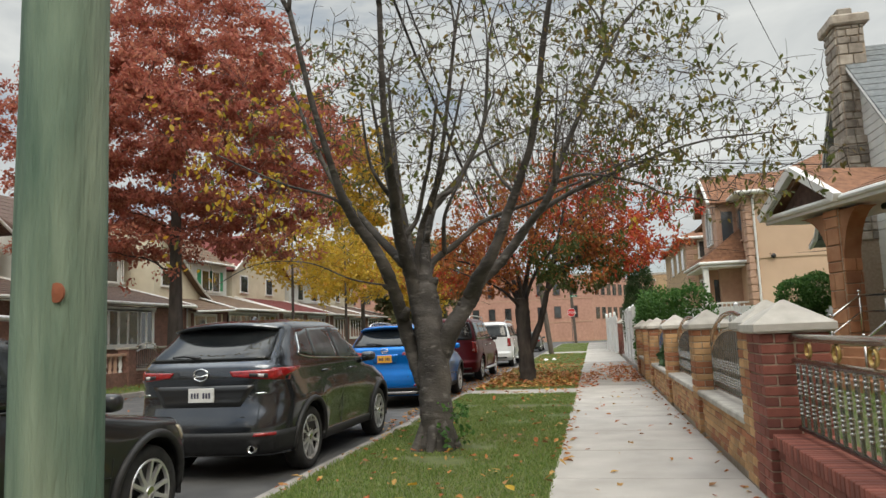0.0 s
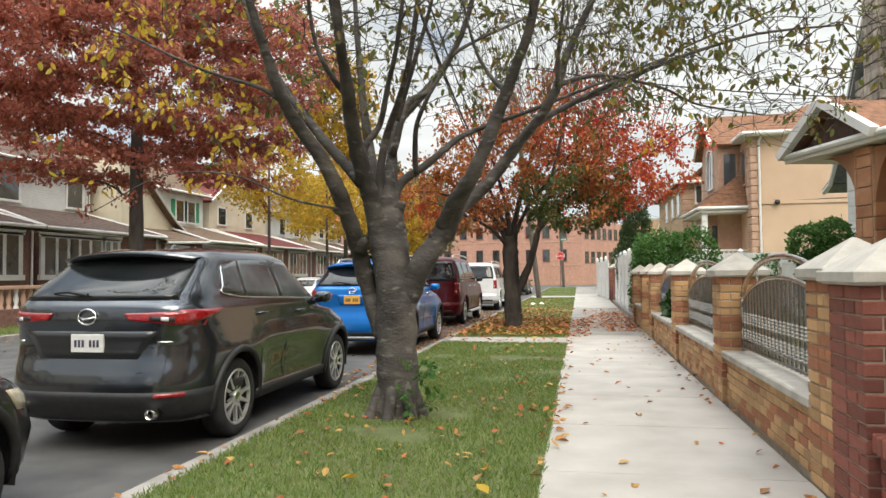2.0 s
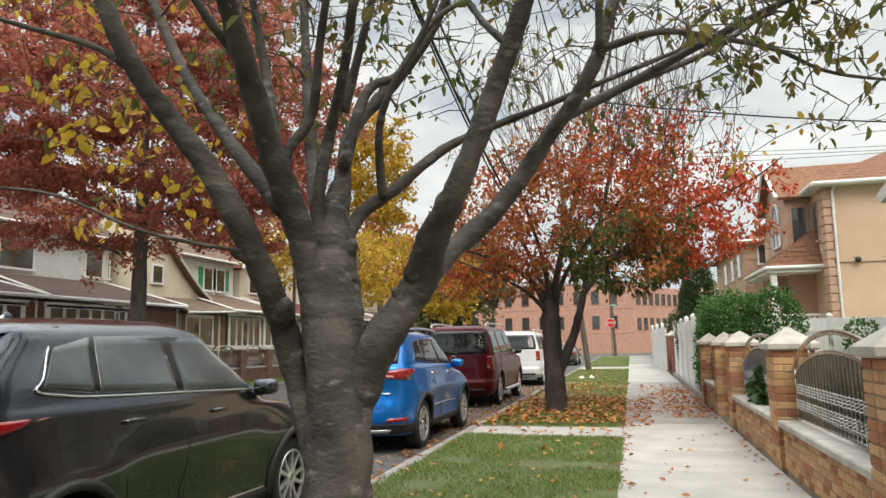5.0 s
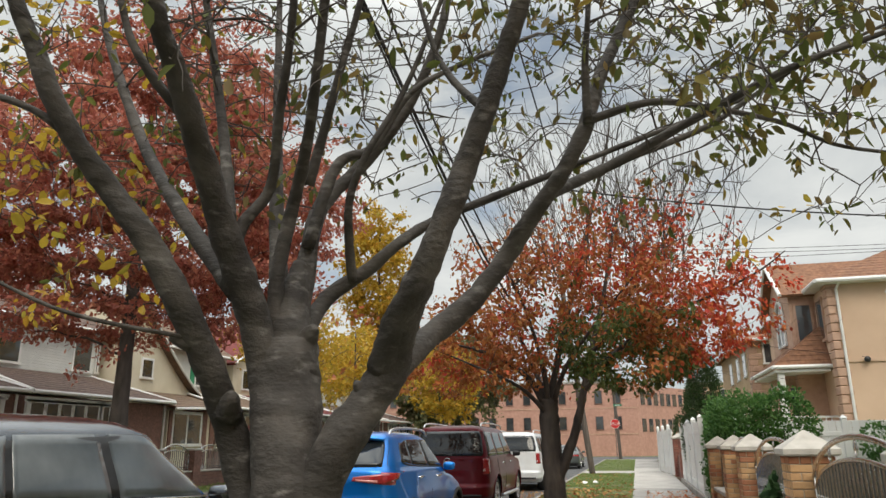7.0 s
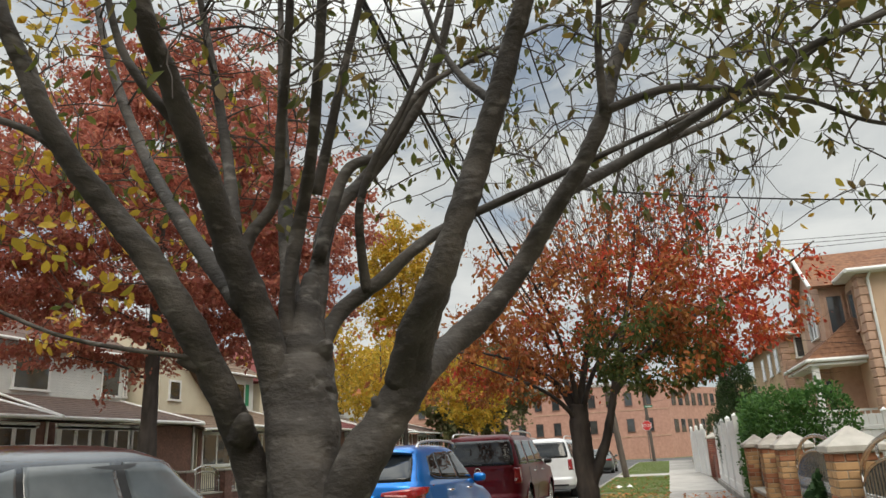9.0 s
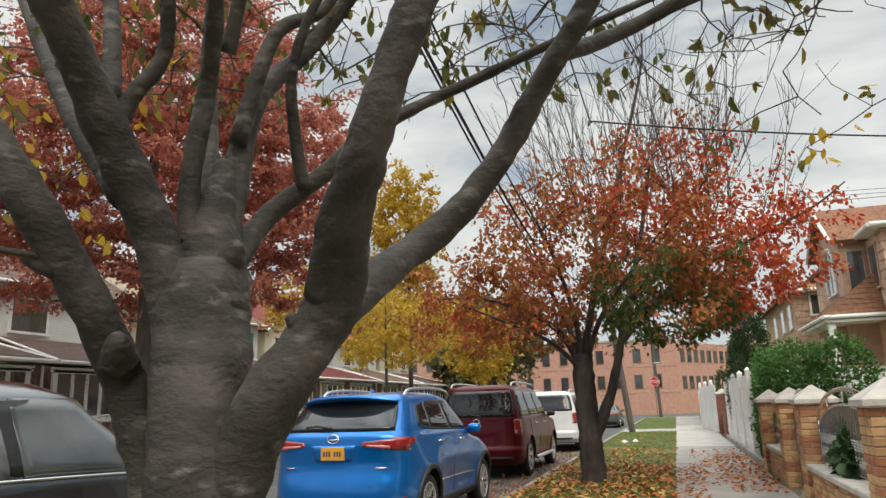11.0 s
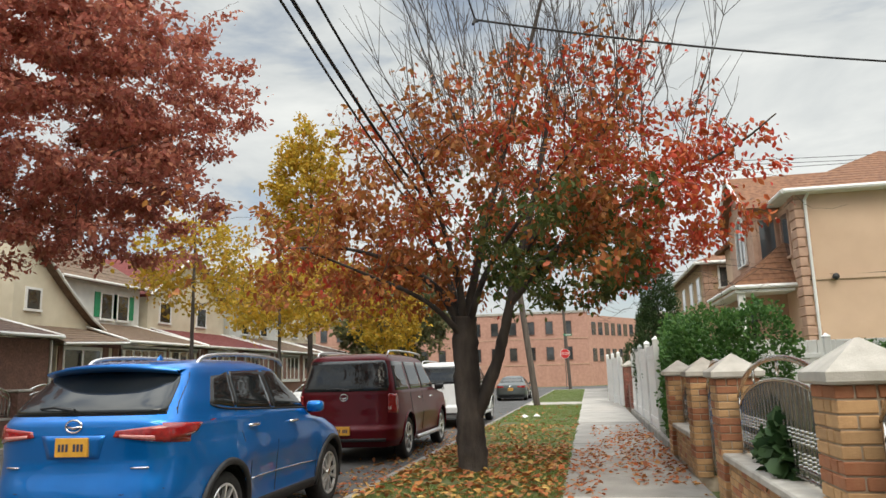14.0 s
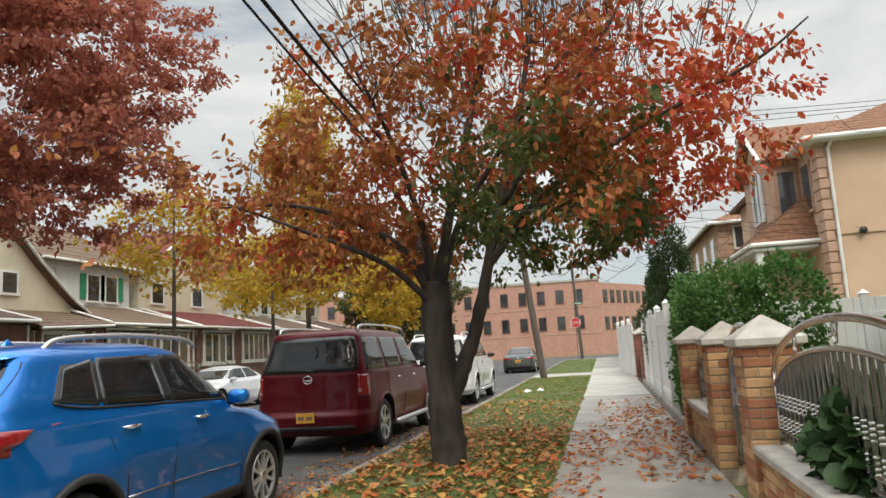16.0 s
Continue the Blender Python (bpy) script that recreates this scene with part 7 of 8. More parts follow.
# balustrade further back along the street
for k in range(34):
    yy = 14.2 + k * 0.27
    r = thing("baluster", (-15.65, yy, 0), "pinkish turned baluster on a low brick wall", "baluster", "balusters")
    V, F = [], []
    lathe(V, F, [(0.07, 0.5), (0.07, 0.56), (0.04, 0.6), (0.075, 0.75), (0.04, 0.95), (0.06, 1.0), (0.06, 1.06)], 10, (0, 0, 0))
    mesh_ob("turned_post", V, F, M_WHITE if k % 3 == 0 else M_QUOIN, r, smooth=True)
tagged(box("wall_balustrade", (-15.82, 14.0, -0.3, -15.48, 23.3, 0.5), M_DBRICK, bevel=0.01), "low red-brown brick wall under the balusters", "wall", kind="structure")
tagged(box("trim_balustrade", (-15.8, 14.0, 1.06, -15.5, 23.3, 1.16), M_QUOIN, bevel=0.01), "pinkish balustrade rail", "rail", kind="structure")


# the gabled house with the porch
def porch_house():
    root = thing("gabled_house", (0, 0, 0), "steep-gabled house with a stone chimney and grey slate roof", "house")
    ridge, xg, top = 22.4, 8.0, 8.9
    line = [(26.6, 3.75), (26.0, 3.95), (25.5, 4.5), (24.8, 5.5), (23.6, 7.3), (ridge, top)]
    outline = [(17.0, -0.3), (25.4, -0.3), (25.4, 4.3), (24.8, 5.4), (23.6, 7.2), (ridge, top - 0.1), (17.0, 3.4)]
    prism("gable_wall", outline, "x", xg, xg + 9, M_SIDING, root)
    z = 0.4
    while z < 8.0:
        ya = 25.4 if z < 4.3 else 25.4 - (z - 4.3) * 0.62
        yb = 17.4 if z < 3.4 else 17.3 + (z - 3.4) * 0.95
        box("siding_board", (xg - 0.03, yb, z, xg, ya - 0.12, z + 0.2), M_SIDING, root)
        z += 0.215
    for (ya, za), (yb, zb) in zip(line, line[1:]):
        slab_roof(root, [(xg - 0.3, ya, za + 0.1), (xg + 9, ya, za + 0.1), (xg + 9, yb, zb + 0.1), (xg - 0.3, yb, zb + 0.1)], 0.12, M_SLATE, "roof")
        gutter(root, (xg - 0.25, ya, za), (xg - 0.25, yb, zb), 0.07, M_WHITE, "bargeboard")
    slab_roof(root, [(xg - 0.3, 16.4, 3.0), (xg + 9, 16.4, 3.0), (xg + 9, ridge, top + 0.1), (xg - 0.3, ridge, top + 0.1)], 0.14, M_SLATE, "roof", 26)
    gutter(root, (xg - 0.25, 16.4, 2.9), (xg - 0.25, ridge, top), 0.07, M_WHITE, "bargeboard")
    prism("cross_gable", [(8.4, 3.0), (13.6, 3.0), (11.0, 7.9)], "y", 17.2, 21.0, M_SIDING, root)
    for e in (8.1, 13.9):
        slab_roof(root, [(e, 16.9, 2.9), (e, 21.4, 2.9), (11.0, 21.4, 8.2), (11.0, 16.9, 8.2)], 0.14, M_SLATE, "roof", 18)
        gutter(root, (e, 16.88, 2.85), (11.0, 16.88, 8.15), 0.07, M_WHITE, "bargeboard")
    chim = box("chimney", (xg - 0.55, 21.5, -0.3, xg + 0.3, 22.9, 6.0), M_MORTAR, root)
    box("chimney_neck", (xg - 0.45, 21.7, 6.0, xg + 0.25, 22.6, 9.4), M_MORTAR, chim)
    box("chimney_head", (xg - 0.6, 21.55, 9.4, xg + 0.4, 22.75, 9.7), M_STONE, chim, 0.05)
    box("flue", (xg - 0.3, 21.9, 9.7, xg + 0.1, 22.4, 10.0), M_STONE, chim, 0.04)
    rng = random.Random(4)
    z = 3.4
    while z < 9.4:
        h = rng.uniform(0.2, 0.32)
        a, b = (21.5, 22.9) if z < 6.0 else (21.7, 22.6)
        xo = xg - 0.55 if z < 6.0 else xg - 0.45
        y = a
        while y < b - 0.05:
            w = min(rng.uniform(0.22, 0.46), b - y)
            box("stone", (xo - 0.05, y + 0.012, z + 0.012, xo + 0.04, y + w - 0.012, min(z + h, 9.4) - 0.012), M_STONE, chim, 0.02)
            y += w
        x = xo
        while x < xg + 0.2:
            w = min(rng.uniform(0.2, 0.4), xg + 0.25 - x)
            if w > 0.08:
                box("stone", (x + 0.012, a - 0.05, z + 0.012, x + w - 0.012, a + 0.03, min(z + h, 9.4) - 0.012), M_STONE, chim, 0.02)
            x += w
        z += h
    return root


porch_house()


def porch():
    root = thing("stone_porch", (4.75, 19.7, 0), "flagstone porch with a brown hipped roof and white gutters", "porch")
    x0, y0, y1, ze = 4.94, 11.0, 20.35, 3.98
    root.matrix_world = pose(4.94, 20.35, 0, 0, 0, 17) @ pose(-4.94, -20.35, 0)
    # roof: street slope with a small open gable at the far end
    slab_roof(root, [(x0, y0, ze), (x0, 17.4, ze), (7.3, 17.0, 5.0), (7.3, y0, 5.0)], 0.12, M_SHINGLE, "roof", 9)
    ap = (18.85, 4.95)
    slab_roof(root, [(x0 - 0.05, y1, ze + 0.02), (7.3, y1, ze + 0.02), (7.3, ap[0], ap[1]), (x0 - 0.05, ap[0], ap[1])], 0.1, M_SHINGLE, "roof")
    slab_roof(root, [(x0 - 0.05, 17.3, ze + 0.02), (7.3, 17.3, ze + 0.02), (7.3, ap[0], ap[1]), (x0 - 0.05, ap[0], ap[1])], 0.1, M_SHINGLE, "roof")
    for ya, yb in ((y1, ap[0]), (17.3, ap[0])):
        V, F = [], []
        tube(V, F, [(x0 - 0.08, ya, ze - 0.02), (x0 - 0.08, yb, ap[1] - 0.04)], [0.13, 0.13], 4)
        mesh_ob("bargeboard", V, F, M_WHITE, root)
    prism("gable_recess", [(y1 - 0.4, ze + 0.05), (17.7, ze + 0.05), (ap[0], ap[1] - 0.2)], "x", x0 + 0.25, x0 + 0.35, M_SHINGLE_D, root)
    box("soffit", (x0 + 0.02, y0, ze - 0.17, 7.0, y1 - 0.05, ze - 0.1), M_WHITE, root, 0.0, "white soffit")
    for dz, r, dx in ((0.0, 0.075, 0.03), (-0.1, 0.05, 0.1)):
        gutter(root, (x0 - 0.02 + dx, y0, ze - 0.03 + dz), (x0 - 0.02 + dx, y1, ze - 0.03 + dz), r)
        gutter(root, (x0 + dx, y1 - dx, ze - 0.03 + dz), (6.9, y1 - dx, ze - 0.03 + dz), r)
    # column with a curved bracket, and the porch wall, of flagstones
    col = box("column", (5.15, 17.75, -0.3, 5.6, 18.25, 3.8), M_MORTAR, root)
    rng = random.Random(8)

    def stones(plane, at, u0, u1, z0, z1, parent, skip=None):
        z = z0
        while z < z1 - 0.04:
            h = min(rng.uniform(0.22, 0.42), z1 - z)
            u = u0
            while u < u1 - 0.04:
                w = min(rng.uniform(0.25, 0.6), u1 - u)
                if not (skip and skip(u + w / 2, z + h / 2)):
                    b = (at - 0.03, u + 0.01, z + 0.01, at + 0.02, u + w - 0.01, z + h - 0.01) if plane == "x" else (u + 0.01, at - 0.03, z + 0.01, u + w - 0.01, at + 0.02, z + h - 0.01)
                    box("flagstone", b, M_STONE_O, parent, 0.012)
                u += w
            z += h
    stones("y", 17.75, 5.15, 5.6, 0.3, 3.78, col)
    stones("x", 5.15, 17.75, 18.25, 0.3, 3.78, col)
    arc = [(17.75, 2.3)] + [(17.75 - 0.7 * (1 - math.cos(a)), 2.3 + 1.44 * math.sin(a)) for a in [math.pi / 2 * k / 8 for k in range(1, 9)]] + [(17.75, 3.74)]
    prism("bracket", arc, "x", 5.18, 5.57, M_STONE_O, root)
    arc2 = [(18.25, 2.6)] + [(18.25 + 1.0 * (1 - math.cos(a)), 2.6 + 1.14 * math.sin(a)) for a in [math.pi / 2 * k / 8 for k in range(1, 9)]] + [(18.25, 3.74)]
    prism("bracket", arc2, "x", 5.18, 5.57, M_STONE_O, root)
    wall = box("porch_wall", (6.72, y0, -0.3, 6.98, 18.3, 3.74), M_MORTAR, root)
    stones("x", 6.72, y0, 18.3, 1.0, 3.74, wall, lambda u, z: 16.2 < u < 17.6 and z < 3.4)
    door = box("door", (6.66, 16.35, 0.95, 6.72, 17.4, 3.15), M_DOOR, root, 0.01, "dark storm door in a white frame")
    for a, b in ((16.2, 16.35), (17.4, 17.55)):
        box("door_frame", (6.62, a, 0.95, 6.73, b, 3.3), M_WHITE, door)
    box("door_frame", (6.62, 16.35, 3.15, 6.73, 17.4, 3.3), M_WHITE, door)
    box("porch_floor", (5.2, y0, -0.3, 6.72, 20.0, 0.95), M_STONE_O, root)
    for k in range(5):
        box("step", (4.0 + k * 0.28, 15.6, -0.3, 4.3 + k * 0.28, 17.6, 0.19 * (k + 1)), M_STONE_O, root, 0.01)
    for yy in (15.65, 17.55):
        V, F = [], []
        tube(V, F, [(3.95, yy, 0.95), (5.3, yy, 1.85), (6.6, yy, 1.85)], [0.03] * 3, 8)
        mesh_ob("handrail", V, F, M_STEEL, root, "polished steel handrail", True)
        V, F = [], []
        tube(V, F, [(3.95, yy, 0.6), (5.3, yy, 1.5), (6.6, yy, 1.5)], [0.02] * 3, 8)
        mesh_ob("handrail", V, F, M_STEEL, root, "", True)
        for x, z0, z1 in ((3.95, 0.0, 1.0), (4.6, 0.4, 1.4), (5.3, 0.95, 1.9), (5.9, 0.95, 1.9), (6.6, 0.95, 1.9)):
            V, F = [], []
            tube(V, F, [(x, yy, z0), (x, yy, z1)], [0.028] * 2, 8)
            lathe(V, F, [(0.0, z1), (0.04, z1 + 0.02), (0.04, z1 + 0.06), (0.0, z1 + 0.08)], 8, (x, yy, 0))
            mesh_ob("rail_post", V, F, M_STEEL, root, "", True)
    for k in range(12):
        yy = 13.8 + k * 0.2
        V, F = [], []
        tube(V, F, [(5.3, yy, 0.95), (5.3, yy, 1.8)], [0.014] * 2, 6)
        mesh_ob("baluster", V, F, M_STEEL, root)
    V, F = [], []
    tube(V, F, [(5.3, 13.7, 1.82), (5.3, 16.25, 1.82)], [0.03] * 2, 8)
    mesh_ob("handrail", V, F, M_STEEL, root)
    lamp = box("ceiling_lamp", (5.9, 17.2, ze - 0.3, 6.1, 17.4, ze - 0.17), M_BLACK, root, 0.03, "dark lantern under the soffit")
    mailbox = box("mailbox", (5.28, 15.4, 1.45, 5.2, 15.7, 1.75), M_BLACK, root, 0.02, "black mailbox on the rail")
    return root


porch()


# the peach stucco house
def stucco_house():
    root = thing("stucco_house", (0, 0, 0), "two-storey peach stucco house with quoins and a brown hipped roof", "house")
    x0, y0, x1, y1, ze = 7.96, 36.8, 22.0, 50.0, 7.55
    box("wall", (x0, y0, -0.3, x1, y1, ze), M_STUCCO, root)
    box("string_course", (x0 + 0.3, y0 - 0.05, 4.35, x1, y0, 4.5), M_STUCCO, root)
    for k in range(22):
        z = 0.0 + k * 0.345
        w = 0.62 if k % 2 else 0.42
        if z < ze - 0.3:
            box("quoin", (x0 - 0.05, y0 - 0.06, z + 0.015, x0 + w - 0.2, y0 + w + 0.1, z + 0.33), M_QUOIN, root, 0.02)
    # hipped roof
    o = 0.45
    rz, rx = 10.4, (x0 + x1) / 2
    A, B, C, D = (x0 - o, y0 - o, ze), (x1 + o, y0 - o, ze), (x1 + o, y1 + o, ze), (x0 - o, y1 + o, ze)
    R0, R1 = (13.2, 42.6, rz), (17.0, 44.0, rz)
    for q, n in (((A, B, R1, R0), 14), ((D, A, R0, R0), 14), ((C, D, R0, R1), 0), ((B, C, R1, R1), 0)):
        slab_roof(root, q, 0.15, M_SHINGLE, "roof", n)
    gutter(root, (x0 - o, y0 - o, ze - 0.05), (x1, y0 - o, ze - 0.05), 0.09)
    gutter(root, (x0 - o, y0 - o, ze - 0.05), (x0 - o, 38.5, ze - 0.05), 0.09)
    box("soffit", (x0 - o, y0 - o, ze - 0.14, x1, y0, ze - 0.1), M_WHITE, root)
    box("soffit", (x0 - o, y0, ze - 0.14, x0, 40, ze - 0.1), M_WHITE, root)
    V, F = [], []
    tube(V, F, [(x0 + 0.45, y0 - 0.3, ze - 0.05), (x0 + 0.32, y0 - 0.09, ze - 0.35), (x0 + 0.32, y0 - 0.09, 0.2)], [0.055] * 3, 8)
    mesh_ob("downpipe", V, F, M_WHITE, root)
    # projecting gabled bay with an arched window
    xb, ya, yb = 6.95, 39.0, 43.4
    box("bay_wall", (xb, ya, -0.3, x0 + 0.1, yb, 7.6), M_QUOIN, root)
    ym = (ya + yb) / 2
    prism("bay_gable", [(ya, 7.6), (yb, 7.6), (ym, 9.0)], "x", xb, 10.5, M_QUOIN, root)
    for e in (ya - 0.35, yb + 0.35):
        slab_roof(root, [(xb - 0.35, e, 7.45), (11.5, e, 7.45), (11.5, ym, 9.3), (xb - 0.35, ym, 9.3)], 0.14, M_SHINGLE, "bay_roof")
        gutter(root, (xb - 0.36, e, 7.42), (xb - 0.36, ym, 9.26), 0.08, M_WHITE, "bargeboard")
    prism("arched_window", [(40.1, 5.5), (41.7, 5.5)] + [(40.9 + 0.8 * math.cos(a), 6.7 + 0.8 * math.sin(a)) for a in [math.pi * k / 10 for k in range(11)]], "x", xb - 0.03, xb + 0.02, M_PANE, root)
    V, F = [], []
    tube(V, F, [(xb - 0.05, 40.1, 5.5)] + [(xb - 0.05, 40.9 - 0.8 * math.cos(a), 6.7 + 0.8 * math.sin(a)) for a in [math.pi * k / 10 for k in range(11)]] + [(xb - 0.05, 41.7, 5.5), (xb - 0.05, 40.1, 5.5)], [0.06] * 14, 6)
    mesh_ob("arched_frame", V, F, M_WHITE, root)
    box("mullion", (xb - 0.06, 40.87, 5.5, xb - 0.02, 40.93, 7.45), M_WHITE, root)
    window(root, "x", x0 - 0.01, (37.7, 38.6), 5.4, 7.0, M_QUOIN, 1, -1)
    window(root, "y", ya, (7.2, 7.75), 5.4, 7.0, M_QUOIN, 1, -1)
    # entrance roof and ground floor bay
    slab_roof(root, [(5.8, 37.6, 4.35), (5.8, 43.2, 4.35), (7.9, 41.8, 6.0), (7.9, 38.4, 6.0)], 0.14, M_SHINGLE, "entrance_roof", 8)
    slab_roof(root, [(5.8, 37.6, 4.35), (7.96, 37.6, 4.35), (7.96, 38.4, 6.0), (7.9, 38.4, 6.0)], 0.1, M_SHINGLE, "entrance_roof", 8)
    gutter(root, (5.78, 37.55, 4.3), (5.78, 43.2, 4.3), 0.08)
    gutter(root, (5.78, 37.55, 4.3), (7.96, 37.55, 4.3), 0.08)
    box("entrance_soffit", (5.85, 37.6, 4.1, 7.9, 43.0, 4.2), M_WHITE, root)
    box("entrance_bay", (6.5, 39.6, -0.3, 7.9, 43.2, 4.12), M_QUOIN, root)
    window(root, "y", 39.6, (6.7, 7.2), 1.9, 3.6, M_QUOIN, 1, -1)
    window(root, "x", 6.5, (40.4, 42.2), 2.0, 3.7, M_WHITE, 1, -1, 0.1, 1)
    box("column", (5.95, 37.7, -0.3, 6.2, 37.95, 4.1), M_WHITE, root, 0.02)
    for k in range(8):
        V, F = [], []
        tube(V, F, [(6.3 + k * 0.2, 37.75, 1.3), (6.3 + k * 0.2, 37.75, 2.3)], [0.03] * 2, 6)
        mesh_ob("baluster", V, F, M_WHITE, root)
    box("balcony_rail", (6.2, 37.7, 2.3, 7.95, 37.8, 2.38), M_WHITE, root)
    box("porch_floor", (5.9, 37.6, -0.3, 7.96, 39.6, 1.3), M_QUOIN, root)
    V, F = [], []
    lathe(V, F, [(0.0, 0.0), (0.12, 0.05), (0.09, 0.16), (0.0, 0.2)], 10, (8.98, y0 - 0.22, 4.42), "y")
    mesh_ob("cable_bracket", V, F, M_BLACK, root, "dark cable bracket")
    V, F = [], []
    tube(V, F, [(8.1, y0 - 0.03, 4.35), (9.0, y0 - 0.03, 4.47), (14, y0 - 0.03, 4.6)], [0.015] * 3, 6)
    mesh_ob("wall_cable", V, F, M_WIRE, root)
    return root


stucco_house()


def tan_house():
    root = thing("tan_house", (0, 0, 0), "two-storey tan house with a brown hipped roof further along", "house")
    x0, y0, x1, y1, ze = 7.1, 52.0, 21.0, 66.0, 7.3
    box("wall", (x0, y0, -0.3, x1, y1, ze), M_TANBRICK, root)
    o = 0.5
    A, B, C, D = (x0 - o, y0 - o, ze), (x1 + o, y0 - o, ze), (x1 + o, y1 + o, ze), (x0 - o, y1 + o, ze)
    R0, R1 = (12.5, 57.5, 9.9), (16, 60, 9.9)
    for q in ((A, B, R1, R0), (D, A, R0, R0), (C, D, R0, R1), (B, C, R1, R1)):
        slab_roof(root, q, 0.15, M_SHINGLE, "roof", 6)
    gutter(root, (x0 - o, y0 - o, ze - 0.06), (x1, y0 - o, ze - 0.06), 0.1)
    gutter(root, (x0 - o, y0 - o, ze - 0.06), (x0 - o, y1, ze - 0.06), 0.1)
    for k in range(20):
        w = 0.7 if k % 2 else 0.45
        box("quoin", (x0 - 0.05, y0 - 0.06, k * 0.36, x0 + w, y0 + w, k * 0.36 + 0.34), M_QUOIN, root, 0.02)
    window(root, "y", y0, (7.95, 8.9), 5.9, 7.0, M_WHITE, 0, -1, 0.1, 1)
    window(root, "y", y0, (7.95, 8.9), 2.6, 3.8, M_WHITE, 0, -1, 0.1, 1)
    for a in (53.5, 56.5, 60):
        window(root, "x", x0, (a, a + 1.1), 5.3, 6.6, M_WHITE, 1, -1)
        window(root, "x", x0, (a, a + 1.1), 2.0, 3.4, M_WHITE, 1, -1)
    return root


tan_house()


# the pink brick block across the cross street
def brick_block():
    root = thing("brick_apartment_block", (0.6, 95.0, 0), "three-storey pink brick apartment block across the cross street", "apartment building")
    h = 8.3
    box("wall", (-46, 0, -0.3, 0, 14, h), M_PINKBRICK, root)
    box("parapet", (-46.1, -0.1, h, 0.1, 14, h + 0.25), M_CAP, root)
    for i in range(20):
        for z in (2.9, 5.9):
            x = -1.9 - i * 2.15
            window(root, "y", 0, (x - 0.8, x), z, z + 1.45, M_DBRICK, 1, -1, 0.06)
    for z in (2.3, 5.3):
        box("brick_band", (-46, -0.04, z, -0.002, 0, z + 0.12), M_QUOIN, root)
    # wing running away from the corner
    V = [(0.002, 0, -0.3), (9.5, 16, -0.3), (-2, 22, -0.3), (0.002, 0, h - 0.3), (9.5, 16, h - 0.3), (-2, 22, h - 0.3)]
    mesh_ob("wing", V, [(0, 1, 4, 3), (1, 2, 5, 4), (2, 0, 3, 5), (3, 4, 5)], M_PINKBRICK, root)
    for i in range(11):
        for z in (2.6, 5.7):
            u = 0.07 + i * 0.083
            ob = box("window", (-0.45, -0.06, z, 0.45, 0.02, z + 1.5), M_PANE, root)
            ob.matrix_basis = pose(9.5 * u, 16 * u, 0, 0, 0, math.degrees(math.atan2(16, 9.5)))
    box("flag_pole_sign", (4.0, 3.5, 0, 4.12, 3.62, 4.2), M_IRON, root)
    return root


brick_block()
# further blocks that close the street's end
for x, y, w, d, h, m, lb in ((8, 112, 26, 12, 9, M_TANBRICK, "tan brick building far along the cross street"), (-78, 97, 30, 14, 10, M_DBRICK, "dark brick building far along the cross street"), (36, 97, 30, 14, 8, M_CREAM, "cream building far along the cross street")):
    r = thing("far_building", (x, y, 0), lb, "building", "far buildings")
    box("wall", (0, 0, -0.3, w, d, h), m, r)
    box("parapet", (-0.1, -0.1, h, w + 0.1, d, h + 0.3), M_CAP, r)
    for i in range(int(w / 3)):
        for k in range(int(h / 3)):
            window(r, "y", 0, (1 + i * 3, 2.1 + i * 3), 1 + k * 2.9, 2.5 + k * 2.9, M_WHITE, 1, -1)
# unseen houses added behind the start of the walk close the street and darken reflections
for y0 in (-31.0, -21.5, -12.0, -2.5):
    row_house(y0, y0 + 9.2, "unseen brick-porched house, added to darken reflections in the cars", M_DBRICK, M_SHINGLE_D, M_CREAM, [(y0 + 1.5, y0 + 4.0), (y0 + 5.5, y0 + 8.0)], [(y0 + 2, y0 + 3), (y0 + 6, y0 + 7)], True)
for x, y, m in ((5.0, -8, M_STUCCO), (5.0, -26, M_TANBRICK), (-8.0, -48, M_DBRICK), (-20.0, -48, M_TANBRICK), (4.0, -48, M_CREAM)):
    r = thing("house", (x, y, 0), "unseen plain gabled house, added to darken reflections in the cars", "house")
    box("wall", (0, 0, -0.3, 10, 14, 6.5), m, r)
    prism("roof", [(-0.4, 6.5), (10.4, 6.5), (5, 9)], "y", -0.4, 14.4, M_SHINGLE, r)


# ---- grass and fallen leaves ----
def blades(name, areas, density, h, seed, label, holes=()):
    rng = np.random.default_rng(seed)
    P, A = [], []
    for x0, x1, y0, y1, dens in areas:
        n = int((x1 - x0) * (y1 - y0) * density * dens)
        p = np.stack([rng.uniform(x0, x1, n), rng.uniform(y0, y1, n), np.full(n, -0.02)], 1)
        keep = np.array([noise.noise((q[0] * 1.3, q[1] * 1.3, 7)) > -0.45 + 0.25 * rng.random() for q in p])
        for cx, cy, r in holes:
            keep &= np.hypot(p[:, 0] - cx, p[:, 1] - cy) > r * (0.7 + 0.5 * rng.random(n))
        p = p[keep]
        p[:, 2] += np.array([0.03 * noise.noise((q[0] * 0.8, q[1] * 0.8, 3)) for q in p]) + 0.015
        P.append(p)
        a = rng.normal(size=p.shape) * 0.5
        a[:, 2] = 1.0
        A.append(a)
    ob = leaf_mesh(name, np.vstack(P), np.vstack(A), h, M_GRASS, None, 0.07, 0.5, label, seed, "stuff")
    return tagged(ob, label, "grass", kind="stuff")


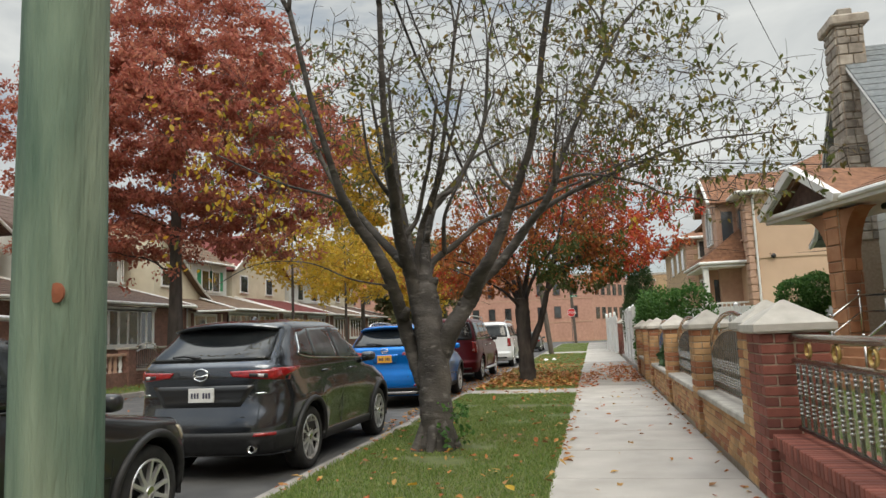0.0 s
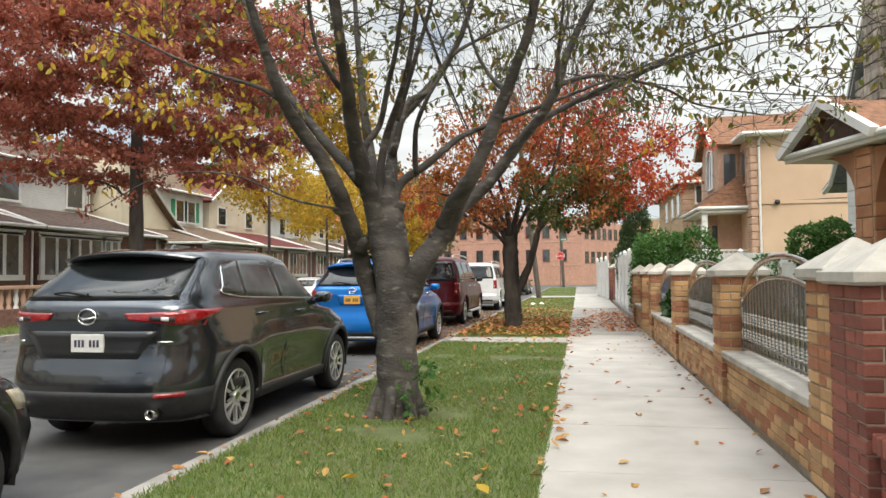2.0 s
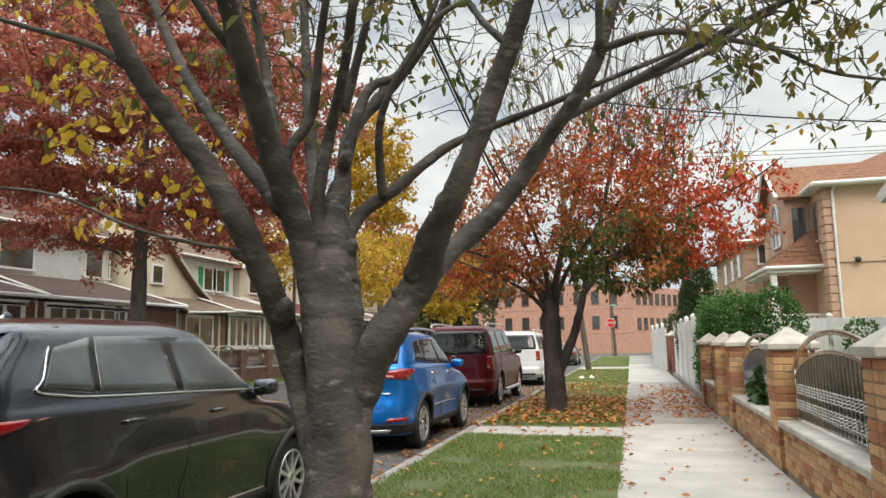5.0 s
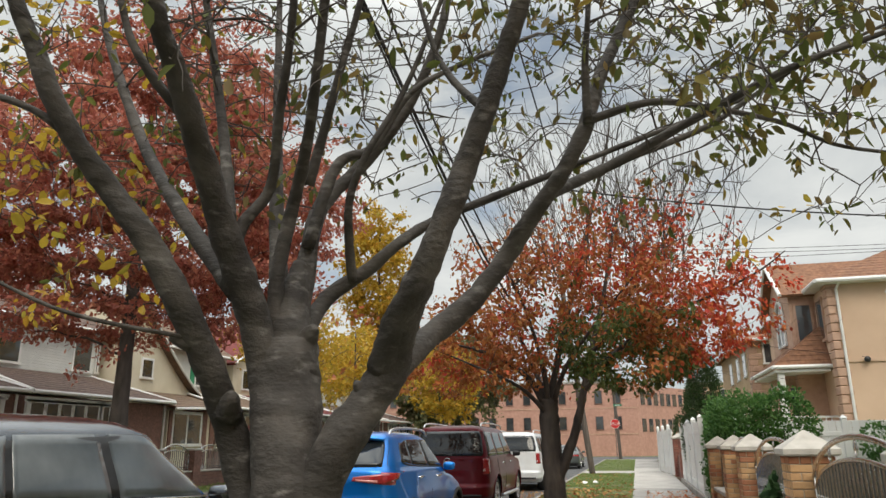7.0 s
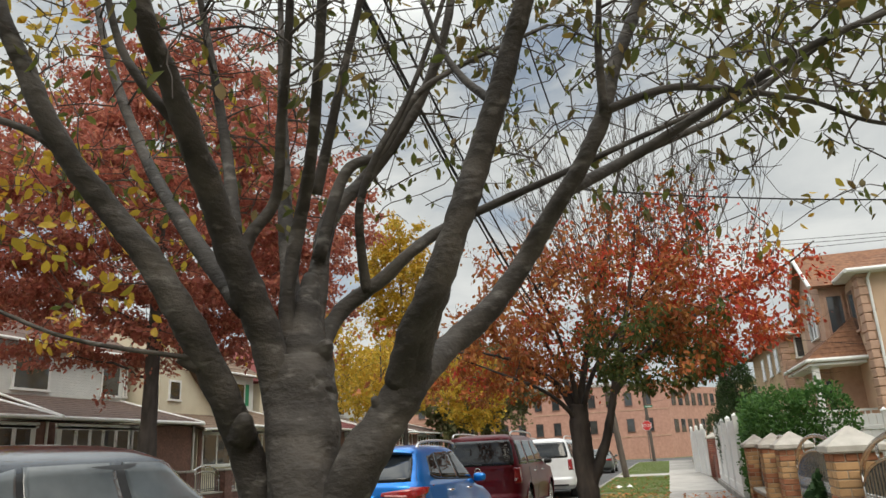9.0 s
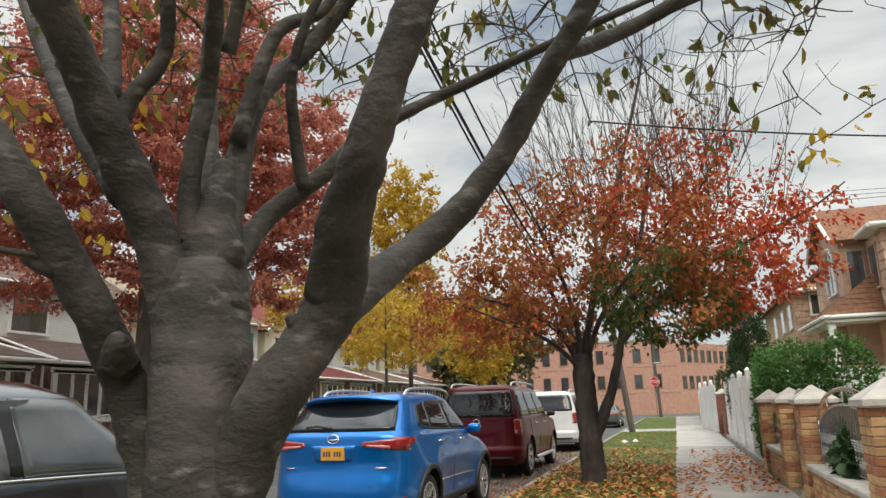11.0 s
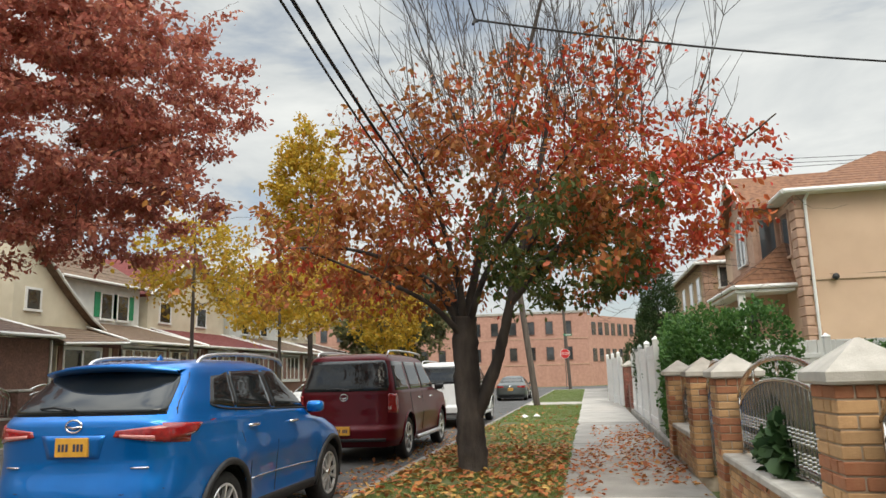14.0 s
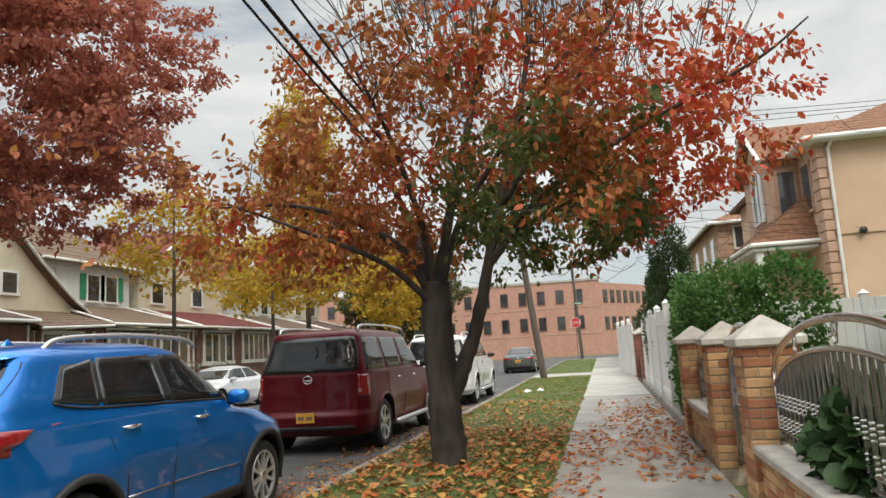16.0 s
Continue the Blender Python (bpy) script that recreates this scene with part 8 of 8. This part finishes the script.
X0 = CURB_X + 0.16
blades("grass", [(X0, 0.02, 3.0, 12.0, 1.0), (X0, 0.03, 12.0, 17.0, 0.8), (X0, 0.03, 18.2, 24.0, 0.55), (X0, 0.03, 24.0, 42.9, 0.3), (X0, 0.0, 46.0, 71.4, 0.12)], 3600, 0.042, 91, "short green grass with worn patches", ((-1.49, 9.55, 0.38), (-1.38, 21, 0.35)))
blades("grass", [(-15.45, -13.4, 12, 45, 0.25), (2.2, 6.5, 3, 24, 0.25)], 700, 0.09, 92, "rough grass in the yards and across the street")


def fallen(name, areas, size, material, seed, label, z=0.008):
    """Fallen leaves lying flat and curled. areas: x0, x1, y0, y1, how many, height."""
    rng = np.random.default_rng(seed)
    P, A = [], []
    for x0, x1, y0, y1, n, zz in areas:
        p = np.stack([rng.uniform(x0, x1, n), rng.uniform(y0, y1, n), np.full(n, zz)], 1)
        P.append(p)
        a = rng.normal(size=p.shape)
        a[:, 2] = np.abs(a[:, 2]) * 0.12
        A.append(a)
    P, A = np.vstack(P), np.vstack(A)
    n = len(P)
    A /= np.linalg.norm(A, axis=1, keepdims=True)
    up = np.array([0, 0, 1.0]) + rng.normal(size=(n, 3)) * 0.22
    S = np.cross(up, A)
    S /= np.linalg.norm(S, axis=1, keepdims=True)
    L = size * rng.uniform(0.55, 1.25, n)[:, None]
    W = L * rng.uniform(0.28, 0.45, n)[:, None]
    Z = np.array([0, 0, 1.0])
    lift = L * rng.uniform(0.04, 0.28, n)[:, None] * Z
    lift2 = L * rng.uniform(0.02, 0.3, n)[:, None] * Z
    verts = np.stack([P, P + A * L * 0.3 + S * W * 0.8 + lift, P + A * L * 0.65 + S * W * 0.7 + lift2, P + A * L + lift * 0.6, P + A * L * 0.65 - S * W * 0.7 + lift, P + A * L * 0.3 - S * W * 0.8 + lift2], 1).reshape(-1, 3)
    i = (np.arange(n) * 6)[:, None]
    faces = np.concatenate([i + np.array([[0, 1, 2]]), i + np.array([[0, 2, 3]]), i + np.array([[0, 3, 4]]), i + np.array([[0, 4, 5]])], 1).reshape(-1, 3)
    ob = mesh_ob(name, verts.tolist(), faces.tolist(), material)
    return tagged(ob, label, "leaves", kind="stuff")


fallen("fallen_leaves", [(X0, 0.0, 3.5, 12, 200, 0.035), (X0, 0, 12, 17, 60, 0.03), (0.05, 1.7, 3, 18.5, 75, 0.006), (0.0, 0.14, 3, 18.5, 90, 0.008), (1.55, 1.7, 3, 19, 60, 0.006), (CURB_X + 0.01, X0, 4, 20, 60, 0.006), (-3.2, CURB_X, 12, 20, 260, -0.122), (-3.6, CURB_X, 19, 31, 700, -0.122), (-6, -2.7, 14, 40, 160, -0.124), (-13, -6, 10, 45, 200, -0.124), (-13.2, -12.3, 14, 45, 300, -0.122), (-15.4, -13.4, 14, 45, 300, 0.03)], 0.08, M_DRYLEAF, 93, "fallen yellow and brown leaves")
fallen("fallen_leaves", [(X0, 0.0, 18.3, 24.5, 1500, 0.03), (X0, 0.0, 24.5, 30, 420, 0.03), (X0, 0, 30, 42, 120, 0.03), (X0, 0.0, 17.1, 18.1, 30, 0.006)], 0.115, M_DRYLEAF, 94, "thick layer of fallen yellow and brown leaves under the tree")
fallen("fallen_leaves", [(0.0, 0.5, 18.2, 24, 190, 0.008), (0.9, 1.7, 19.5, 27.5, 420, 0.008), (0.3, 1.7, 20.5, 26, 330, 0.007), (0.4, 1.7, 25.5, 30, 130, 0.007)], 0.088, M_REDFALL, 95, "red and orange leaves strewn over the sidewalk")
# a few large maple-yellow leaves on the near lawn
fallen("fallen_leaves", [(-2.3, -0.2, 4.2, 9.5, 11, 0.035)], 0.11, M_LEAF_YEL, 96, "large yellow leaves lying on the lawn")
# crumpled white litter on the lawn
for x, y in ((-1.7, 33.5), (-1.35, 33.9)):
    r = thing("paper_litter", (x, y, 0.02), "crumpled white paper on the grass", "litter", "litter on the lawn")
    V = [(0.14 * math.cos(a) * random.uniform(0.6, 1.2), 0.12 * math.sin(a) * random.uniform(0.6, 1.2), random.uniform(0.0, 0.05)) for a in [2 * math.pi * k / 9 for k in range(9)]] + [(0, 0, 0.1)]
    mesh_ob("sheet", [(a * (0.4 if y < 20 else 1), b * (0.4 if y < 20 else 1), c) for a, b, c in V], [(k, (k + 1) % 9, 9) for k in range(9)], M_WHITE, r)
